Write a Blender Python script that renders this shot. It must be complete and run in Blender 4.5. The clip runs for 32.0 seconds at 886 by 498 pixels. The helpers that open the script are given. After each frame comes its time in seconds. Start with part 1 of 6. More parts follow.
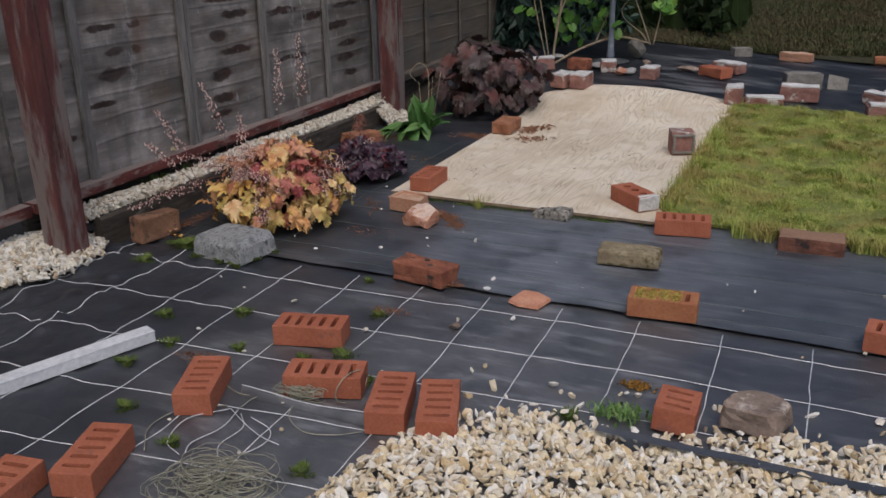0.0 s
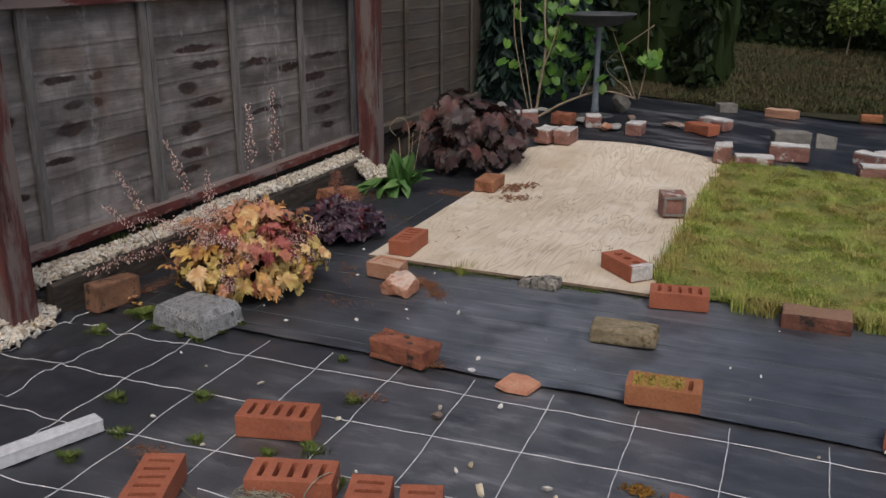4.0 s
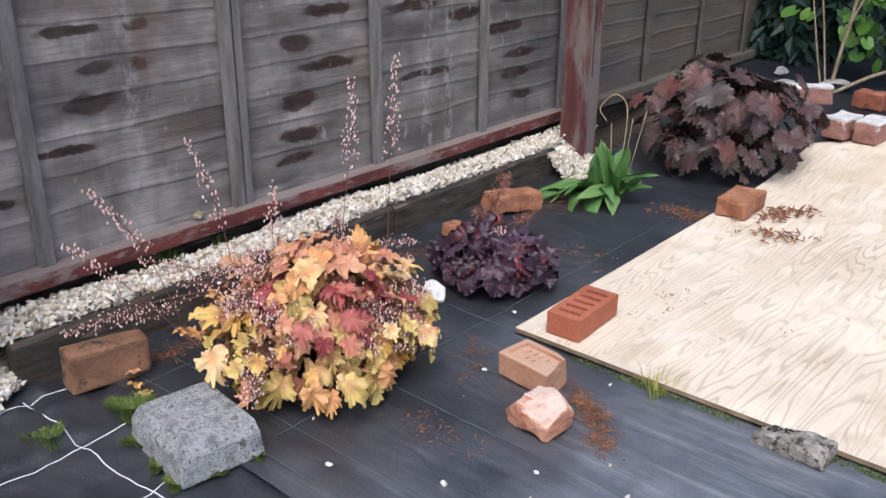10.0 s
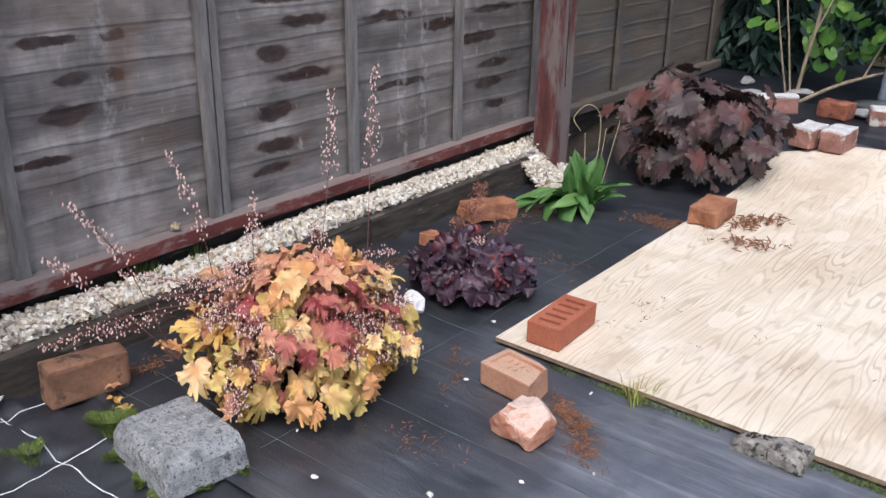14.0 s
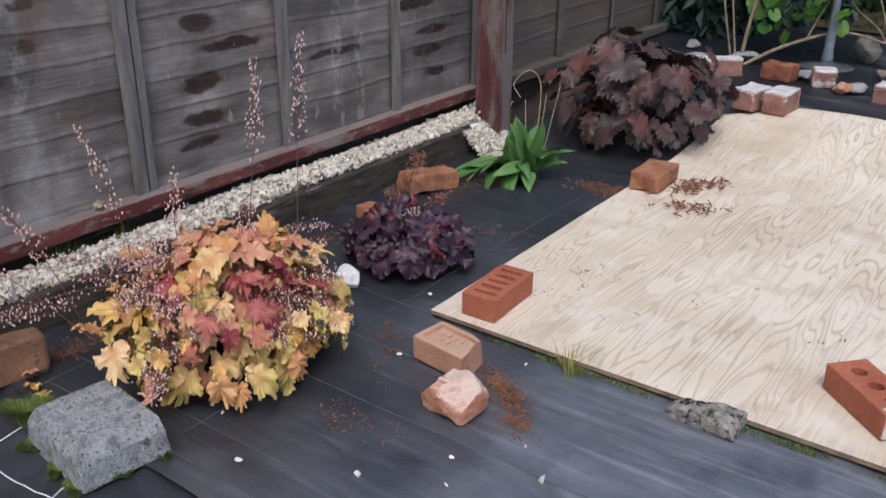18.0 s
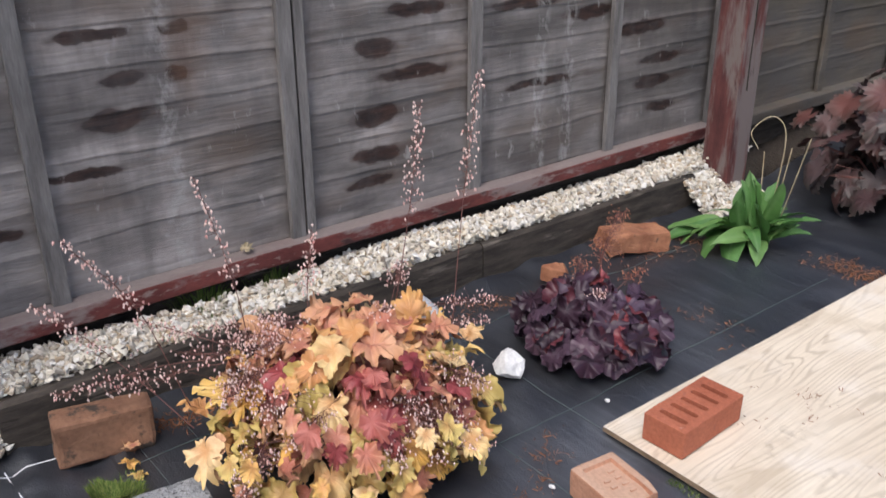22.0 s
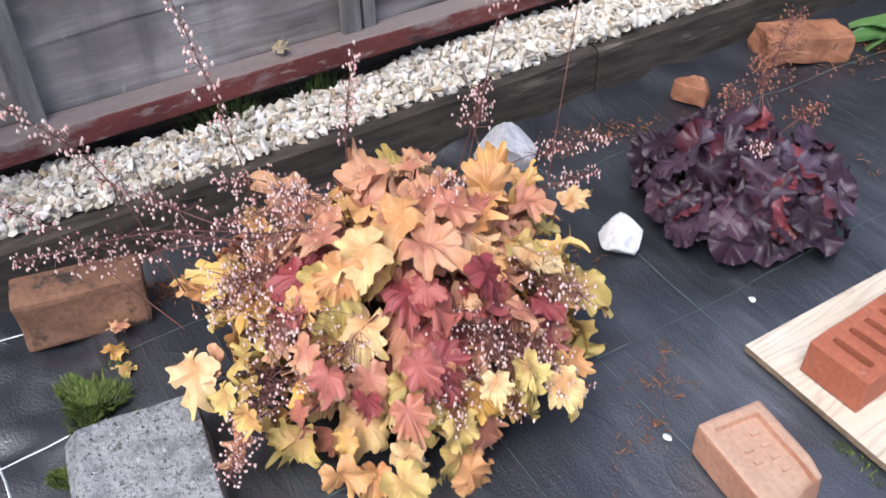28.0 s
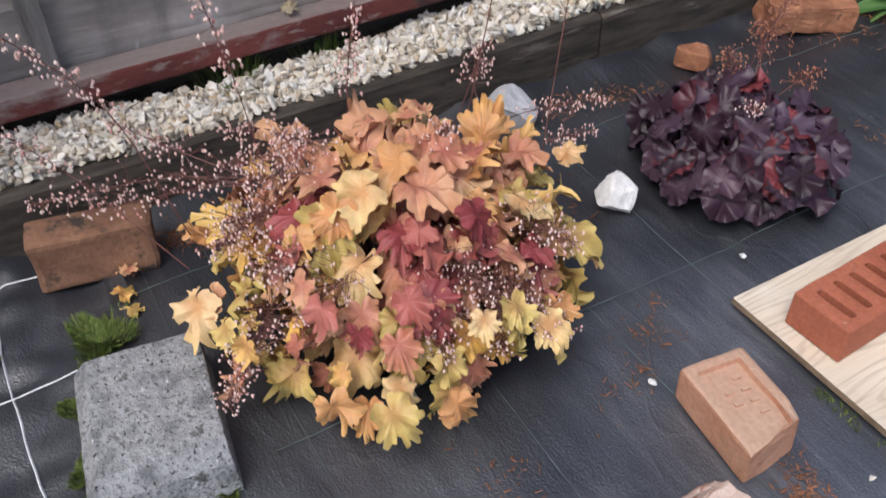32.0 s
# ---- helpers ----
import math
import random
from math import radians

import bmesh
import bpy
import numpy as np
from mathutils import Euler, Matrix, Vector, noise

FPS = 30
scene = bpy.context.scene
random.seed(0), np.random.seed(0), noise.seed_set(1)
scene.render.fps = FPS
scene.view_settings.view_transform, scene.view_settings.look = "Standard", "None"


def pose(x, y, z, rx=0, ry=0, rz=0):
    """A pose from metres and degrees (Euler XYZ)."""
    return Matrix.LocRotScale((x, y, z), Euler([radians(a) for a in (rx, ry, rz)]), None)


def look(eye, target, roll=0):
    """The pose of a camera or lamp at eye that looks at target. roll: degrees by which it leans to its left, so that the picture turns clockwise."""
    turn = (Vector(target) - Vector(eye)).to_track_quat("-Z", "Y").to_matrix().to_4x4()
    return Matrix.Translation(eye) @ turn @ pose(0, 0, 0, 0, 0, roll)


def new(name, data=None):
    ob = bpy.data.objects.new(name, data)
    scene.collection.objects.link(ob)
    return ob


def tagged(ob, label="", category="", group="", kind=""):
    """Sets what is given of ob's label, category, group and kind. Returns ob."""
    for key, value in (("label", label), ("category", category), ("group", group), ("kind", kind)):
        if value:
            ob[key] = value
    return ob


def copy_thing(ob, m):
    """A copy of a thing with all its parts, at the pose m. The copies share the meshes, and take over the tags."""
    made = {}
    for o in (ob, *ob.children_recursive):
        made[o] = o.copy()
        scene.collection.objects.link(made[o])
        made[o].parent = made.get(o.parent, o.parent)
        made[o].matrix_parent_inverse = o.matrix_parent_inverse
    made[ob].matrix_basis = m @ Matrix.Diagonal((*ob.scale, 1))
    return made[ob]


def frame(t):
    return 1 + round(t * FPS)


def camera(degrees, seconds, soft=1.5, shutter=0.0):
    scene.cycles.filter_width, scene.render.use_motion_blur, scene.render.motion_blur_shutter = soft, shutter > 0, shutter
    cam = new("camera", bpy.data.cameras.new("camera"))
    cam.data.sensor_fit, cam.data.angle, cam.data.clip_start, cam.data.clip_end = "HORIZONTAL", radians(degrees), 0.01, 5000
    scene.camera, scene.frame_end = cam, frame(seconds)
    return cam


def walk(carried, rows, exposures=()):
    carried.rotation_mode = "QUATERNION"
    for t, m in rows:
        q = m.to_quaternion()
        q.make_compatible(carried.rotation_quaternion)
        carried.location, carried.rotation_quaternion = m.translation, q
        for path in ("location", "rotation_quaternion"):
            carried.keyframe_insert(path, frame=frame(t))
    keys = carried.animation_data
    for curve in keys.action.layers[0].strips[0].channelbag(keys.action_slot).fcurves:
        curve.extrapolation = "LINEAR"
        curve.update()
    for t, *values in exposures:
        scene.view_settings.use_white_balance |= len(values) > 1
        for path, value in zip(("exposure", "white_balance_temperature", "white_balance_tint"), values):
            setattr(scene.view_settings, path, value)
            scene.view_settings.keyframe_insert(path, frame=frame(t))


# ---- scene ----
cam = camera(52.7, 32.0, 1.5, 0.4)

PATH = [
    (0, (0.513, 0.312, 1.226), (-0.279, 2.009, 0.524), -1.1),
    (0.5, (0.479, 0.407, 1.224), (-0.283, 2.104, 0.489), -0.9),
    (1, (0.483, 0.521, 1.227), (-0.35, 2.191, 0.508), 0.5),
    (1.5, (0.469, 0.536, 1.241), (-0.351, 2.219, 0.537), -0.2),
    (2, (0.438, 0.535, 1.249), (-0.339, 2.253, 0.582), -0.4),
    (2.5, (0.442, 0.53, 1.255), (-0.326, 2.265, 0.624), 0.1),
    (4.5, (0.38, 0.554, 1.241), (-0.362, 2.308, 0.629), -0.2),
    (5, (0.381, 0.65, 1.233), (-0.312, 2.41, 0.584), 0.4),
    (5.5, (0.414, 0.808, 1.238), (-0.32, 2.545, 0.571), 1.2),
    (6, (0.362, 0.926, 1.23), (-0.412, 2.626, 0.515), 0.8),
    (6.5, (0.25, 1.119, 1.23), (-0.497, 2.873, 0.628), -0.1),
    (7, (0.218, 1.285, 1.21), (-0.506, 3.027, 0.545), -1.5),
    (7.5, (0.219, 1.497, 1.202), (-0.54, 3.227, 0.545), 0.8),
    (8, (0.12, 1.613, 1.189), (-0.787, 3.243, 0.469), 0.6),
    (8.5, (0.009, 1.729, 1.177), (-0.981, 3.305, 0.446), -1.8),
    (9, (-0.063, 1.841, 1.167), (-1.116, 3.361, 0.405), -1.5),
    (9.5, (-0.087, 1.966, 1.181), (-1.223, 3.436, 0.441), 0.1),
    (10, (-0.089, 2.003, 1.173), (-1.296, 3.404, 0.411), 0.3),
    (10.5, (-0.11, 1.983, 1.191), (-1.305, 3.39, 0.42), 0.1),
    (11, (-0.114, 1.986, 1.182), (-1.313, 3.399, 0.431), 0.1),
    (11.5, (-0.119, 1.99, 1.18), (-1.307, 3.412, 0.427), 0.2),
    (12, (-0.121, 1.985, 1.182), (-1.299, 3.417, 0.431), 0.1),
    (12.5, (-0.12, 1.983, 1.185), (-1.286, 3.423, 0.431), 0.3),
    (13, (-0.124, 1.979, 1.182), (-1.28, 3.43, 0.434), 0.7),
    (13.5, (-0.122, 1.973, 1.184), (-1.275, 3.426, 0.437), 0.9),
    (14, (-0.116, 1.972, 1.189), (-1.267, 3.426, 0.44), 0.9),
    (14.5, (-0.106, 1.979, 1.186), (-1.254, 3.438, 0.442), 0.8),
    (15, (-0.093, 1.993, 1.191), (-1.173, 3.518, 0.476), 1.1),
    (15.5, (-0.088, 1.994, 1.196), (-1.111, 3.569, 0.509), 1.1),
    (17.5, (-0.098, 2.022, 1.189), (-1.173, 3.532, 0.437), -0.7),
    (18, (-0.081, 2.067, 1.168), (-1.095, 3.471, 0.404), 0.4),
    (18.5, (-0.09, 2.122, 1.162), (-1.163, 3.566, 0.288), -0.1),
    (19, (-0.201, 2.214, 1.129), (-1.242, 3.664, 0.227), 0.6),
    (19.5, (-0.266, 2.301, 1.14), (-1.286, 3.742, 0.201), 0.1),
    (20, (-0.283, 2.327, 1.145), (-1.315, 3.725, 0.155), -0.7),
    (20.5, (-0.301, 2.387, 1.147), (-1.465, 3.702, 0.189), -0.5),
    (21, (-0.281, 2.478, 1.15), (-1.6, 3.644, 0.203), -0.4),
    (21.5, (-0.283, 2.52, 1.163), (-1.673, 3.64, 0.262), -0.7),
    (22, (-0.316, 2.527, 1.18), (-1.751, 3.657, 0.364), -0.2),
    (22.5, (-0.324, 2.517, 1.159), (-1.79, 3.628, 0.374), 0.5),
    (23, (-0.336, 2.521, 1.14), (-1.782, 3.559, 0.226), 0.0),
    (23.5, (-0.387, 2.552, 1.143), (-1.827, 3.549, 0.179), -0.3),
    (24, (-0.435, 2.595, 1.157), (-1.896, 3.586, 0.217), 0.0),
    (24.5, (-0.449, 2.607, 1.127), (-1.907, 3.586, 0.172), -0.2),
    (25, (-0.467, 2.6, 1.13), (-1.887, 3.57, 0.108), 0.4),
    (25.5, (-0.47, 2.638, 1.124), (-1.832, 3.666, 0.081), 0.5),
    (27.5, (-0.721, 2.853, 1.061), (-2.025, 3.712, -0.189), -1.4),
    (28, (-0.793, 2.901, 1.082), (-2.086, 3.674, -0.233), -0.9),
    (28.5, (-0.825, 2.916, 1.106), (-2.178, 3.672, -0.159), -0.1),
    (29, (-0.83, 2.916, 1.122), (-2.242, 3.665, -0.08), 0.2),
    (29.5, (-0.805, 2.91, 1.133), (-2.265, 3.663, -0.008), -0.3),
    (30, (-0.761, 2.876, 1.109), (-2.209, 3.619, -0.053), 0.1),
    (30.5, (-0.744, 2.858, 1.095), (-2.109, 3.58, -0.176), -0.9),
    (31, (-0.732, 2.854, 1.092), (-2.08, 3.575, -0.197), -1.1),
    (31.5, (-0.717, 2.872, 1.089), (-2.057, 3.607, -0.201), -1.1),
    (32, (-0.71, 2.895, 1.067), (-2.01, 3.62, -0.269), -1.1),
]
STOPS = ((0.0, -0.46), (5.5, -0.5), (8.3, -0.78), (9.0, -0.42), (10.0, 0.55), (12.0, 0.65), (13.0, 0.5), (14.5, 0.5), (15.5, 0.2), (18.0, 0.1), (19.0, -0.5), (20.3, -0.37), (21.0, 0.2), (22.0, 0.45), (26.0, 0.5), (28.0, 0.75), (29.0, 0.38), (32.0, 0.31))
WARMTH = {0.0: 6400, 5.5: 6800, 8.3: 6550, 9.0: 6300, 10.0: 6050, 12.0: 6050, 13.0: 6100, 14.5: 6050, 15.5: 5950, 18.0: 6000, 21.0: 5850, 28.0: 5900}
EXPOSURES = [(t, stops, WARMTH.get(t, 6200), 10) for t, stops in STOPS]
walk(cam, [(t, look(eye, target, roll)) for t, eye, target, roll in PATH], EXPOSURES)

# ---- sky and light: a bright overcast day ----
world = bpy.data.worlds.new("world")
world.use_nodes = True
scene.world = world
sky = world.node_tree.nodes.new("ShaderNodeTexSky")
sky.sky_type, sky.sun_disc = "NISHITA", False
sky.sun_elevation, sky.sun_rotation = radians(58), radians(149)
sky.dust_density, sky.air_density = 4.0, 1.0
backing = world.node_tree.nodes["Background"]
backing.inputs["Strength"].default_value = 0.15
world.node_tree.links.new(sky.outputs[0], backing.inputs["Color"])
sun = new("sun", bpy.data.lights.new("sun", "SUN"))
sun.data.energy, sun.data.angle, sun.data.color = 1.2, radians(30), (1.0, 0.975, 0.94)
sun.matrix_world = look((2.2, -3.6, 7.0), (0, 0, 0))


# ---- node helpers ----
def material(name):
    m = bpy.data.materials.new(name)
    m.use_nodes = True
    return m, m.node_tree, m.node_tree.nodes["Principled BSDF"]


def put(nt, socket, value):
    if isinstance(value, bpy.types.NodeSocket):
        nt.links.new(value, socket)
    elif isinstance(value, (tuple, list)) and len(value) == 3 and len(socket.default_value) == 4:
        socket.default_value = (*value, 1)
    else:
        socket.default_value = value


def noise_tex(nt, vec, scale, detail=4.0, rough=0.55, twist=0.0):
    n = nt.nodes.new("ShaderNodeTexNoise")
    put(nt, n.inputs["Vector"], vec)
    n.inputs["Scale"].default_value, n.inputs["Detail"].default_value = scale, detail
    n.inputs["Roughness"].default_value, n.inputs["Distortion"].default_value = rough, twist
    return n.outputs[0]


def ramp(nt, fac, stops, mode="LINEAR"):
    n = nt.nodes.new("ShaderNodeValToRGB")
    n.color_ramp.interpolation = mode
    while len(n.color_ramp.elements) < len(stops):
        n.color_ramp.elements.new(0.5)
    for e, (at, c) in zip(n.color_ramp.elements, stops):
        e.position, e.color = at, (*c, 1) if isinstance(c, tuple) else (c, c, c, 1)
    put(nt, n.inputs[0], fac)
    return n.outputs[0]


def mixc(nt, fac, a, b, blend="MIX"):
    n = nt.nodes.new("ShaderNodeMix")
    n.data_type, n.blend_type = "RGBA", blend
    put(nt, n.inputs[0], fac), put(nt, n.inputs[6], a), put(nt, n.inputs[7], b)
    return n.outputs[2]


def calc(nt, op, a, b=0.0, c=0.0):
    n = nt.nodes.new("ShaderNodeMath")
    n.operation = op
    put(nt, n.inputs[0], a), put(nt, n.inputs[1], b), put(nt, n.inputs[2], c)
    return n.outputs[0]


def vec(nt, op, a, b):
    n = nt.nodes.new("ShaderNodeVectorMath")
    n.operation = op
    put(nt, n.inputs[0], a), put(nt, n.inputs[1], b)
    return n.outputs[0]


def place(nt):
    return nt.nodes.new("ShaderNodeNewGeometry").outputs["Position"]


def island(nt):
    return nt.nodes.new("ShaderNodeNewGeometry").outputs["Random Per Island"]


def chance(nt):
    return nt.nodes.new("ShaderNodeObjectInfo").outputs["Random"]


def local(nt, shifted=True):
    """Coordinates of the object, moved by chance so that repeats differ."""
    co = nt.nodes.new("ShaderNodeTexCoord").outputs["Object"]
    if not shifted:
        return co
    shift = calc(nt, "MULTIPLY", chance(nt), 53.0)
    return vec(nt, "ADD", co, shift)


def nt_colour(nt, p, scale):
    n = nt.nodes.new("ShaderNodeTexNoise")
    put(nt, n.inputs["Vector"], p)
    n.inputs["Scale"].default_value, n.inputs["Detail"].default_value = scale, 3.0
    return n.outputs["Color"]


def axis(nt, v, n):
    s = nt.nodes.new("ShaderNodeSeparateXYZ")
    put(nt, s.inputs[0], v)
    return s.outputs[n]


def relief(nt, bsdf, height, strength=0.5, depth=0.004):
    n = nt.nodes.new("ShaderNodeBump")
    n.inputs["Strength"].default_value, n.inputs["Distance"].default_value = strength, depth
    put(nt, n.inputs["Height"], height)
    nt.links.new(n.outputs[0], bsdf.inputs["Normal"])


def surface(name, stops, scale, rough=0.7, grain=80.0, strength=0.5, depth=0.003, world_space=False, stretch=None, spots=None, spec=0.4, upper=None):
    """A mottled solid: a ramp over large noise, darkened by fine grain, with relief. spots: (colour, threshold, scale) of stains."""
    m, nt, b = material(name)
    co = place(nt) if world_space else local(nt)
    if stretch:
        co = vec(nt, "MULTIPLY", co, stretch)
    big, fine = noise_tex(nt, co, scale, 5), noise_tex(nt, co, grain, 3)
    colour = ramp(nt, big, stops)
    colour = mixc(nt, 0.55, colour, ramp(nt, fine, [(0.3, 0.55), (0.7, 1.0)]), "MULTIPLY")
    for tint, at, size in spots or ():
        mask = ramp(nt, noise_tex(nt, co, size, 6, 0.65), [(at, 0.0), (at + 0.08, 1.0)])
        colour = mixc(nt, mask, colour, tint)
    if upper:  # upward faces take the upper tone; on the rails this is worn stain
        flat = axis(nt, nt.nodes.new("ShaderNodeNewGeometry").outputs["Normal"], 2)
        upward = calc(nt, "MULTIPLY", ramp(nt, flat, [(0.55, 0.0), (0.85, 1.0)]), ramp(nt, noise_tex(nt, co, 4.0, 5), [(0.3, 0.55), (0.5, 1.0)]))
        colour = mixc(nt, upward, colour, mixc(nt, fine, (upper[0] * 0.6, upper[1] * 0.6, upper[2] * 0.6), upper))
    put(nt, b.inputs["Base Color"], colour)
    b.inputs["Roughness"].default_value, b.inputs["Specular IOR Level"].default_value = rough, spec
    both = calc(nt, "ADD", calc(nt, "MULTIPLY", big, 0.6), fine)
    relief(nt, b, both, strength, depth)
    return m


# ---- materials ----
def membrane_material(name, streak, coat_strength=1.0, dust_sheen=(0.14, 0.138, 0.145), gloss=0.9, pale_from=0.16):
    m, nt, b = material(name)
    p = place(nt)
    large = noise_tex(nt, p, 2.3, 5)
    streaks = noise_tex(nt, vec(nt, "MULTIPLY", p, streak), 1.0, 5, 0.6)
    fine = noise_tex(nt, p, 260.0, 2)
    colour = ramp(nt, large, [(0.3, (0.006, 0.007, 0.011)), (0.7, (0.021, 0.025, 0.034))])
    # paler zone along x: dust, with the fabric's sky sheen put into its colour
    pale_zone = ramp(nt, calc(nt, "MULTIPLY_ADD", noise_tex(nt, p, 1.6, 4), 1.2, calc(nt, "MULTIPLY_ADD", axis(nt, p, 0), 0.55, pale_from)), [(-0.0, 0.0), (0.5, 1.0)])
    pale_zone = calc(nt, "MULTIPLY", pale_zone, ramp(nt, calc(nt, "MULTIPLY_ADD", axis(nt, p, 0), 0.5, 0.5), [(0.42, 1.0), (0.7, 0.35)]))
    rubbed = calc(nt, "MULTIPLY", ramp(nt, streaks, [(0.5, 0.0), (0.78, 0.45)]), calc(nt, "MULTIPLY_ADD", pale_zone, 0.9, 0.06))
    colour = mixc(nt, rubbed, colour, (0.12, 0.124, 0.135))
    coat = calc(nt, "MULTIPLY", pale_zone, ramp(nt, noise_tex(nt, p, 4.0, 7, 0.65), [(0.3, 0.3), (0.7, 0.9)]))
    colour = mixc(nt, calc(nt, "MULTIPLY", coat, coat_strength), colour, dust_sheen)
    scuffs = noise_tex(nt, vec(nt, "MULTIPLY", p, (streak[0] * 0.8, streak[1] * 2.8, 5.0)), 1.0, 4, 0.65)
    colour = mixc(nt, calc(nt, "MULTIPLY", ramp(nt, scuffs, [(0.51, 0.0), (0.66, 0.6)]), calc(nt, "MULTIPLY_ADD", pale_zone, 0.85, 0.04)), colour, (0.30, 0.302, 0.315))
    soiled = calc(nt, "MULTIPLY_ADD", pale_zone, 0.75, 0.25)
    colour = mixc(nt, calc(nt, "MULTIPLY", ramp(nt, noise_tex(nt, p, 46.0, 5, 0.7), [(0.58, 0.0), (0.72, 0.4)]), soiled), colour, (0.17, 0.168, 0.17))
    colour = mixc(nt, ramp(nt, noise_tex(nt, p, 5.5, 6, 0.65), [(0.36, 0.55), (0.5, 0.0)]), colour, (0.012, 0.013, 0.018))
    dust = ramp(nt, noise_tex(nt, p, 9.0, 8, 0.7), [(0.56, 0.0), (0.78, 0.4)])
    colour = mixc(nt, calc(nt, "MULTIPLY", dust, soiled), colour, (0.15, 0.15, 0.155))
    put(nt, b.inputs["Base Color"], colour)
    put(nt, b.inputs["Roughness"], ramp(nt, streaks, [(0.3, 0.36), (0.7, 0.54)]))
    b.inputs["Specular IOR Level"].default_value, b.inputs["IOR"].default_value = gloss, 1.7
    crumple = noise_tex(nt, vec(nt, "MULTIPLY", p, (0.8, 1.5, 1.0)), 4.4, 2.2, 0.45, 0.7)
    crease = ramp(nt, calc(nt, "ABSOLUTE", calc(nt, "SUBTRACT", crumple, 0.5)), [(0.0, 1.0), (0.035, 0.0)], "EASE")
    h = calc(nt, "ADD", calc(nt, "MULTIPLY", streaks, 0.7), calc(nt, "MULTIPLY", fine, 0.2))
    h = calc(nt, "ADD", h, calc(nt, "MULTIPLY_ADD", crumple, 1.0, calc(nt, "MULTIPLY", crease, 0.06)))
    relief(nt, b, h, 0.65, 0.011)
    return m


MEMBRANE = membrane_material("woven black ground fabric", (3.4, 15.0, 5.0), 1.0, (0.19, 0.203, 0.235), pale_from=0.22)
# bank copy: shade is put in by cutting the pale coat and gloss
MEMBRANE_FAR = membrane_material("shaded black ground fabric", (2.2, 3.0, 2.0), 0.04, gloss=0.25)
MEMBRANE_FRONT = membrane_material("woven black ground fabric with dust", (5.0, 6.5, 5.0))


def plywood_material():
    m, nt, b = material("weathered plywood face")
    p = place(nt)
    stretched = vec(nt, "MULTIPLY", p, (5.2, 0.62, 1.0))
    field = noise_tex(nt, stretched, 1.5, 2.5, 0.45, 0.15)
    rings = calc(nt, "SINE", calc(nt, "MULTIPLY", field, 150.0))
    lines = ramp(nt, calc(nt, "MULTIPLY_ADD", rings, 0.5, 0.5), [(0.66, 0.0), (0.98, 1.0)])
    figure = calc(nt, "MULTIPLY", lines, ramp(nt, noise_tex(nt, p, 2.0, 3), [(0.35, 0.25), (0.65, 1.0)]))
    tone = ramp(nt, noise_tex(nt, p, 2.2, 5), [(0.3, (0.64, 0.53, 0.40)), (0.7, (0.83, 0.74, 0.60))])
    bands = ramp(nt, calc(nt, "SINE", calc(nt, "MULTIPLY", field, 34.0)), [(0.1, 0.0), (0.9, 0.3)])
    tone = mixc(nt, calc(nt, "MULTIPLY", bands, ramp(nt, noise_tex(nt, p, 1.1, 4), [(0.4, 0.15), (0.6, 1.0)])), tone, (0.52, 0.40, 0.27))
    colour = mixc(nt, calc(nt, "MULTIPLY", figure, 0.52), tone, (0.34, 0.255, 0.17))
    grain = noise_tex(nt, vec(nt, "MULTIPLY", p, (260.0, 9.0, 1.0)), 1.0, 3)
    colour = mixc(nt, 0.35, colour, ramp(nt, grain, [(0.3, 0.62), (0.7, 1.0)]), "MULTIPLY")
    worn = ramp(nt, noise_tex(nt, p, 5.5, 6, 0.6), [(0.52, 0.0), (0.7, 0.6)])
    colour = mixc(nt, worn, colour, (0.76, 0.70, 0.62))
    dirt = ramp(nt, noise_tex(nt, p, 13.0, 7, 0.7), [(0.6, 0.0), (0.8, 0.6)])
    # scattered darker damp patches
    toned = ramp(nt, noise_tex(nt, p, 3.4, 5, 0.6), [(0.56, 0.0), (0.66, 0.4)])
    colour = mixc(nt, toned, colour, (0.47, 0.37, 0.25))
    colour = mixc(nt, dirt, colour, (0.24, 0.18, 0.12))
    apart = vec(nt, "MULTIPLY", p, (1.0, 1.0, 0.0))
    for cx, cy, rx, ry in ((-0.62, 4.35, 0.045, 0.085), (-0.93, 4.32, 0.035, 0.07), (-0.45, 5.1, 0.04, 0.08), (-0.88, 5.25, 0.04, 0.075)):
        off = vec(nt, "DIVIDE", vec(nt, "SUBTRACT", apart, (cx, cy, 0.0)), (rx, ry, 1.0))
        length = nt.nodes.new("ShaderNodeVectorMath")
        length.operation = "LENGTH"
        put(nt, length.inputs[0], off)
        inside = ramp(nt, length.outputs["Value"], [(0.93, 1.0), (1.0, 0.0)])
        colour = mixc(nt, calc(nt, "MULTIPLY", inside, 0.6), colour, (0.76, 0.67, 0.56))
    checks = ramp(nt, noise_tex(nt, vec(nt, "MULTIPLY", vec(nt, "ADD", p, vec(nt, "MULTIPLY", nt_colour(nt, p, 3.0), (0.06, 0.0, 0.0))), (85.0, 3.0, 1.0)), 1.0, 3), [(0.62, 0.0), (0.7, 0.5)])
    colour = mixc(nt, calc(nt, "MULTIPLY", checks, ramp(nt, noise_tex(nt, p, 3.0, 3), [(0.4, 0.2), (0.6, 1.0)])), colour, (0.36, 0.27, 0.18))
    put(nt, b.inputs["Base Color"], colour)
    b.inputs["Roughness"].default_value, b.inputs["Specular IOR Level"].default_value = 0.72, 0.3
    relief(nt, b, calc(nt, "ADD", grain, figure), 0.35, 0.0015)
    return m


PLYWOOD = plywood_material()
PLY_EDGE = surface("plywood edge", [(0.3, (0.16, 0.11, 0.07)), (0.7, (0.36, 0.26, 0.17))], 30.0, 0.8, 200.0)

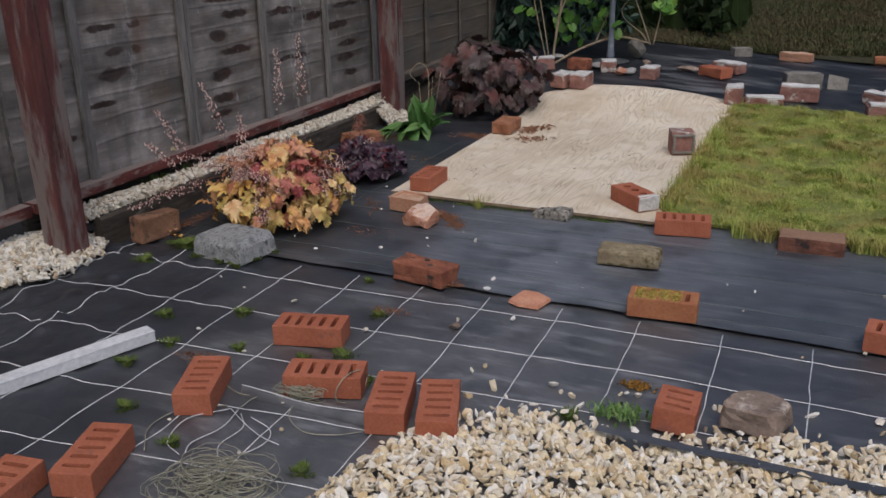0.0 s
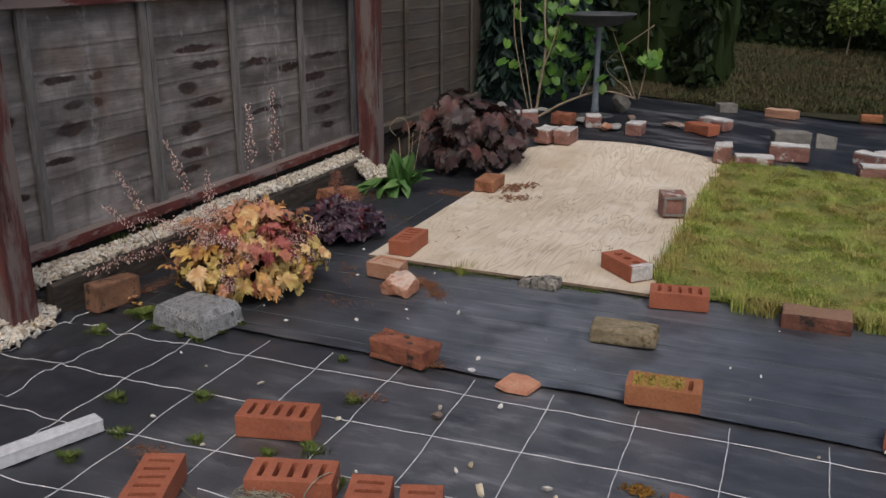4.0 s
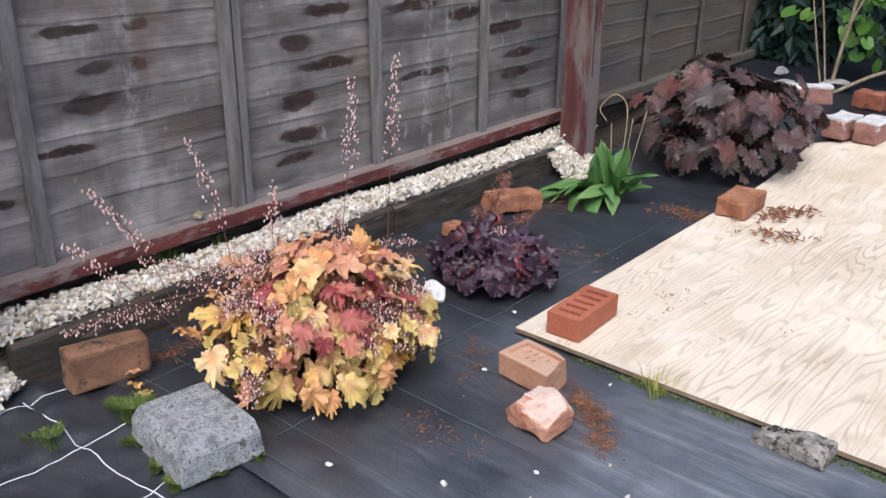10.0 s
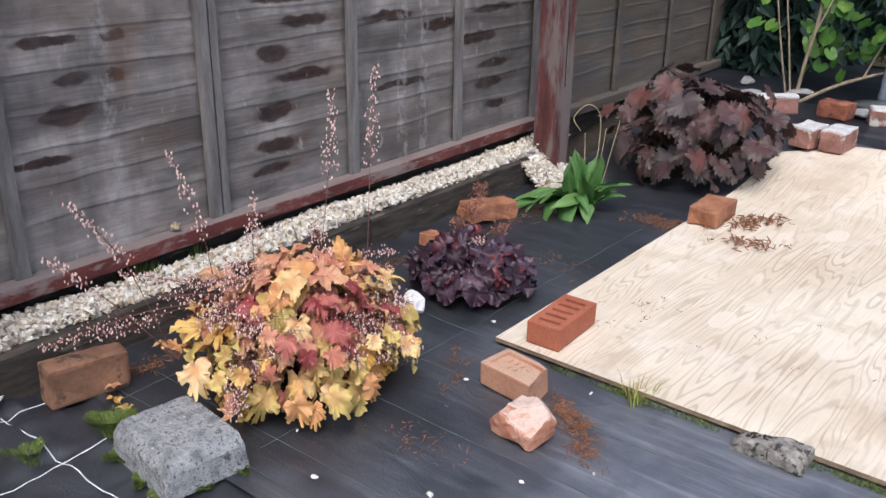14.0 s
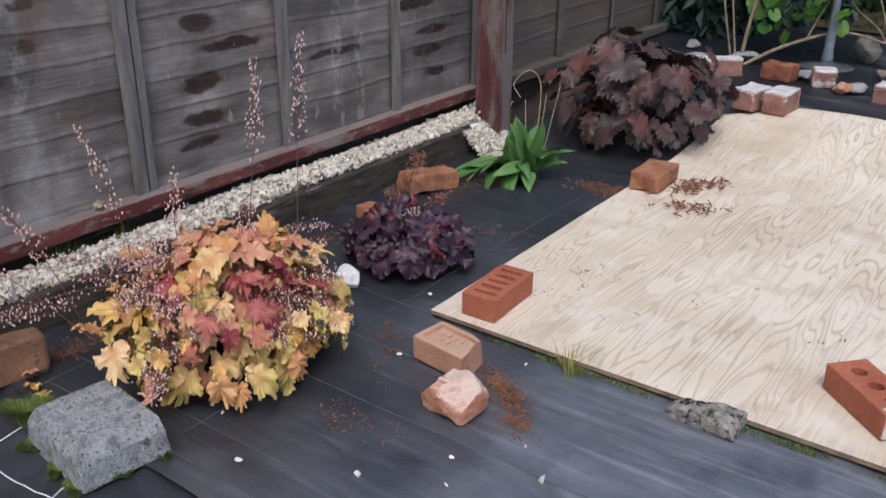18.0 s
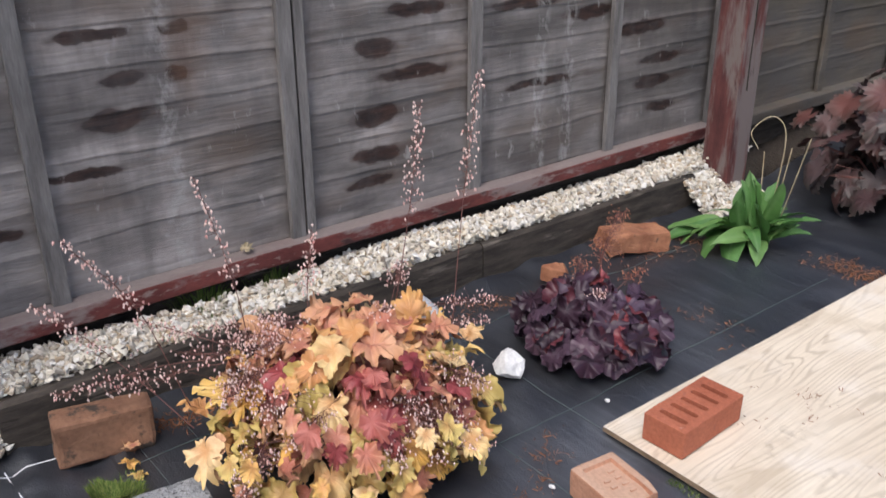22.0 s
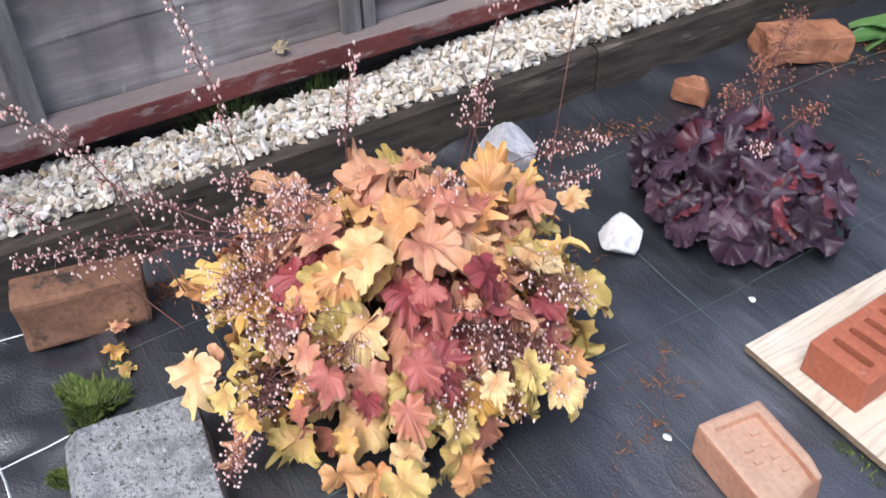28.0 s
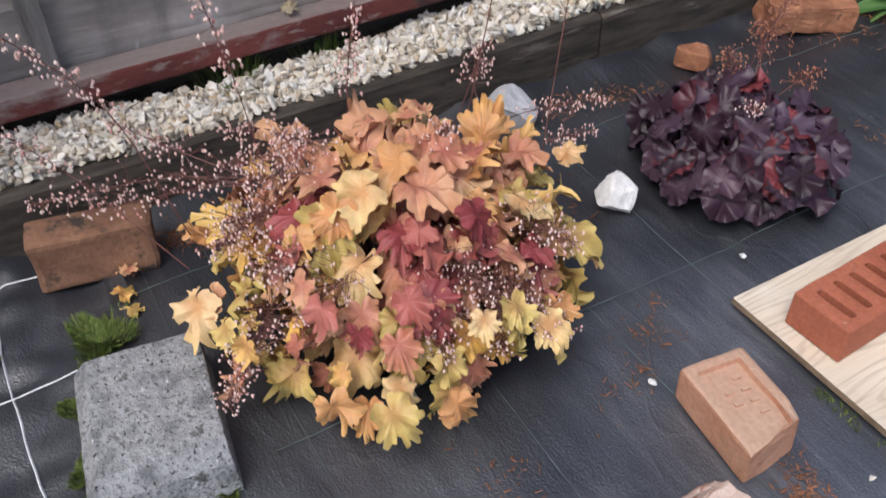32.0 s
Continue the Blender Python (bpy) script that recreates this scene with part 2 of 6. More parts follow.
# dark waney knots on the fence: along the fence, height, half length, half height
KNOTS = (
    (3.14, 0.81, 0.075, 0.018), (3.2, 0.707, 0.05, 0.02), (3.165, 0.616, 0.075, 0.027), (3.08, 0.503, 0.085, 0.014),
    (3.34, 0.81, 0.035, 0.02), (3.33, 0.70, 0.02, 0.022), (2.86, 0.40, 0.06, 0.018), (2.86, 0.69, 0.05, 0.03),
    (3.89, 0.69, 0.07, 0.033), (4.03, 0.78, 0.10, 0.024), (4.02, 0.604, 0.12, 0.022), (3.895, 0.50, 0.075, 0.034),
    (3.89, 0.388, 0.08, 0.03), (3.86, 0.311, 0.06, 0.02), (3.96, 0.86, 0.13, 0.02), (4.45, 0.755, 0.13, 0.022),
    (4.74, 0.70, 0.10, 0.026), (5.0, 0.62, 0.11, 0.03), (5.12, 0.50, 0.10, 0.022), (5.09, 0.42, 0.09, 0.026),
    (5.13, 0.32, 0.08, 0.024), (5.1, 0.73, 0.12, 0.02), (4.52, 0.5, 0.14, 0.016),
)


def board_material(name, dark, light, knots):
    m, nt, b = material(name)
    p = place(nt)
    bent = vec(nt, "ADD", p, vec(nt, "MULTIPLY", nt_colour(nt, p, 7.0), (0.0, 0.06, 0.020)))
    grain = noise_tex(nt, vec(nt, "MULTIPLY", bent, (1.0, 3.0, 90.0)), 1.0, 5, 0.6)
    broad = noise_tex(nt, vec(nt, "MULTIPLY", p, (1.0, 2.2, 9.0)), 1.0, 5)
    colour = ramp(nt, broad, [(0.3, dark), (0.7, light)])
    colour = mixc(nt, 0.4, colour, ramp(nt, grain, [(0.25, 0.5), (0.65, 1.0)]), "MULTIPLY")
    cloud = noise_tex(nt, vec(nt, "MULTIPLY", p, (1.0, 3.2, 5.0)), 1.4, 5, 0.6)
    colour = mixc(nt, ramp(nt, cloud, [(0.40, 0.5), (0.60, 0.0)]), colour, (0.095, 0.092, 0.094))
    colour = mixc(nt, calc(nt, "MULTIPLY", chance(nt), 0.3), colour, (0.09, 0.08, 0.075))
    brown = ramp(nt, noise_tex(nt, vec(nt, "MULTIPLY", p, (1.0, 1.6, 4.0)), 1.3, 4), [(0.52, 0.0), (0.72, 0.7)])
    colour = mixc(nt, brown, colour, (0.13, 0.092, 0.068))
    if knots:
        # boards grow darker along y towards the far post, broken up by noise
        toned = calc(nt, "MULTIPLY_ADD", axis(nt, p, 1), 0.42, calc(nt, "MULTIPLY_ADD", noise_tex(nt, vec(nt, "MULTIPLY", p, (1.0, 2.0, 3.0)), 1.0, 4), 0.9, -2.0))
        colour = mixc(nt, ramp(nt, toned, [(0.1, 0.0), (0.5, 0.5)]), colour, (0.105, 0.096, 0.09))
        ragged = vec(nt, "ADD", p, vec(nt, "MULTIPLY", nt_colour(nt, p, 13.0), (0.0, 0.09, 0.036)))
        ragged = vec(nt, "SUBTRACT", ragged, (0.0, 0.045, 0.018))
        total = None
        for y, z, ry, rz in KNOTS:
            off = vec(nt, "DIVIDE", vec(nt, "SUBTRACT", vec(nt, "MULTIPLY", ragged, (0.0, 1.0, 1.0)), (0.0, y, z)), (1.0, ry * 1.35, rz * 1.08))
            length = nt.nodes.new("ShaderNodeVectorMath")
            length.operation = "LENGTH"
            put(nt, length.inputs[0], off)
            inside = ramp(nt, length.outputs["Value"], [(0.56, 1.0), (0.74, 0.9), (0.82, 0.35), (1.0, 0.0)])
            tail = nt.nodes.new("ShaderNodeVectorMath")
            tail.operation = "LENGTH"
            put(nt, tail.inputs[0], vec(nt, "MULTIPLY", vec(nt, "SUBTRACT", off, (0.0, 0.7, 0.1)), (0.0, 0.52, 1.25)))
            smear = ramp(nt, tail.outputs["Value"], [(0.3, 0.55), (1.0, 0.0)])
            brownish = smear if total is None else calc(nt, "MAXIMUM", brownish, smear)
            total = inside if total is None else calc(nt, "MAXIMUM", total, inside)
        colour = mixc(nt, calc(nt, "MULTIPLY", brownish, ramp(nt, noise_tex(nt, p, 6.0, 3), [(0.35, 0.3), (0.6, 1.0)])), colour, (0.075, 0.048, 0.036))
        core = ramp(nt, noise_tex(nt, vec(nt, "MULTIPLY", p, (1.0, 18.0, 60.0)), 1.0, 4), [(0.35, (0.016, 0.010, 0.010)), (0.7, (0.062, 0.032, 0.024))])
        colour = mixc(nt, calc(nt, "MULTIPLY", total, 0.93), colour, core)
        fleck = ramp(nt, noise_tex(nt, vec(nt, "MULTIPLY", bent, (1.0, 26.0, 12.0)), 1.0, 4, 0.65), [(0.64, 0.0), (0.72, 0.55)])
        colour = mixc(nt, fleck, colour, (0.40, 0.385, 0.375))
        weathered = ramp(nt, noise_tex(nt, vec(nt, "MULTIPLY", p, (1.0, 7.0, 2.2)), 1.0, 5, 0.6), [(0.5, 0.0), (0.66, 0.55)])
        colour = mixc(nt, weathered, colour, (0.085, 0.078, 0.078))
        rust = noise_tex(nt, vec(nt, "MULTIPLY", vec(nt, "SUBTRACT", p, (0.0, 3.34, 0.75)), (0.0, 9.0, 3.0)), 1.0, 2)
        near = nt.nodes.new("ShaderNodeVectorMath")
        near.operation = "LENGTH"
        put(nt, near.inputs[0], vec(nt, "MULTIPLY", vec(nt, "SUBTRACT", p, (-2.34, 3.36, 0.76)), (0.0, 14.0, 6.0)))
        spot = calc(nt, "MULTIPLY", ramp(nt, near.outputs["Value"], [(0.2, 1.0), (1.0, 0.0)]), rust)
        colour = mixc(nt, calc(nt, "MULTIPLY", spot, 0.7), colour, (0.17, 0.085, 0.04))
        # pale sap runs below the knots
        for y in (3.275, 4.5, 4.63):
            across = calc(nt, "ABSOLUTE", calc(nt, "SUBTRACT", axis(nt, bent, 1), y + 0.05))
            run = ramp(nt, across, [(0.012, 1.0), (0.036, 0.0)])
            broken = ramp(nt, noise_tex(nt, vec(nt, "MULTIPLY", bent, (1.0, 34.0, 22.0)), 1.0, 4, 0.6), [(0.46, 0.0), (0.6, 0.45)])
            colour = mixc(nt, calc(nt, "MULTIPLY", run, broken), colour, (0.42, 0.41, 0.40))
    put(nt, b.inputs["Base Color"], colour)
    b.inputs["Roughness"].default_value, b.inputs["Specular IOR Level"].default_value = 0.8, 0.25
    relief(nt, b, calc(nt, "ADD", grain, broad), 0.7, 0.004)
    return m


BOARDS = board_material("silvered fence boards with dark knots", (0.11, 0.099, 0.093), (0.56, 0.51, 0.488), True)
# far panel: own duller tone, with its shade put into the colour
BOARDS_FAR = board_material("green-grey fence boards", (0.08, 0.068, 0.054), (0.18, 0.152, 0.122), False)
BATTEN = surface("silvered batten wood", [(0.3, (0.13, 0.12, 0.115)), (0.7, (0.27, 0.255, 0.245))], 6.0, 0.85, 50.0, stretch=(6.0, 6.0, 0.8))
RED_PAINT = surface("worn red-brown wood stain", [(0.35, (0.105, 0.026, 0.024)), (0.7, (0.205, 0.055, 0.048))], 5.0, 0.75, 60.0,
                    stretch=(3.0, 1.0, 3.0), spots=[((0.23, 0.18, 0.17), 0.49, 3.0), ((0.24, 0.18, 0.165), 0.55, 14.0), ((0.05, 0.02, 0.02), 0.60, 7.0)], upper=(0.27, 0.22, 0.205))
POST_PAINT = surface("flaking red post stain", [(0.35, (0.085, 0.028, 0.027)), (0.7, (0.165, 0.055, 0.049))], 7.0, 0.75, 60.0,
                     stretch=(4.0, 4.0, 0.7), spots=[((0.18, 0.145, 0.135), 0.47, 2.6), ((0.035, 0.02, 0.02), 0.66, 9.0), ((0.46, 0.42, 0.40), 0.73, 45.0)])
SLEEPER = surface("dark damp timber", [(0.3, (0.024, 0.019, 0.015)), (0.7, (0.095, 0.077, 0.062))], 8.0, 0.85, 70.0,
                  0.8, 0.004, stretch=(6.0, 0.9, 6.0), spots=[((0.16, 0.135, 0.11), 0.62, 5.0), ((0.014, 0.011, 0.009), 0.6, 11.0)])
SOIL = surface("dark damp soil", [(0.3, (0.022, 0.017, 0.013)), (0.7, (0.06, 0.046, 0.034))], 3.0, 0.95, 60.0, 0.9, 0.02, world_space=True)
# far turf: shade of the garden's end is put into this colour
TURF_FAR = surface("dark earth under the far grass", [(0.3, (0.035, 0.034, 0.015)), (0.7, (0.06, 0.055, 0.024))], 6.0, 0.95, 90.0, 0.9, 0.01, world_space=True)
TURF = surface("earth under the grass", [(0.3, (0.16, 0.19, 0.045)), (0.7, (0.27, 0.28, 0.08))], 6.0, 0.95, 90.0, 0.9, 0.01, world_space=True)

BRICK_RED = surface("clean red perforated brick", [(0.3, (0.36, 0.105, 0.055)), (0.7, (0.47, 0.155, 0.085))], 9.0, 0.85, 130.0, 0.6, 0.0015,
                    spots=[((0.26, 0.10, 0.07), 0.62, 14.0), ((0.17, 0.075, 0.055), 0.60, 5.0), ((0.50, 0.27, 0.20), 0.68, 40.0)])
BRICK_OLD = surface("worn old red brick", [(0.3, (0.20, 0.062, 0.038)), (0.7, (0.40, 0.15, 0.085))], 16.0, 0.95, 90.0, 1.0, 0.004,
                    spots=[((0.05, 0.035, 0.028), 0.57, 20.0), ((0.22, 0.2, 0.06), 0.66, 18.0)])
BRICK_MOSSY = surface("orange brick with yellow moss", [(0.3, (0.36, 0.13, 0.06)), (0.7, (0.46, 0.19, 0.09))], 12.0, 0.9, 100.0, 0.8, 0.003)
BRICK_STONE = surface("brown mossy stone brick", [(0.3, (0.19, 0.145, 0.085)), (0.7, (0.44, 0.365, 0.24))], 14.0, 0.95, 80.0, 1.0, 0.005,
                      spots=[((0.12, 0.09, 0.04), 0.52, 14.0), ((0.5, 0.4, 0.26), 0.64, 26.0)])
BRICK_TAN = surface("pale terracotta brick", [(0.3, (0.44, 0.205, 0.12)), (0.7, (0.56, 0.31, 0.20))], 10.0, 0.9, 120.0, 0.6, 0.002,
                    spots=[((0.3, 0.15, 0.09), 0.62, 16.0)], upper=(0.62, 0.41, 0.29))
BRICK_BROWN = surface("weathered brown brick", [(0.3, (0.16, 0.078, 0.046)), (0.7, (0.31, 0.165, 0.10))], 12.0, 0.95, 90.0, 0.9, 0.003,
                      spots=[((0.05, 0.038, 0.03), 0.56, 16.0), ((0.36, 0.22, 0.15), 0.66, 30.0)])
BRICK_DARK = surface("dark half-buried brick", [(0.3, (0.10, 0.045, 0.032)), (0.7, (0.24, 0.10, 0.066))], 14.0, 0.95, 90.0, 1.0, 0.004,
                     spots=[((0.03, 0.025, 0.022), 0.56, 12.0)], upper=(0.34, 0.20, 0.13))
BRICK_GREY = surface("grey concrete brick", [(0.3, (0.15, 0.14, 0.125)), (0.7, (0.30, 0.28, 0.25))], 12.0, 0.95, 90.0, 0.8, 0.003)
BRICK_PINK = surface("pink brick with mortar", [(0.3, (0.22, 0.10, 0.08)), (0.7, (0.40, 0.21, 0.17))], 14.0, 0.95, 90.0, 0.9, 0.003,
                     spots=[((0.55, 0.52, 0.48), 0.55, 11.0)])
BRICK_ORANGE = surface("crumbling orange-brown brick", [(0.3, (0.25, 0.095, 0.05)), (0.7, (0.45, 0.205, 0.11))], 16.0, 0.95, 90.0, 1.0, 0.004,
                       spots=[((0.07, 0.05, 0.04), 0.62, 26.0), ((0.56, 0.42, 0.32), 0.66, 30.0)])
MORTAR = surface("pale lime mortar", [(0.3, (0.56, 0.54, 0.52)), (0.7, (0.76, 0.74, 0.72))], 18.0, 0.95, 90.0, 1.0, 0.004)
CONCRETE = surface("pitted grey concrete", [(0.3, (0.17, 0.175, 0.18)), (0.7, (0.46, 0.465, 0.47))], 30.0, 0.95, 160.0, 1.0, 0.005,
                   spots=[((0.03, 0.03, 0.03), 0.56, 150.0), ((0.60, 0.60, 0.60), 0.62, 120.0), ((0.10, 0.10, 0.095), 0.58, 30.0)])
ROUGH_CONCRETE = surface("crumbled concrete", [(0.3, (0.13, 0.122, 0.105)), (0.7, (0.46, 0.42, 0.37))], 45.0, 0.95, 120.0, 1.0, 0.006,
                         spots=[((0.03, 0.028, 0.024), 0.53, 42.0)])
ROCK_PINK = surface("pink and white broken stone", [(0.35, (0.44, 0.18, 0.105)), (0.65, (0.60, 0.34, 0.24))], 16.0, 0.9, 90.0, 0.8, 0.003,
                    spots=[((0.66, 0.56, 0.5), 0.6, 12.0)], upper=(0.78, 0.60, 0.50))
ROCK_WHITE = surface("white quartz", [(0.3, (0.74, 0.72, 0.70)), (0.7, (0.88, 0.86, 0.84))], 20.0, 0.7, 90.0, 0.6, 0.002)
ROCK_GREY = surface("pale grey stone", [(0.3, (0.48, 0.48, 0.50)), (0.7, (0.72, 0.71, 0.72))], 16.0, 0.85, 110.0, 0.7, 0.002)
ROCK_SLAB = surface("dull grey stone slab", [(0.3, (0.22, 0.215, 0.21)), (0.7, (0.42, 0.41, 0.40))], 14.0, 0.9, 100.0, 0.8, 0.003)
ROCK_BROWN = surface("brown fieldstone", [(0.3, (0.16, 0.115, 0.09)), (0.7, (0.38, 0.29, 0.24))], 12.0, 0.9, 90.0, 0.8, 0.003, spots=[((0.52, 0.44, 0.38), 0.6, 9.0)])
TILE = surface("broken orange clay tile", [(0.3, (0.55, 0.22, 0.13)), (0.7, (0.66, 0.34, 0.22))], 14.0, 0.85, 120.0, 0.5, 0.0015, spots=[((0.78, 0.66, 0.58), 0.64, 22.0)])
PLASTIC = surface("scuffed white plastic", [(0.3, (0.66, 0.67, 0.70)), (0.7, (0.78, 0.79, 0.82))], 9.0, 0.4, 60.0, 0.2, 0.001,
                  spots=[((0.42, 0.42, 0.42), 0.68, 12.0)])
TWINE = surface("grey-green twine", [(0.3, (0.26, 0.25, 0.18)), (0.7, (0.44, 0.42, 0.33))], 30.0, 0.9, 300.0)
CORD = surface("white woven marker thread", [(0.3, (0.56, 0.57, 0.60)), (0.7, (0.82, 0.83, 0.85))], 24.0, 0.7, 200.0, world_space=True)
GREEN_THREAD = surface("pale green guide thread", [(0.3, (0.06, 0.085, 0.085)), (0.7, (0.15, 0.2, 0.19))], 24.0, 0.7, 200.0, world_space=True)
GALVANISED = surface("blue-grey painted metal", [(0.3, (0.16, 0.19, 0.23)), (0.7, (0.30, 0.34, 0.39))], 10.0, 0.5, 80.0, 0.3, 0.001)
DISH_METAL = surface("dull dark metal dish", [(0.3, (0.06, 0.065, 0.07)), (0.7, (0.12, 0.125, 0.13))], 10.0, 0.45, 80.0, 0.3, 0.001)
BARK = surface("pale tan bark", [(0.3, (0.22, 0.17, 0.11)), (0.7, (0.42, 0.34, 0.24))], 14.0, 0.9, 80.0, stretch=(4.0, 4.0, 1.0))
DEAD_STEM = surface("dry straw stem", [(0.3, (0.30, 0.24, 0.14)), (0.7, (0.48, 0.4, 0.27))], 30.0, 0.8, 90.0)
RED_STEM = surface("dark red flower stem", [(0.3, (0.10, 0.036, 0.033)), (0.7, (0.22, 0.09, 0.07))], 30.0, 0.6, 90.0)
DEBRIS = surface("brown plant litter", [(0.3, (0.15, 0.062, 0.03)), (0.7, (0.36, 0.165, 0.085))], 40.0, 0.95, 160.0)


def shades(name, stops, rough=0.6, grain=60.0, mode="LINEAR", patch=None, spec=0.35, through_light=0.0):
    """Colour by piece for gravel, grass and petals."""
    m, nt, b = material(name)
    colour = ramp(nt, island(nt), stops, mode)
    if patch:
        tint, at, size = patch
        colour = mixc(nt, ramp(nt, noise_tex(nt, place(nt), size, 4), [(at - 0.08, 0.0), (at + 0.08, 0.8)]), colour, tint)
    colour = mixc(nt, 0.4, colour, ramp(nt, noise_tex(nt, place(nt), grain, 3), [(0.3, 0.6), (0.7, 1.0)]), "MULTIPLY")
    put(nt, b.inputs["Base Color"], colour)
    b.inputs["Roughness"].default_value, b.inputs["Specular IOR Level"].default_value = rough, spec
    return m


GRAVEL = shades("cream and white angular gravel", [(0.0, (0.76, 0.71, 0.60)), (0.25, (0.60, 0.53, 0.42)), (0.45, (0.86, 0.83, 0.77)),
                (0.65, (0.40, 0.34, 0.26)), (0.8, (0.74, 0.72, 0.68)), (0.92, (0.50, 0.38, 0.24)), (1.0, (0.22, 0.20, 0.185))], 0.75, 90.0)
GRAVEL_GOLD = shades("golden and white gravel", [(0.0, (0.84, 0.75, 0.57)), (0.25, (0.76, 0.62, 0.41)), (0.45, (0.92, 0.88, 0.81)),
                (0.65, (0.58, 0.45, 0.27)), (0.8, (0.86, 0.83, 0.78)), (0.92, (0.68, 0.50, 0.28)), (1.0, (0.36, 0.30, 0.23))], 0.75, 90.0)
GRASS = shades("cut lawn grass", [(0.0, (0.19, 0.28, 0.045)), (0.4, (0.31, 0.38, 0.07)), (0.7, (0.43, 0.46, 0.105)), (1.0, (0.54, 0.50, 0.18))],
               0.6, 9.0, patch=((0.38, 0.29, 0.10), 0.52, 5.0))
# dry brownish grass, its shade laid into the colour as well
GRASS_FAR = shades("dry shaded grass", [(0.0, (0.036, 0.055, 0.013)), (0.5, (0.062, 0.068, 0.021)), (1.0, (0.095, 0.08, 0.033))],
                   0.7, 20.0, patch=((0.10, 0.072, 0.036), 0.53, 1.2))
MOSS = shades("bright green moss", [(0.0, (0.05, 0.085, 0.016)), (0.6, (0.12, 0.175, 0.033)), (1.0, (0.20, 0.22, 0.065))], 0.8)
WEED = shades("soft green weed leaves", [(0.0, (0.10, 0.19, 0.05)), (0.6, (0.17, 0.29, 0.085)), (1.0, (0.26, 0.36, 0.13))], 0.6)
LICHEN = surface("orange-brown lichen crust", [(0.3, (0.14, 0.06, 0.012)), (0.7, (0.36, 0.19, 0.03))], 40.0, 0.95, 160.0, 0.9, 0.004)
YELLOW_MOSS = shades("dry yellow moss", [(0.0, (0.42, 0.32, 0.07)), (0.6, (0.56, 0.44, 0.12)), (1.0, (0.30, 0.24, 0.07))], 0.9)
PETALS = shades("pale pink flower bells", [(0.0, (0.82, 0.53, 0.47)), (0.6, (0.88, 0.71, 0.64)), (1.0, (0.68, 0.32, 0.29))], 0.6)
SEEDHEADS = shades("orange-brown seed heads", [(0.0, (0.42, 0.16, 0.075)), (0.6, (0.55, 0.27, 0.17)), (1.0, (0.30, 0.1, 0.06))], 0.7)
# leaf green taken close to black: the hedge's shade is in the colour
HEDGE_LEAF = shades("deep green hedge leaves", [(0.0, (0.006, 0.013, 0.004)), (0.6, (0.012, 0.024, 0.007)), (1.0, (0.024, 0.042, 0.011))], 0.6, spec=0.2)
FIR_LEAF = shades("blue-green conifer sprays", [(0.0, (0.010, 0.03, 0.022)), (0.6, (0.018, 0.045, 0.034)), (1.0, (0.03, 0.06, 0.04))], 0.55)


def leaf_material(name, stops, vein, rim, rough=0.5, mode="LINEAR", band=0.45, heart=None):
    """Leaf blade: colour of its own by chance, lobed tones from the middle to the rim, and paler or darker veins that fan out."""
    m, nt, b = material(name)
    co = local(nt, False)
    colour = ramp(nt, chance(nt), stops, mode)
    x, y = axis(nt, co, 0), axis(nt, co, 1)
    turn = calc(nt, "ARCTAN2", x, y)
    fan = calc(nt, "ABSOLUTE", calc(nt, "SINE", calc(nt, "MULTIPLY", turn, 3.5)))
    far = nt.nodes.new("ShaderNodeVectorMath")
    far.operation = "LENGTH"
    put(nt, far.inputs[0], co)
    veins = ramp(nt, fan, [(0.04, 1.0), (0.22, 0.0)])
    shifted = vec(nt, "ADD", co, calc(nt, "MULTIPLY", chance(nt), 31.0))
    blotch = noise_tex(nt, shifted, 38.0, 5, 0.6)
    edge = ramp(nt, calc(nt, "MULTIPLY", far.outputs["Value"], calc(nt, "MULTIPLY_ADD", blotch, 0.9, 0.55)), [(0.03, 0.0), (0.075, 1.0)])
    colour = mixc(nt, calc(nt, "MULTIPLY", edge, band), colour, rim)
    if heart:
        core = ramp(nt, calc(nt, "MULTIPLY", far.outputs["Value"], calc(nt, "MULTIPLY_ADD", blotch, 1.6, 0.2)), [(0.008, 0.75), (0.034, 0.0)])
        colour = mixc(nt, core, colour, heart)
    colour = mixc(nt, calc(nt, "MULTIPLY", veins, 0.22), colour, vein)
    colour = mixc(nt, 0.45, colour, ramp(nt, blotch, [(0.3, 0.55), (0.7, 1.0)]), "MULTIPLY")
    put(nt, b.inputs["Base Color"], colour)
    b.inputs["Roughness"].default_value, b.inputs["Specular IOR Level"].default_value = rough, 0.4
    relief(nt, b, calc(nt, "ADD", calc(nt, "MULTIPLY", fan, 0.06), blotch), 0.7, 0.004)
    return m


AMBER = leaf_material("amber and yellow leaf", [(0.0, (0.74, 0.38, 0.075)), (0.2, (0.74, 0.47, 0.14)), (0.45, (0.66, 0.35, 0.145)), (0.65, (0.57, 0.26, 0.105)), (0.85, (0.79, 0.59, 0.32)), (1.0, (0.74, 0.48, 0.14))],
                      (0.80, 0.61, 0.33), (0.76, 0.51, 0.13), heart=(0.58, 0.27, 0.10))
CORAL = leaf_material("coral pink leaf", [(0.0, (0.48, 0.18, 0.10)), (0.4, (0.61, 0.32, 0.18)), (0.7, (0.42, 0.14, 0.09)), (1.0, (0.70, 0.44, 0.23))],
                      (0.74, 0.48, 0.33), (0.66, 0.41, 0.22), heart=(0.44, 0.14, 0.10))
BURGUNDY = leaf_material("burgundy red leaf", [(0.0, (0.22, 0.035, 0.042)), (0.5, (0.34, 0.065, 0.065)), (1.0, (0.46, 0.15, 0.115))],
                         (0.58, 0.28, 0.22), (0.46, 0.17, 0.12))
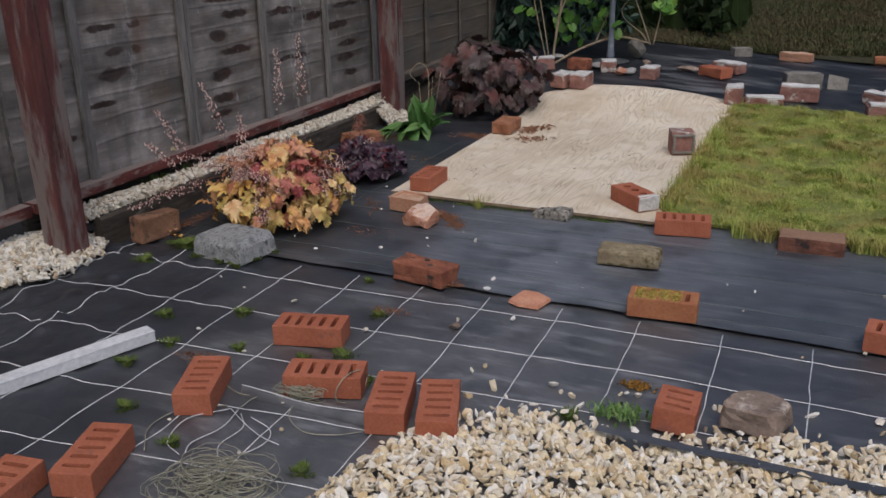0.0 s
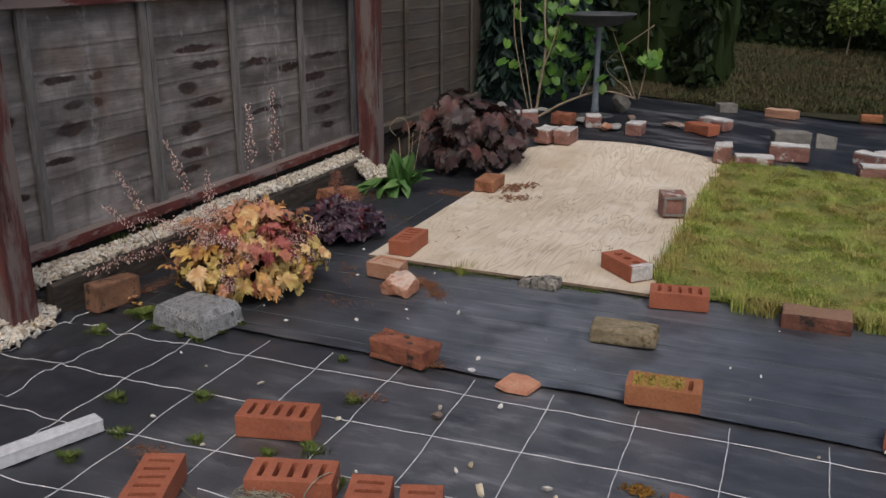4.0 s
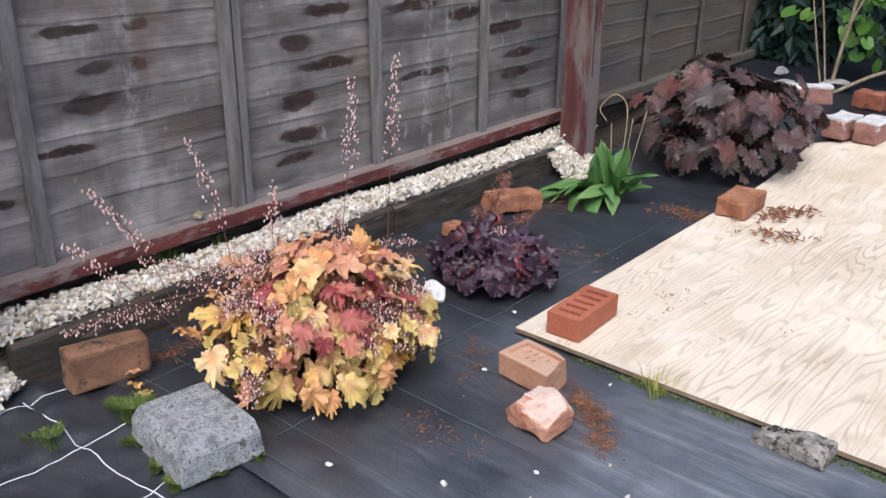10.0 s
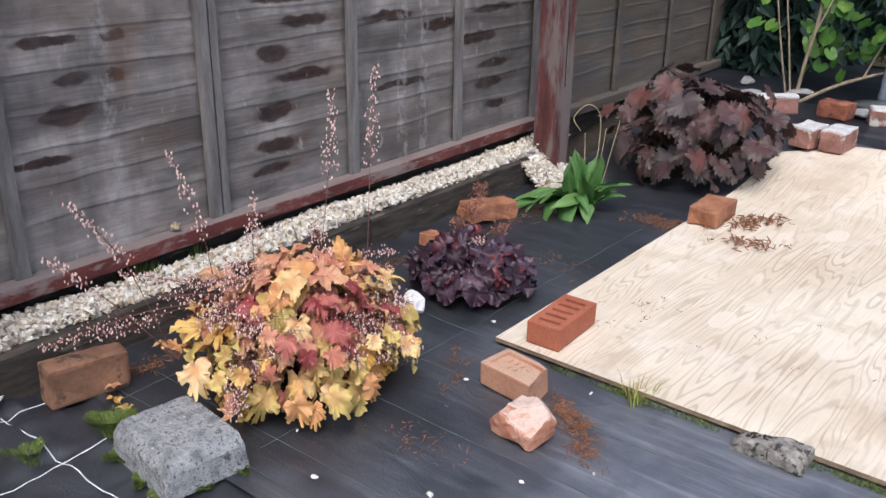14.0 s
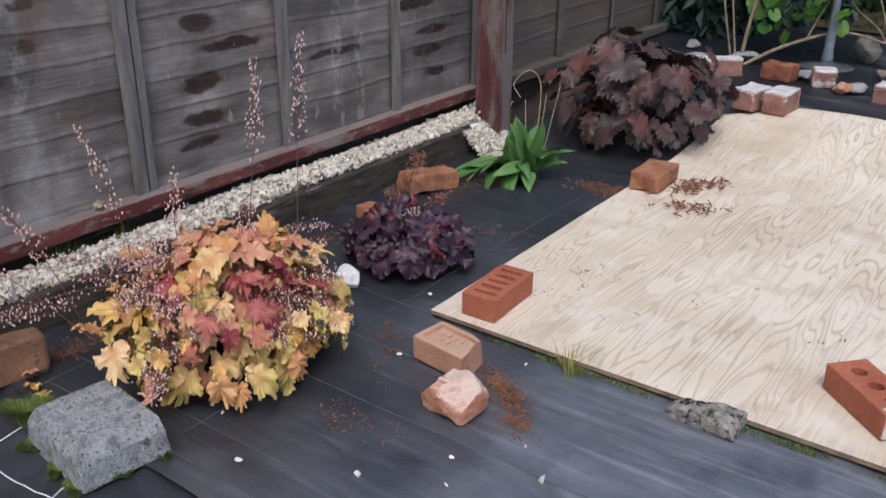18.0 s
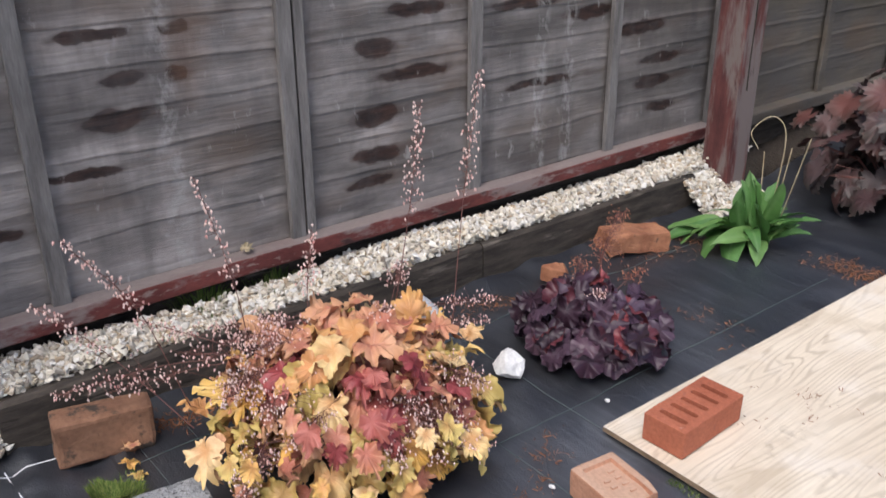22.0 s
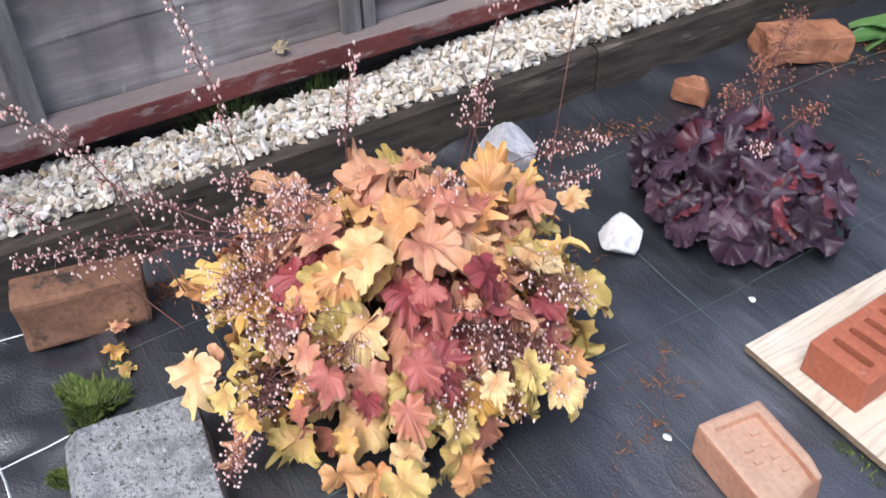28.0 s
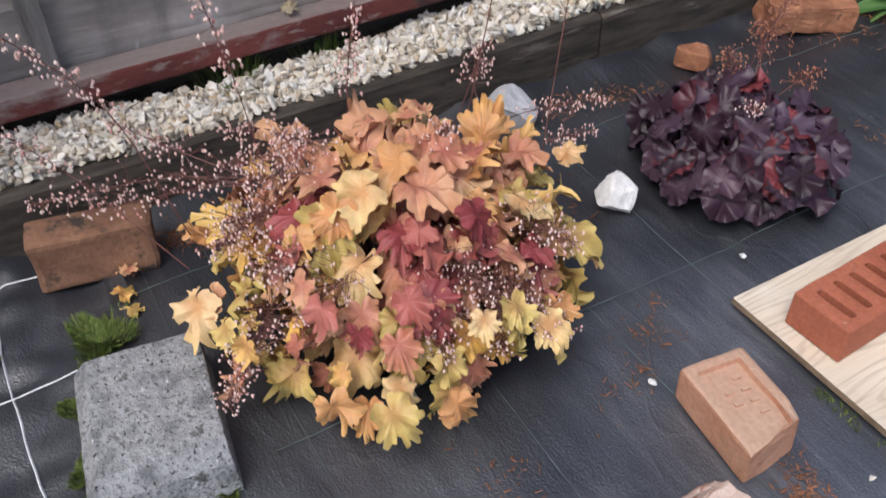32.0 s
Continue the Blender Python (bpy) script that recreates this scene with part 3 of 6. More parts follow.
OLIVE = leaf_material("olive green leaf", [(0.0, (0.44, 0.32, 0.09)), (0.5, (0.58, 0.43, 0.13)), (1.0, (0.68, 0.50, 0.17))],
                      (0.68, 0.56, 0.28), (0.62, 0.47, 0.16), heart=(0.46, 0.24, 0.09))
PLUM = leaf_material("dark plum leaf", [(0.0, (0.022, 0.009, 0.016)), (0.4, (0.046, 0.02, 0.036)), (0.7, (0.09, 0.058, 0.085)), (0.85, (0.07, 0.018, 0.028)), (1.0, (0.22, 0.045, 0.05))],
                     (0.10, 0.05, 0.08), (0.04, 0.026, 0.045), 0.42)
BRONZE = leaf_material("bronze purple leaf", [(0.0, (0.058, 0.032, 0.034)), (0.35, (0.095, 0.046, 0.044)), (0.6, (0.07, 0.052, 0.053)), (1.0, (0.135, 0.05, 0.042))],
                       (0.19, 0.08, 0.07), (0.068, 0.062, 0.054), 0.5, band=0.75)
GREEN = leaf_material("fresh green strap leaf", [(0.0, (0.055, 0.15, 0.03)), (0.6, (0.10, 0.23, 0.05)), (1.0, (0.19, 0.31, 0.09))],
                      (0.24, 0.36, 0.17), (0.075, 0.18, 0.05), 0.6)
CLIMBER = leaf_material("mid-green broad leaf", [(0.0, (0.055, 0.15, 0.02)), (0.6, (0.10, 0.235, 0.035)), (1.0, (0.19, 0.33, 0.06))],
                        (0.18, 0.32, 0.09), (0.09, 0.22, 0.03), 0.45)


# ---- mesh helpers ----
def thing(name, at, label, category, group="", kind="", turn=0.0):
    ob = new(name)
    ob.empty_display_size = 0.05
    ob.matrix_basis = pose(*at, 0, 0, turn)
    return tagged(ob, label, category, group, kind)


def finish(me, mat, smooth):
    for m in mat if isinstance(mat, (list, tuple)) else [mat]:
        me.materials.append(m)
    if smooth:
        me.polygons.foreach_set("use_smooth", [True] * len(me.polygons))
    me.update()
    return me


def part(name, bm, mat, parent=None, label="", smooth=False):
    me = bpy.data.meshes.new(name)
    bm.to_mesh(me)
    bm.free()
    ob = new(name, finish(me, mat, smooth))
    ob.parent = parent
    return tagged(ob, label)


def sheet(name, verts, faces, mat, parent=None, label="", smooth=False):
    me = bpy.data.meshes.new(name)
    me.from_pydata([tuple(v) for v in verts], [], [tuple(f) for f in faces])
    ob = new(name, finish(me, mat, smooth))
    ob.parent = parent
    return tagged(ob, label)


def shared(name, me, parent, m):
    ob = new(name, me)
    ob.parent = parent
    ob.matrix_basis = m
    return ob


def rise(x, y):
    """Height of the ground: level in front, a low bank at the back by the fence."""
    s = min(1.0, max(0.0, (y - 5.4) / 1.1))
    k = min(1.0, max(0.0, (0.6 - x) / 1.8))
    return s * s * (3 - 2 * s) * (0.02 + 0.12 * k)


def wob(x, y, z=0.0, scale=1.0):
    return noise.noise(Vector((x * scale, y * scale, z)))


def grid_mesh(xs, ys, height):
    nx = len(xs)
    verts = [(x, y, height(x, y)) for y in ys for x in xs]
    faces = [(j * nx + i, j * nx + i + 1, (j + 1) * nx + i + 1, (j + 1) * nx + i) for j in range(len(ys) - 1) for i in range(nx - 1)]
    return verts, faces


def box(sx, sy, sz, bevel=0.004, at=(0, 0, 0), rough=0.0, seed=0.0, cuts=0):
    """A box standing on its base, bevelled, its faces uneven by rough metres."""
    bm = bmesh.new()
    bmesh.ops.create_cube(bm, size=1.0)
    bmesh.ops.scale(bm, vec=(sx, sy, sz), verts=bm.verts)
    bmesh.ops.translate(bm, vec=(0, 0, sz / 2), verts=bm.verts)
    if bevel:
        bmesh.ops.bevel(bm, geom=bm.edges[:], offset=bevel, segments=2, affect="EDGES", profile=0.6)
    if cuts:
        bmesh.ops.subdivide_edges(bm, edges=[e for e in bm.edges if e.calc_length() > 0.02], cuts=cuts, use_grid_fill=True)
    if rough:
        for v in bm.verts:
            p = v.co * 14.0 + Vector((seed, seed * 1.7, 0))
            d = noise.noise_vector(p) * rough + noise.noise_vector(p * 3.1) * rough * 0.5
            v.co += d
    bmesh.ops.translate(bm, vec=at, verts=bm.verts)
    return bm


def rock(sx, sy, sz, seed, sharp=0.25, detail=3):
    """A stone: a ball cut flat by chance planes, roughened, resting on z = 0."""
    rng = random.Random(seed)
    bm = bmesh.new()
    bmesh.ops.create_icosphere(bm, subdivisions=detail, radius=1.0)
    planes = []
    for _ in range(9):
        n = Vector((rng.uniform(-1, 1), rng.uniform(-1, 1), rng.uniform(-0.8, 1))).normalized()
        planes.append((n, rng.uniform(0.5, 0.85)))
    for v in bm.verts:
        for n, d in planes:
            over = v.co.dot(n) - d
            if over > 0:
                v.co -= n * over * 0.92
        v.co += noise.noise_vector(v.co * 2.2 + Vector((seed, 0, 0))) * sharp * 0.3
        v.co += noise.noise_vector(v.co * 7.0 + Vector((seed, 3, 0))) * sharp * 0.1
    lo = [min(v.co[k] for v in bm.verts) for k in range(3)]
    hi = [max(v.co[k] for v in bm.verts) for k in range(3)]
    for v in bm.verts:
        for k, s in enumerate((sx, sy, sz)):
            t = (v.co[k] - lo[k]) / (hi[k] - lo[k])
            v.co[k] = (t - (0.5 if k < 2 else 0.0)) * s
        v.co.z = max(v.co.z, 0.0)
    return bm


def tube(points, r0, r1, sides=6, bm=None):
    """A tapering tube along points."""
    bm = bm or bmesh.new()
    pts = [Vector(p) for p in points]
    rings = []
    for i, p in enumerate(pts):
        ahead = (pts[min(i + 1, len(pts) - 1)] - pts[max(i - 1, 0)]).normalized()
        side = ahead.cross(Vector((0.31, 0.2, 0.93))).normalized()
        up = side.cross(ahead)
        r = r0 + (r1 - r0) * i / max(1, len(pts) - 1)
        rings.append([bm.verts.new(p + (side * math.cos(a) + up * math.sin(a)) * r) for a in (2 * math.pi * k / sides for k in range(sides))])
    for a, b in zip(rings, rings[1:]):
        for k in range(sides):
            bm.faces.new((a[k], a[(k + 1) % sides], b[(k + 1) % sides], b[k]))
    bm.faces.new(rings[0][::-1])
    bm.faces.new(rings[-1])
    return bm


def curve_points(ctrl, n=10):
    """Smooth points through the given ones (Catmull-Rom)."""
    c = [Vector(p) for p in ctrl]
    c = [c[0] * 2 - c[1], *c, c[-1] * 2 - c[-2]]
    out = []
    for i in range(1, len(c) - 2):
        for k in range(n):
            t = k / n
            a, b, d, e = c[i - 1], c[i], c[i + 1], c[i + 2]
            out.append(0.5 * (2 * b + (d - a) * t + (2 * a - 5 * b + 4 * d - e) * t * t + (3 * b - a - 3 * d + e) * t ** 3))
    out.append(c[-2])
    return out


def scatter_chips(name, spots, mat, sizes, parent=None, label="", category="", seed=1, flat=0.65, form=(1.15, 0.9), tumble=0.35):
    """Angular chips, all in one mesh: spots are rows of x, y, z."""
    rng = np.random.default_rng(seed)
    spots = np.asarray(spots)
    phi = (1 + 5 ** 0.5) / 2
    base = np.array([(-1, phi, 0), (1, phi, 0), (-1, -phi, 0), (1, -phi, 0), (0, -1, phi), (0, 1, phi), (0, -1, -phi), (0, 1, -phi),
                     (phi, 0, -1), (phi, 0, 1), (-phi, 0, -1), (-phi, 0, 1)]) / 1.9
    tris = np.array([(0, 11, 5), (0, 5, 1), (0, 1, 7), (0, 7, 10), (0, 10, 11), (1, 5, 9), (5, 11, 4), (11, 10, 2), (10, 7, 6), (7, 1, 8),
                     (3, 9, 4), (3, 4, 2), (3, 2, 6), (3, 6, 8), (3, 8, 9), (4, 9, 5), (2, 4, 11), (6, 2, 10), (8, 6, 7), (9, 8, 1)])
    n = len(spots)
    size = rng.uniform(*sizes, (n, 1, 1)) * rng.uniform(0.75, 1.25, (n, 1, 3))
    shape = base[None] * (1 + rng.uniform(-0.42, 0.42, (n, 12, 1)))
    shape = shape * size * np.array([*form, flat])
    q = rng.normal(size=(n, 4))
    q[:, 1:3] *= tumble
    q /= np.linalg.norm(q, axis=1, keepdims=True)
    w, x, y, z = q.T
    turn = np.stack([np.stack([1 - 2 * (y * y + z * z), 2 * (x * y - z * w), 2 * (x * z + y * w)], -1),
                     np.stack([2 * (x * y + z * w), 1 - 2 * (x * x + z * z), 2 * (y * z - x * w)], -1),
                     np.stack([2 * (x * z - y * w), 2 * (y * z + x * w), 1 - 2 * (x * x + y * y)], -1)], 1)
    verts = np.einsum("nij,nkj->nki", turn, shape) + spots[:, None]
    faces = tris[None] + 12 * np.arange(n)[:, None, None]
    ob = sheet(name, verts.reshape(-1, 3).tolist(), faces.reshape(-1, 3).tolist(), mat, parent)
    return tagged(ob, label, category, kind="stuff")


def blades(name, spots, mat, height, width, label, category="grass", seed=1, lean=0.5, parent=None, tufted=0.0):
    """Bent tapering blades, all in one mesh."""
    rng = np.random.default_rng(seed)
    spots = np.asarray(spots)
    n = len(spots)
    a, h = rng.uniform(0, 2 * np.pi, n), rng.uniform(*height, n)
    if tufted:
        turned_xy = [(0.83 * x + 0.56 * y, 0.83 * y - 0.56 * x) for x, y, _ in spots]
        patch = np.array([wob(x, y, 2.37, 8.3) + 0.7 * wob(x + 0.31, y, 5.61, 23.0) for x, y in turned_xy])
        comb = np.array([wob(x, y, 8.43, 6.1) for x, y in turned_xy])
        h = h * np.clip(1 + tufted * 2 * patch, 0.55, 1.8)
        a = a * 0.6 + 7 * comb
    w, l = rng.uniform(*width, n), rng.uniform(0.1, lean, n)
    out, side = np.stack([np.cos(a), np.sin(a), 0 * a], -1), np.stack([-np.sin(a), np.cos(a), 0 * a], -1)
    up = np.array([0, 0, 1.0])
    mid = spots + out * (h * l * 0.35)[:, None] + up * (h * 0.55)[:, None]
    tip = spots + out * (h * l)[:, None] + up * (h * np.sqrt(1 - 0.6 * l * l))[:, None]
    s = side * w[:, None]
    verts = np.stack([spots - s, spots + s, mid - s * 0.8, mid + s * 0.8, tip], 1).reshape(-1, 3)
    k = 5 * np.arange(n)[:, None]
    faces = [*(k + [0, 1, 3, 2]).tolist(), *(k + [2, 3, 4]).tolist()]
    ob = sheet(name, verts.tolist(), faces, mat, parent)
    return tagged(ob, label, category, kind="stuff")


# ---- ground, fabric and boards ----
steps = lambda a, b, d: [a + (b - a) * k / max(1, round((b - a) / d)) for k in range(max(1, round((b - a) / d)) + 1)]
xs = [-400, -120, -40, -12, -5, *steps(-3, 3, 0.25), 5, 12, 40, 120, 400]
ys = [-400, -120, -40, -12, -4, *steps(-1, 10, 0.25), 12, 16, 25, 50, 120, 400]
ground = sheet("ground", *grid_mesh(xs, ys, lambda x, y: rise(x, y) - 0.03), SOIL, smooth=True)
tagged(ground, "dark damp garden soil under fabric and lawn", "ground", kind="structure")


def front_height(x, y):
    fold = 0.006 * wob(x, y, 1.0, 7.0) + 0.004 * wob(x, y, 4.0, 17.0)
    loose = max(0.0, min(1.0, (-1.25 - x) / 0.5))
    return 0.003 + fold * (0.3 + 1.9 * loose) + 0.02 * loose * abs(wob(x * 0.6 + y * 0.5, y * 2.0, 9.0, 6.0)) + 0.008 * loose * wob(x, y, 12.0, 23.0) + 0.022 * max(0.0, min(1.0, (-1.7 - x) / 0.15)) * max(0.0, wob(x * 1.3 + y * 0.5, y * 1.2, 15.0, 7.0))


fabric_front = sheet("fabric_front", *grid_mesh([*steps(-2.12, -1.3, 0.015), *steps(-1.27, 1.9, 0.03)], steps(-0.6, 2.96, 0.025), front_height), MEMBRANE_FRONT, smooth=True)
tagged(fabric_front, "black woven weed fabric with a white thread grid", "weed fabric", kind="structure")


def back_height(x, y):
    lip = max(0.0, 1 - (y - 2.925) / 0.05)
    ripple = 0.004 * wob(x * 0.7, y * 3.0, 2.0, 5.0) + 0.0025 * wob(x, y, 6.0, 14.0)
    slack = max(0.0, min(1.0, (-1.5 - x) / 0.4))
    ripple += slack * (0.010 * wob(x * 1.6, y * 0.8, 7.0, 6.0) + 0.007 * abs(wob(x * 0.7, y * 2.2, 11.0, 8.0)))
    tuck = 0.018 * max(0.0, min(1.0, (-1.95 - x) / 0.15)) * (0.6 + wob(x, y, 3.0, 9.0))
    return rise(x, y) + 0.012 + ripple + lip * (0.003 + 0.005 * wob(x, 0, 5.0, 4.0)) + tuck


def seam(x, y):
    """The near border of the overlapping sheet wanders a little."""
    return y if y > 2.93 else y + 0.016 * wob(x, 0.0, 8.0, 2.6)


verts, faces = grid_mesh([*steps(-2.11, -1.4, 0.02), *steps(-1.37, 2.2, 0.035)], [2.925, 2.94, 2.96, *steps(2.99, 6.3, 0.03)], back_height)
verts = [(x, seam(x, y), z) for x, y, z in verts]
fabric_back = sheet("fabric_back", verts, faces, MEMBRANE, smooth=True)
tagged(fabric_back, "plain black woven weed fabric, overlapping at its border", "weed fabric", kind="structure")
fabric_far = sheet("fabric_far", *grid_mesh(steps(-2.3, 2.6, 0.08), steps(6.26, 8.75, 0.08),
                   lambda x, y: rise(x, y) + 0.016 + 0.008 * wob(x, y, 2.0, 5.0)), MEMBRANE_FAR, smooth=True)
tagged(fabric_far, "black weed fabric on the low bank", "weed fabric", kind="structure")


def thread(name, pts, half, mat, parent, lift):
    """A flat woven line that lies on the fabric."""
    verts, faces = [], []
    for i, (x, y) in enumerate(pts):
        dx, dy = pts[min(i + 1, len(pts) - 1)][0] - pts[max(i - 1, 0)][0], pts[min(i + 1, len(pts) - 1)][1] - pts[max(i - 1, 0)][1]
        n = math.hypot(dx, dy) or 1
        w = half * (0.8 + 0.5 * abs(wob(x, y, 3.0, 30.0)))
        ox, oy = -dy / n * w, dx / n * w
        z = lift(x, y)
        verts += [(x - ox, y - oy, z), (x, y, z + 0.0016), (x + ox, y + oy, z)]
        if i:
            k = 3 * i
            faces += [(k - 3, k, k + 1, k - 2), (k - 2, k + 1, k + 2, k - 1)]
    return sheet(name, verts, faces, mat, parent)


lean = 0.045
front_top = lambda x, y: front_height(x, y) + 0.0028
for k in range(-4, 13):
    x0 = -1.268 + 0.2538 * k
    pts = [(x0 - (y - 2.6) * lean * (1 - 0.11 * abs(k - 3)) + (0.006 + 0.010 * (k < 2)) * wob(x0, y, 1.0, 5.0) + 0.004 * wob(x0, y, 4.0, 13.0), y) for y in steps(-0.55, 2.9, 0.03)]
    thread("thread", [p for p in pts if p[0] > -2.08], 0.0019, CORD, fabric_front, front_top)
for k in range(0, 12):
    y0 = 2.765 - 0.281 * k
    pts = [(x, y0 + (min(x, 0.15) + 1.3) * (0.035 + 0.022 * min(k, 4)) + (0.007 + 0.008 * max(0.0, min(1.0, -0.9 - x))) * wob(x, y0, 2.0, 4.5) + 0.004 * wob(x, y0, 6.0, 13.0)) for x in steps(-2.05, 1.85, 0.03)]
    thread("thread", [p for p in pts if p[1] < 2.92], 0.0019, CORD, fabric_front, front_top)
back_top = lambda x, y: back_height(x, y) + 0.0022
for y0 in (2.99, 3.1, 3.378, 3.6, 3.815):
    thread("guide_thread", [(x, y0 + 0.004 * wob(x, y0, 2.0, 3.0)) for x in steps(-2.02, 2.0, 0.05)], 0.00055, GREEN_THREAD, fabric_back, back_top)
thread("guide_thread", [(-1.485 + 0.006 * wob(0, y, 2.0, 3.0), y) for y in steps(3.05, 4.9, 0.05)], 0.0008, GREEN_THREAD, fabric_back, back_top)
thread("guide_thread", [(-1.9 + 0.01 * wob(0, y, 2.0, 3.0), y) for y in steps(2.96, 5.4, 0.05)], 0.0008, GREEN_THREAD, fabric_back, back_top)

fold_line = steps(-0.9, -0.44, 0.03)
verts = [(x, 2.03 - 0.045 * (x + 0.7) * max(0.0, x + 0.7) + dy + 0.004 * wob(x, 0, 1.0, 6.0), front_height(x, 2.03) + dz * (0.75 + 0.5 * wob(x, 1.0, 2.0, 5.0)))
         for x in fold_line for dy, dz in ((0.035, 0.001), (0.006, 0.03), (0.0, 0.034), (-0.005, 0.03), (-0.010, 0.001))]
sheet("fold", verts, [(5 * i + k, 5 * i + k + 1, 5 * i + k + 6, 5 * i + k + 5) for i in range(len(fold_line) - 1) for k in range(4)], MEMBRANE_FRONT, fabric_front, "standing fold in the fabric", True)
thread("thread", [(x, y) for x, y, z in verts[2::5]], 0.002, CORD, fabric_front, lambda x, y: front_height(x, 2.03) + 0.034 * (0.75 + 0.5 * wob(x, 1.0, 2.0, 5.0)) + 0.002)

# plywood sheet that follows the bank at its far end
px, py = steps(-1.372, -0.16, 0.06), steps(3.8, 6.22, 0.06)


def ply_height(x, y):
    sag = 0.05 * max(0.0, (y - 5.3) / 0.9) ** 2 * max(0.0, 1 - ((x + 0.78) / 0.62) ** 2)
    return rise(x, min(y, 6.0)) * 0.75 + 0.022 + sag + 0.004 * wob(x, y, 1.0, 1.5)


verts, faces = grid_mesh(px, py, lambda x, y: ply_height(x, y) + 0.012)
n = len(verts)
plywood = thing("plywood_sheet", (0, 0, 0), "pale weathered plywood sheet laid flat on the fabric", "plywood sheet")
sheet("top_veneer", verts, faces, PLYWOOD, plywood, "pale wood face with wavy figure", True)
rim = [j * len(px) for j in range(len(py))][::-1] + list(range(len(px))) + [j * len(px) + len(px) - 1 for j in range(len(py))] + [(len(py) - 1) * len(px) + i for i in range(len(px))][::-1]
rim = [k for i, k in enumerate(rim) if k != rim[i - 1]]
edge = [(verts[k][0], verts[k][1], verts[k][2] - 0.0005) for k in rim] + [(verts[k][0], verts[k][1], verts[k][2] - 0.012) for k in rim]
m = len(rim)
under = [(i, m + i, m + (i + 1) % m, (i + 1) % m) for i in range(m)]
sheet("edge_band", edge, under, PLY_EDGE, plywood, "grey weathered ply edge")
sheet("underside", [(x, y, z - 0.012) for x, y, z in verts], [f[::-1] for f in faces], PLY_EDGE, plywood)

# ---- lawn ----
rng = np.random.default_rng(7)
lawn_border = lambda y: -0.165 + 0.03 * np.sin(y * 9.0) * np.cos(y * 4.3) + 0.02 * np.sin(y * 23.0)
turf_x, turf_y = steps(-0.14, 5.2, 0.1), steps(3.86, 6.16, 0.1)
lawn = sheet("lawn", *grid_mesh(turf_x, turf_y, lambda x, y: rise(x, y) + 0.032 + 0.006 * wob(x, y, 1.0, 4.0)), TURF, smooth=True)
tagged(lawn, "patch of short mown lawn, slightly yellowed", "lawn", kind="structure")


def lawn_spots(n, x1):
    y = rng.uniform(3.78, 6.2, n)
    x = lawn_border(y) + (x1 + 0.2) * rng.uniform(0, 1, n) ** 1.0
    front = 3.79 + 0.05 * np.sin(x * 8.0) + 0.035 * np.sin(x * 21.0 + 1.0)
    back = 6.19 - 0.03 * np.sin(x * 9.0)
    keep = (y > front) & (y < back) & ((x > 0.15) | (y > 3.86)) & ((x < 0.3) | (x > 0.57) | (y > 3.81))
    z = np.array([rise(a, b) for a, b in zip(x, y)]) + 0.02
    return np.stack([x, y, z], -1)[keep]


blades("grass", lawn_spots(150000, 1.1), GRASS, (0.012, 0.036), (0.0009, 0.0019), "short yellow-green lawn grass", seed=3, lean=1.1, tufted=0.35)
wide = lawn_spots(30000, 4.6)
blades("grass", wide[wide[:, 0] > 0.9], GRASS, (0.025, 0.055), (0.002, 0.004), "short yellow-green lawn grass", seed=4, lean=0.95)
tufts = np.stack([rng.uniform(-0.12, 0.75, 2600), 3.80 + 0.05 * rng.normal(size=2600), np.full(2600, 0.015)], -1)
tufts[:, 1] += 0.04 * np.sin(tufts[:, 0] * 8.0)
clear = (tufts[:, 1] > 3.76) & ((tufts[:, 0] > 0.14) | (tufts[:, 1] > 3.87)) & ((tufts[:, 0] < 0.3) | (tufts[:, 0] > 0.57) | (tufts[:, 1] > 3.82))
blades("grass", tufts[clear], GRASS, (0.03, 0.075), (0.0012, 0.0024), "longer uncut grass along the lawn edge", seed=5, lean=0.9)
tufts = np.stack([-0.155 + 0.022 * rng.normal(size=3000), rng.uniform(3.95, 6.1, 3000), np.full(3000, 0.03)], -1)
blades("grass", tufts, GRASS, (0.03, 0.07), (0.0012, 0.0024), "longer uncut grass along the plywood", seed=6, lean=0.95)

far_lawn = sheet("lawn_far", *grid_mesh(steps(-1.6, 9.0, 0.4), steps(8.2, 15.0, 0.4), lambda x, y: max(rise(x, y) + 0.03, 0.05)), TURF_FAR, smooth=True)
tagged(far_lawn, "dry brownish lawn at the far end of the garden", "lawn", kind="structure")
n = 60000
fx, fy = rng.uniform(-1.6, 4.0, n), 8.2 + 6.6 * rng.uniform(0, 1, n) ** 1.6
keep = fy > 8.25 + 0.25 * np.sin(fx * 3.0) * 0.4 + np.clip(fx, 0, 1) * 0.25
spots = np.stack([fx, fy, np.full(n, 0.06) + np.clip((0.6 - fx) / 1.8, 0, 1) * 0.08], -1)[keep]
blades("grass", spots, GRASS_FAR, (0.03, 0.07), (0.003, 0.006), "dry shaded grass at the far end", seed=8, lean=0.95)

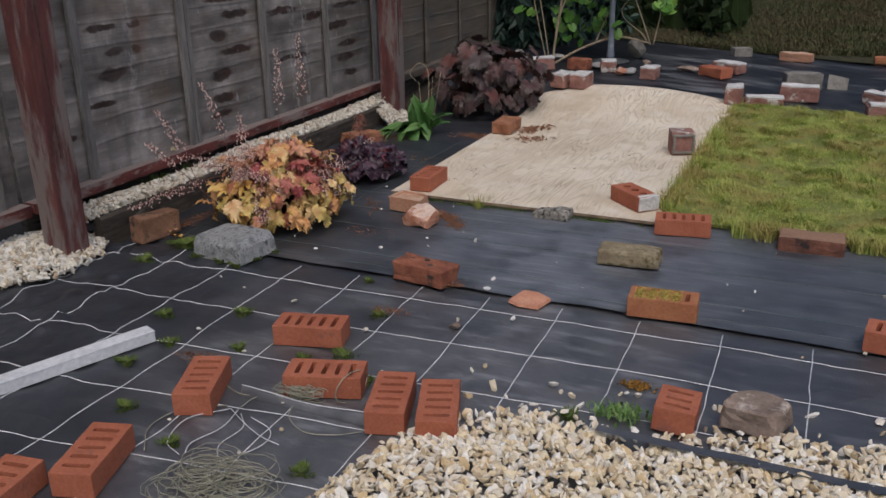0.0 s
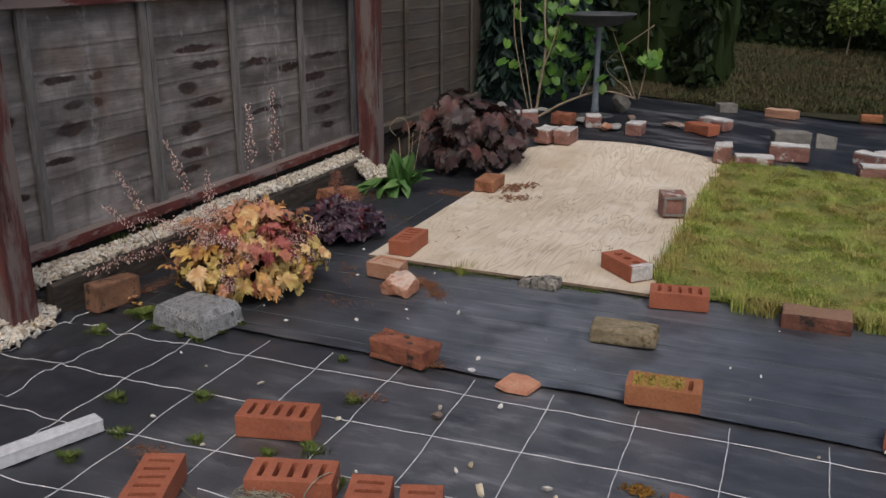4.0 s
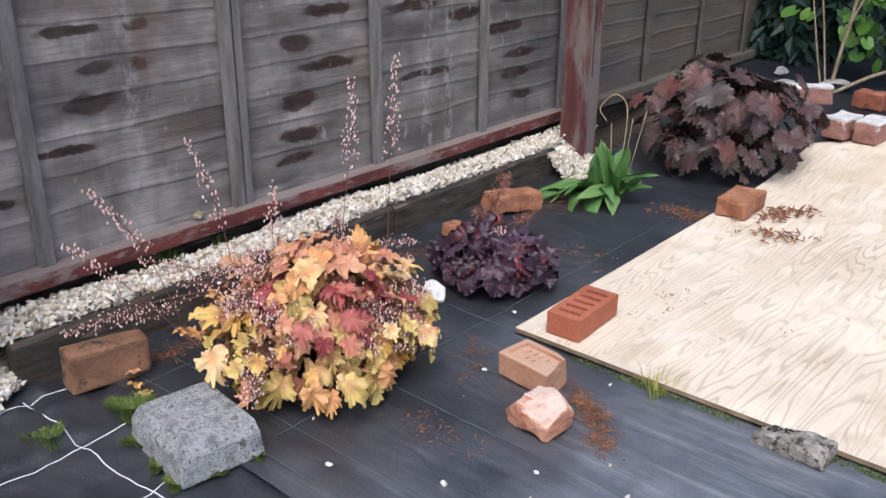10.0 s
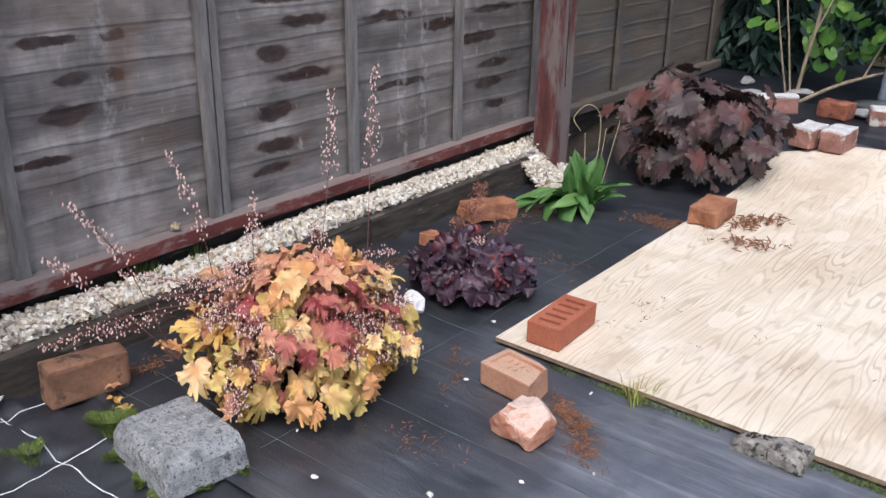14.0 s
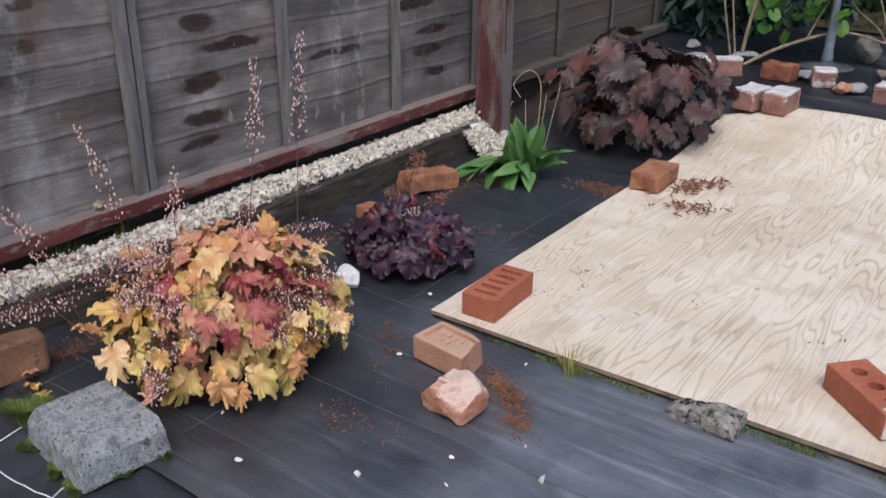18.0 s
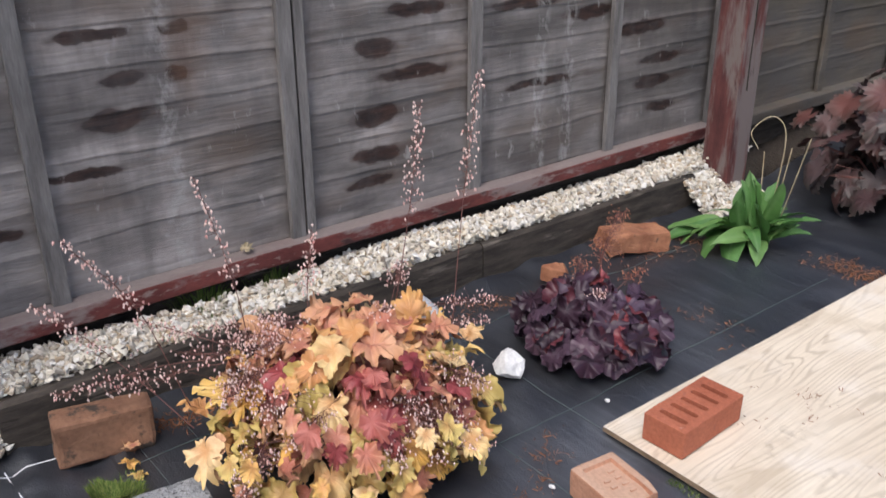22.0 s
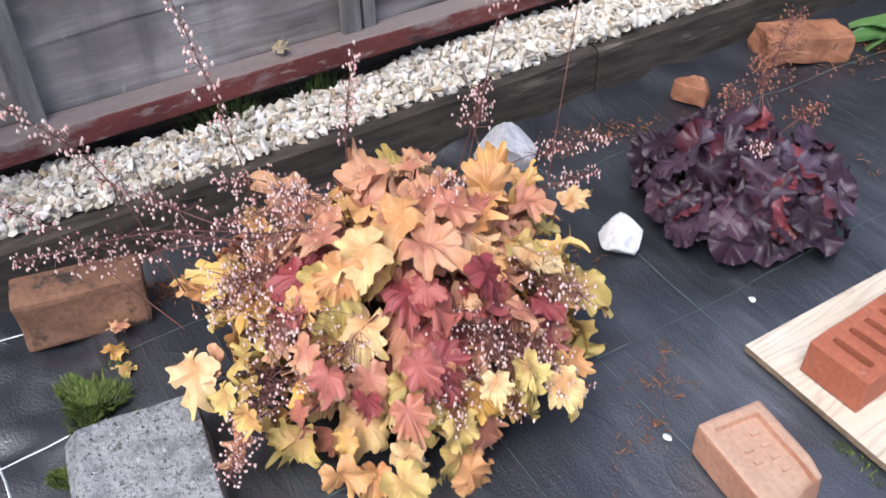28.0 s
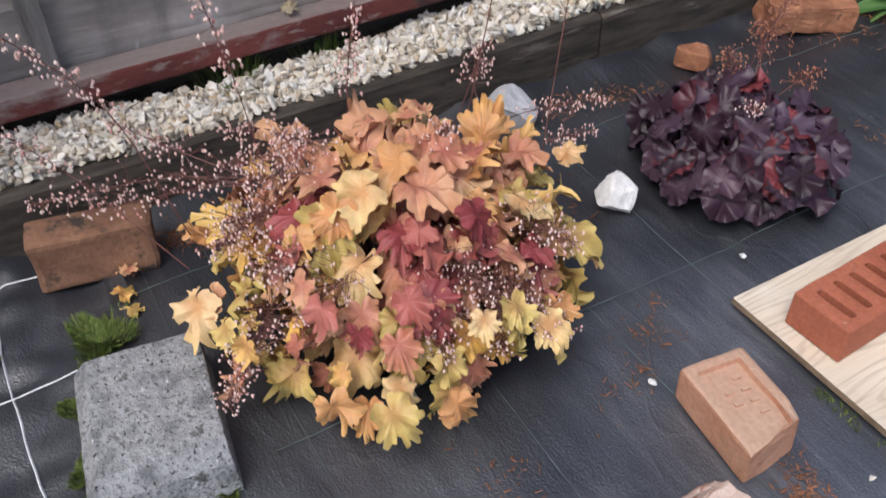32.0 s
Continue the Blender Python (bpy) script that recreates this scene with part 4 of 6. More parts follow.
# ---- timber edging and gravel along the fence ----
edging = thing("timber_edging", (-2.125, 2.76, 0.0), "dark damp timber board edging the gravel strip", "edging board")
for length, start in ((1.32, 0.0), (0.98, 1.325)):
    bm = bmesh.new()
    pts = steps(start, start + length, 0.06)
    rings = []
    for y in pts:
        w = 0.004 * wob(0, y, 3.0, 9.0)
        top = 0.136 + 0.006 * wob(1, y, 3.0, 6.0)
        rings.append([bm.verts.new(p) for p in ((0.024 + w, y, -0.02), (0.022 + w, y, top - 0.01), (0.012, y, top), (-0.02, y, top - 0.003), (-0.024, y, -0.02))])
    for a, b in zip(rings, rings[1:]):
        for k in range(4):
            bm.faces.new((a[k], a[k + 1], b[k + 1], b[k]))
    bm.faces.new(rings[0][::-1]), bm.faces.new(rings[-1])
    bmesh.ops.recalc_face_normals(bm, faces=bm.faces)
    part("board", bm, SLEEPER, edging)


def strip_spots(n):
    y = rng.uniform(2.72, 5.42, n)
    x = rng.uniform(0, 1, n) ** 0.85 * (0.178 + 0.012 * np.sin(y * 7.0) + 0.008 * np.sin(y * 19.0))
    x = -2.122 - x
    spill = rng.uniform(0, 1, n) < 0.012
    x = np.where(spill, rng.uniform(-2.14, -2.112, n), x)
    z = 0.112 + 0.026 * rng.uniform(0, 1, n) + 0.016 * np.sin(y * 5.0) * 0.5 + 0.018 * np.clip((x + 2.15) / 0.02, 0, 1) + np.where(spill, 0.012, 0) - 0.22 * np.clip(-2.27 - x, 0, 1)
    return np.stack([x, y, z], -1)


bed = sheet("gravel_bed", *grid_mesh(steps(-2.38, -2.14, 0.06), steps(2.7, 5.45, 0.1), lambda x, y: 0.112), SOIL)
tagged(bed, "dark earth under the gravel strip", "ground", kind="structure")
scatter_chips("gravel", strip_spots(10500), GRAVEL, (0.0048, 0.0115), label="cream angular gravel in a strip below the fence", category="gravel", seed=11, flat=0.5, form=(1.3, 0.9), tumble=0.6)
n = 2600
a, r = rng.uniform(0, 2 * np.pi, n), rng.uniform(0, 1, n) ** 0.6
gx, gy = -2.2 + 0.19 * r * np.cos(a), 2.52 + 0.3 * r * np.sin(a)
gzz = 0.012 + 0.075 * np.clip(1 - ((gx + 2.25) / 0.26) ** 2, 0, 1) * np.clip(1 - ((gy - 2.52) / 0.34) ** 2, 0, 1) + 0.012 * rng.uniform(0, 1, n)
scatter_chips("gravel", np.stack([gx, gy, gzz], -1), GRAVEL, (0.006, 0.013), label="cream gravel heaped round the fence post", category="gravel", seed=12, flat=0.5, form=(1.3, 0.9), tumble=0.6)
def spill(x, y):
    return 0.104 * np.clip((-1.985 - x) / 0.11, 0.0, 1.0) * np.clip((5.36 - y) / 0.12, 0.0, 1.0)


bank = sheet("gravel_bed", *grid_mesh(steps(-2.2, -1.98, 0.03), steps(5.05, 5.38, 0.04), lambda x, y: float(spill(x, y)) + 0.004), SOIL)
tagged(bank, "dark earth under the end of the gravel strip", "ground", kind="structure")
n = 2400
gx = rng.uniform(-2.2, -1.975, n)
gy = rng.uniform(5.0, 5.38, n)
scatter_chips("gravel", np.stack([gx, gy, spill(gx, gy) + 0.006 + 0.016 * rng.uniform(0, 1, n)], -1), GRAVEL, (0.0055, 0.0115), label="gravel spilled at the end of the edging board", category="gravel", seed=13, flat=0.5, form=(1.3, 0.9), tumble=0.6)


def heap_spots(n):
    """The gravel patch in front: thick towards the camera, with a loose ragged border on the fabric."""
    x, y = rng.uniform(-0.55, 1.9, n), rng.uniform(1.0, 2.55, n)
    border = np.interp(x, (-0.50, -0.44, -0.36, -0.24, -0.08, 0.0, 0.1, 0.2, 0.45, 0.9, 1.9), (1.55, 1.9, 2.16, 2.23, 2.31, 2.27, 2.25, 2.29, 2.38, 2.45, 2.5)) + 0.02 * np.sin(x * 29.0)
    inside = (border - y) / 0.16
    keep = rng.uniform(0, 1, n) < np.clip(inside, 0.0, 1.0) ** 0.8 * 0.95 + 0.012 * (inside > -1.6)
    z = 0.006 + 0.03 * np.clip(inside * 0.5, 0, 1) + 0.014 * rng.uniform(0, 1, n)
    return np.stack([x, y, z], -1)[keep]


scatter_chips("gravel", heap_spots(26000), GRAVEL_GOLD, (0.006, 0.0135), label="cream and white gravel patch on the fabric", category="gravel", seed=14, flat=0.5, form=(1.3, 0.9), tumble=0.6)
strip = sheet("fabric_strip", *grid_mesh(steps(0.05, 1.2, 0.04), [2.15, 2.16, 2.17, 2.18], lambda x, y: 0.052 + 0.006 * wob(x, y, 2.0, 9.0)), MEMBRANE_FRONT)
tagged(strip, "torn strip of black fabric in the gravel", "weed fabric")
n = 260
px2, py2 = rng.uniform(-1.5, 1.0, n), rng.uniform(1.4, 3.7, n)
scatter_chips("pebble", np.stack([px2, py2, np.full(n, 0.016)], -1)[::7], GRAVEL, (0.004, 0.010), label="loose pale pebbles scattered on the fabric", category="pebbles", seed=15)

# ---- fence ----
FX = -2.345


def fence_panel(y0, y1, z0, mat, battens, boards, label, top_rail=True):
    panel = thing("timber_fence", (FX, y0, z0), label, "fence", "garden fence panels")
    span = y1 - y0
    for k in range(boards):
        bm = bmesh.new()
        base = 0.05 + 0.098 * k
        rings = []
        for y in steps(0.0, span, 0.05):
            low = (base if k else 0.016) + (0.2 if not k else 1.0) * 0.012 * wob(y, k * 3.3, 2.0, 2.4) + 0.006 * wob(y, k * 5.1, 7.0, 8.0)
            top = base + 0.125
            rings.append([bm.verts.new(p) for p in ((-0.0012, y, top), (-0.0004, y, low + 0.016), (0.0019, y, low + 0.004), (0.0016, y, low), (-0.001, y, low), (-0.010, y, top))])
        for a, b in zip(rings, rings[1:]):
            for i in range(6):
                bm.faces.new((a[i], a[(i + 1) % 6], b[(i + 1) % 6], b[i]))
        bm.faces.new(rings[0][::-1]), bm.faces.new(rings[-1])
        bmesh.ops.recalc_face_normals(bm, faces=bm.faces)
        part("board", bm, mat, panel)
    tall = boards * 0.098 + 0.06
    for y in battens:
        wide = 0.042 + 0.006 * wob(y, 0, 1.0, 3.0)
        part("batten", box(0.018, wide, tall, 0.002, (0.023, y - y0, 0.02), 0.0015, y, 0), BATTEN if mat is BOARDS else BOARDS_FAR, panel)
        if mat is BOARDS and 3.5 < y < 3.7:
            part("batten", box(0.014, 0.028, tall, 0.002, (0.021, y - y0 + 0.043, 0.02), 0.0015, y + 3, 0), BATTEN, panel)
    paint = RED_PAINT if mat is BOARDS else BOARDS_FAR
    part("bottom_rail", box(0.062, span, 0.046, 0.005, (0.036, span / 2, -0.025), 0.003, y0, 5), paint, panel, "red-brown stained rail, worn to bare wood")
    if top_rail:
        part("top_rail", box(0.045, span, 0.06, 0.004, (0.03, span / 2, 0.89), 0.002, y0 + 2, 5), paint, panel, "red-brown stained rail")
    return panel


fence_panel(2.62, 5.46, 0.195, BOARDS, (2.975, 3.605, 4.23, 4.84, 5.41), 17, "silver-grey lapped timber fence panel with dark knots")
fence_panel(0.0, 2.6, 0.195, BOARDS, (0.4, 1.1, 1.8, 2.5), 17, "silver-grey lapped timber fence panel beside the post")
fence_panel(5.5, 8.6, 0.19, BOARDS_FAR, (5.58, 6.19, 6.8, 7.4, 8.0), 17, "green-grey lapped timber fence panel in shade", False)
# dark boards added behind the rails so that the gap reads as shade
kerb = part("gravel_board", box(0.03, 2.84, 0.16, 0.003, (FX - 0.02, 4.04, 0.03), 0.002, 4, 5), SLEEPER, None)
tagged(kerb, "dark board added to close the shaded gap under the fence", "gravel board")
kerb = part("gravel_board", box(0.03, 3.1, 0.16, 0.003, (FX - 0.02, 7.05, 0.03), 0.002, 5, 5), SLEEPER, None)
tagged(kerb, "dark board added to close the shaded gap under the fence", "gravel board")


def fence_post(x, y, turn, seed):
    post = thing("fence_post", (x, y, 0.0), "square timber fence post with flaking red-brown stain", "fence post", "garden fence posts", turn=turn)
    bm = box(0.112, 0.112, 2.0, 0.005, (0, 0, -0.02), 0.0, seed, 0)
    bmesh.ops.subdivide_edges(bm, edges=[e for e in bm.edges if e.calc_length() > 1.0], cuts=24, use_grid_fill=True)
    for v in bm.verts:
        v.co.x += 0.004 * wob(v.co.z * 1.3, seed, 1.0) + 0.0015 * wob(v.co.z * 9.0, v.co.y * 30.0, seed)
        v.co.y += 0.004 * wob(v.co.z * 1.1, seed, 6.0)
    part("shaft", bm, POST_PAINT, post)
    bm = bmesh.new()
    tube([(0.0575 + 0.0005, -0.012 + 0.004 * wob(z, seed, 2.0, 6.0), z) for z in steps(0.42, 1.6, 0.06)], 0.0022, 0.0012, 4, bm)
    part("crack", bm, SLEEPER, post, "long dark drying crack")
    return post


fence_post(-2.105, 5.23, 0.0, 1.0)
fence_post(-2.125, 2.6, 0.0, 2.0)


# ---- bricks and stones ----
BL, BW, BH = 0.215, 0.1025, 0.065


def pierced_brick(holes, shape, length=BL, depth=0.05):
    """A brick whose top is pierced by a row of slots or round holes."""
    bm = bmesh.new()
    seg = 16
    hl, hw = length / 2, BW / 2
    pitch = length * (0.86 if shape == "slot" else 0.84) / holes
    x0 = -pitch * holes / 2
    grid = [-hl] + [x0 + pitch * k for k in range(holes + 1)] + [hl]
    cache = {}

    def at(x, y, z):
        key = (round(x, 5), round(y, 5), round(z, 5))
        if key not in cache:
            cache[key] = bm.verts.new((x, y, z))
        return cache[key]

    def square(cx, half, a):
        c, s = math.cos(a), math.sin(a)
        k = 1 / max(abs(c), abs(s))
        return cx + half * c * k, hw * s * k

    for n in range(holes):
        cx, half = x0 + pitch * (n + 0.5), pitch / 2
        outer, inner, low = [], [], []
        for k in range(seg):
            a = 2 * math.pi * k / seg + math.pi / 4
            ox, oy = square(cx, half, a)
            outer.append(at(ox, oy, BH))
            c, s = math.cos(a), math.sin(a)
            r = 0.0185
            ix, iy = r * c, r * s
            if shape == "slot":
                ix, iy = math.copysign(0.0072 * abs(c) ** 0.35, c), math.copysign(0.033 * abs(s) ** 0.3, s)
            inner.append(bm.verts.new((cx + ix, iy, BH - 0.001)))
            low.append(bm.verts.new((cx + ix * 0.95, iy * 0.97, BH - depth)))
        for k in range(seg):
            j = (k + 1) % seg
            if outer[k] is not outer[j]:
                bm.faces.new((outer[k], outer[j], inner[j], inner[k]))
            bm.faces.new((inner[k], inner[j], low[j], low[k]))
        bm.faces.new(low)
    rim = sorted({v for v in cache.values()}, key=lambda v: v.co.x)
    left = sorted((v for v in rim if abs(v.co.x - x0) < 1e-5), key=lambda v: v.co.y)
    right = sorted((v for v in rim if abs(v.co.x + x0) < 1e-5), key=lambda v: v.co.y)
    bm.faces.new([at(-hl, -hw, BH)] + left + [at(-hl, hw, BH)])
    bm.faces.new([at(hl, hw, BH)] + right[::-1] + [at(hl, -hw, BH)])
    for sy in (-1, 1):
        row = sorted((v for v in cache.values() if abs(v.co.y - sy * hw) < 1e-6), key=lambda v: v.co.x)
        bottom = [bm.verts.new((-hl, sy * hw, 0)), bm.verts.new((hl, sy * hw, 0))]
        bm.faces.new([bottom[0], bottom[1]] + row[::-1])
        if sy < 0:
            front = (bottom, row[0], row[-1])
        else:
            back = (bottom, row[0], row[-1])
    bm.faces.new((front[0][0], back[0][0], back[1], front[1]))
    bm.faces.new((front[0][1], front[2], back[2], back[0][1]))
    bm.faces.new((front[0][0], front[0][1], back[0][1], back[0][0]))
    bmesh.ops.recalc_face_normals(bm, faces=bm.faces)
    hard = [e for e in bm.edges if len(e.link_faces) == 2 and e.calc_face_angle(0) > 1.2
            and all(abs(abs(v.co.x) - hl) < 1e-5 or abs(abs(v.co.y) - hw) < 1e-5 for v in e.verts)]
    bmesh.ops.bevel(bm, geom=hard, offset=0.0025, segments=2, affect="EDGES", profile=0.6)
    for v in bm.verts:
        v.co += noise.noise_vector(v.co * 25.0 + Vector((holes, 0, 0))) * 0.0012
    return bm


def brick(bm, mat, x, y, turn, label, z=0.0, rx=0.0, ry=0.0, name="brick", category="brick", group="loose bricks on the fabric", smooth=False):
    ob = part(name, bm, mat, None, label, smooth)
    ob.matrix_basis = pose(x, y, z, rx, ry, turn)
    return tagged(ob, label, category, group)


def worn(seed, sx=BL, sy=BW, sz=BH, rough=0.006, bevel=0.009):
    return box(sx, sy, sz, bevel, (0, 0, 0), rough, seed, 3)


GF, GB = 0.006, 0.015
red = brick(pierced_brick(5, "slot"), BRICK_RED, -1.004, 1.596, 108, "clean red brick with five slots, on the gridded fabric", GF)
for x, y, turn in ((-0.995, 1.984, 113), (-0.905, 2.39, 15), (-0.703, 2.144, 18), (-0.479, 2.101, 108), (-0.347, 2.111, 111), (-1.1, 1.4, 100)):
    copy_thing(red, pose(x, y, GF, 0, 0, turn))
edge_brick = copy_thing(red, pose(-0.043, 3.77, GB, 0, 0, 9))
tagged(edge_brick, "clean red slotted brick at the corner of plywood and lawn")
on_ply = copy_thing(red, pose(-1.245, 3.939, 0.037, 0, 0, 93))
tagged(on_ply, "clean red slotted brick on the plywood corner")
brick(pierced_brick(3, "slot", 0.135), BRICK_RED, 0.206, 2.345, 92, "half red brick with three slots, by the gravel", GF, 4, 3)
far_red = copy_thing(red, pose(0.74, 2.965, GB, 0, 0, -6))
tagged(far_red, "red slotted brick at the fabric overlap")

mossy = brick(pierced_brick(5, "slot"), BRICK_MOSSY, 0.045, 2.967, 5, "orange slotted brick overgrown with yellow moss", GB)
rng2 = np.random.default_rng(21)
n = 2300
mx, my = rng2.uniform(-0.09, 0.058, n), 0.036 * rng2.normal(size=n) * 0.7
spots = np.stack([mx, np.clip(my, -0.045, 0.045), np.full(n, 0.063)], -1)
blades("moss_cover", spots, YELLOW_MOSS, (0.002, 0.006), (0.0012, 0.0028), "yellow moss grown over the brick top", "", 22, 0.9, mossy)
ob = brick(pierced_brick(3, "round"), BRICK_RED, -0.292, 3.995, -43, "red brick with three round holes and a mortared end, on plywood", 0.037)
cap = box(0.012, 0.1, 0.062, 0.004, (0.106, 0, 0.002), 0.004, 3.0, 2)
part("mortar", cap, MORTAR, ob, "pale mortar crust on the end")
cap = box(0.022, 0.09, 0.004, 0.001, (0.094, 0, 0.0625), 0.002, 5.0, 2)
part("mortar", cap, MORTAR, ob, "thin pale mortar on the top")

ob = brick(worn(2.0, rough=0.009), BRICK_OLD, -0.787, 2.94, -10, "worn dark red brick with pitted top", GB, 2)
# flattened dark dabs on the brick top stand for shade in its hollows
for cx, cy in ((-0.055, 0.01), (0.035, -0.012), (0.0, 0.02)):
    pit = bmesh.new()
    bmesh.ops.create_uvsphere(pit, u_segments=10, v_segments=6, radius=0.010, matrix=Matrix.Translation((cx, cy, 0.0655)) @ Matrix.Diagonal((1.3, 0.9, 0.22, 1)))
    part("pit", pit, SLEEPER, ob, "dark spot for the shade in a hollow", True)
brick(worn(5.0, 0.222, 0.108, 0.06, 0.007, 0.012), BRICK_STONE, -0.157, 3.362, 3, "brown mossy stone brick with worn edges", GB)
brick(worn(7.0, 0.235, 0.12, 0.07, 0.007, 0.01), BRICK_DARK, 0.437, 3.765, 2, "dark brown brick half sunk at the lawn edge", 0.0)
ob = brick(box(0.118, 0.118, 0.115, 0.006, (0, 0, 0), 0.003, 3.0, 2), BRICK_PINK, -0.276, 4.96, 21, "half brick standing on end, hollow side showing, on plywood", 0.038)
for sx, sz, at in ((0.1, 0.012, (0, -0.06, 0.095)), (0.1, 0.012, (0, -0.06, 0.008)), (0.012, 0.098, (-0.047, -0.06, 0.008)), (0.012, 0.098, (0.047, -0.06, 0.008))):
    part("rim", box(sx, 0.014, sz, 0.003, at, 0.002, at[0] * 50, 1), BRICK_GREY, ob, "raised greyish rim round the hollow")


def frog_brick():
    bm = box(0.165, 0.107, BH, 0.006, (0, 0, 0), 0.0, 1.0, 0)
    top = max(bm.faces, key=lambda f: f.calc_center_median().z)
    bmesh.ops.inset_region(bm, faces=[top], thickness=0.016)
    bmesh.ops.inset_region(bm, faces=[top], thickness=0.003, depth=-0.008)
    bmesh.ops.triangulate(bm, faces=[f for f in bm.faces if len(f.verts) > 4])
    bmesh.ops.subdivide_edges(bm, edges=[e for e in bm.edges if e.calc_length() > 0.05], cuts=2)
    for v in bm.verts:
        v.co += noise.noise_vector(v.co * 22.0) * 0.0018
        # a corner knocked off
        over = v.co.x * 0.95 + v.co.y * 0.27 + v.co.z * 0.1 - 0.068
        if over > 0:
            v.co -= Vector((0.95, 0.27, 0.1)) * over * 0.92 + noise.noise_vector(v.co * 60.0) * 0.004
    return bm


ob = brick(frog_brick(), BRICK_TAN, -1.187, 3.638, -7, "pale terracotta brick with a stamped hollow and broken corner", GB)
bars = bmesh.new()
for row, widths in enumerate(((0.016, 0.014, 0.016, 0.014), (0.014, 0.018))):
    x = -0.04 if row == 0 else -0.02
    for w in widths:
        b2 = box(w * 0.36, 0.014, 0.004, 0.0005, (x, 0.014 - 0.026 * row, 0.0562))
        me = bpy.data.meshes.new("bar")
        b2.to_mesh(me), b2.free()
        bars.from_mesh(me)
        bpy.data.meshes.remove(me)
        x += w + 0.006
part("stamp", bars, BRICK_TAN, ob, "raised stamped marks, not readable")
ob = brick(worn(11.0, 0.2, 0.074, 0.105, 0.005, 0.010), BRICK_BROWN, -1.996, 2.932, 82, "brown brick standing on its edge by the timber board", 0.012, 0, 3)
brick(worn(12.0, 0.215, 0.11, 0.068, 0.011, 0.010), BRICK_ORANGE, -1.995, 4.61, 72, "orange-brown brick beside the timber edging", 0.014, 0, 6)
brick(worn(13.0, 0.2, 0.115, 0.068, 0.008, 0.009), BRICK_ORANGE, -1.305, 5.115, 92, "weathered brown brick on the plywood border", 0.036)

block = part("concrete_block", box(0.256, 0.196, 0.084, 0.004, (0, 0, 0), 0.0, 2.0, 9), CONCRETE, None)
for v in block.data.vertices:
    up = max(0.0, v.co.z / 0.084)
    k = 1 - 0.07 * up
    slant = 0.018 * max(0.0, up - 0.72) / 0.28
    v.co.x -= 0.124 * (1 - k) * math.copysign(min(1.0, abs(v.co.x) / 0.1), v.co.x) + (slant if v.co.x > 0.09 else 0.0)
    v.co.y -= 0.098 * (1 - k) * math.copysign(min(1.0, abs(v.co.y) / 0.09), v.co.y) - (slant if v.co.y < -0.074 else 0.0)
    v.co += noise.noise_vector(v.co * 18.0) * 0.0015 + noise.noise_vector(v.co * 95.0) * 0.0014
block.matrix_basis = pose(-1.588, 2.912, 0.008, 0, -2, -8)
tagged(block, "grey pitted concrete block with mossy base", "concrete block")


def stone(name, size, seed, mat, x, y, z, turn, label, category="stone", detail=3, sharp=0.25, group=""):
    ob = part(name, rock(*size, seed, sharp, detail), mat, None, label)
    ob.matrix_basis = pose(x, y, z, 0, 0, turn)
    return tagged(ob, label, category, group)


def hewn(sx, sy, sz, cuts, seed, rough=0.004, bevel=0.004):
    """A broken block: a box split by planes (outward direction, distance from the middle), its faces uneven."""
    bm = bmesh.new()
    bmesh.ops.create_cube(bm, size=1.0)
    bmesh.ops.scale(bm, vec=(sx, sy, sz), verts=bm.verts)
    for n, d in cuts:
        n = Vector(n).normalized()
        cut = bmesh.ops.bisect_plane(bm, geom=bm.verts[:] + bm.edges[:] + bm.faces[:], plane_co=n * d, plane_no=n, clear_outer=True)
        bmesh.ops.edgenet_fill(bm, edges=[e for e in cut["geom_cut"] if isinstance(e, bmesh.types.BMEdge)])
    bmesh.ops.recalc_face_normals(bm, faces=bm.faces)
    bmesh.ops.bevel(bm, geom=bm.edges[:], offset=bevel, segments=1, affect="EDGES")
    bmesh.ops.triangulate(bm, faces=bm.faces)
    for _ in range(2):
        bmesh.ops.subdivide_edges(bm, edges=[e for e in bm.edges if e.calc_length() > 0.012], cuts=1)
        bmesh.ops.triangulate(bm, faces=bm.faces)
    for v in bm.verts:
        p = v.co * 22.0 + Vector((seed, seed * 1.7, 0))
        v.co += noise.noise_vector(p) * rough + noise.noise_vector(p * 3.3) * rough * 0.5
        v.co.z += sz / 2
    low = min(v.co.z for v in bm.verts)
    for v in bm.verts:
        v.co.z -= low
    return bm


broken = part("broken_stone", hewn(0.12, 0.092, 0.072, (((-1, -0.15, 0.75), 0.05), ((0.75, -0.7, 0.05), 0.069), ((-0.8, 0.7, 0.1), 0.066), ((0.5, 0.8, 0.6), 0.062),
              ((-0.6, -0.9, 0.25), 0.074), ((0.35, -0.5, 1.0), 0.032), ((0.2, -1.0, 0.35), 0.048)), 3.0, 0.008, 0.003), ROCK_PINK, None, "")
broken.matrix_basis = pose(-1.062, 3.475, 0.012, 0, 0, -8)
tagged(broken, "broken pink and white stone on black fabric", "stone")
stone("quartz_stone", (0.075, 0.085, 0.07), 7, ROCK_WHITE, -1.675, 3.80, 0.012, 30, "white quartz stone beside the leaves", detail=3, sharp=0.35)
stone("grey_stone", (0.125, 0.095, 0.095), 9, ROCK_GREY, -1.99, 3.765, 0.014, 60, "pale grey stone behind the orange plant", detail=3)
ob = part("brick_chip", hewn(0.08, 0.056, 0.042, (((1, 0.4, 0.5), 0.034), ((-0.6, 0.8, 0.4), 0.032), ((-0.7, -0.7, 0.2), 0.038)), 12.0, 0.004, 0.003), BRICK_ORANGE, None)
ob.matrix_basis = pose(-1.985, 4.262, 0.014, 0, 0, 30)
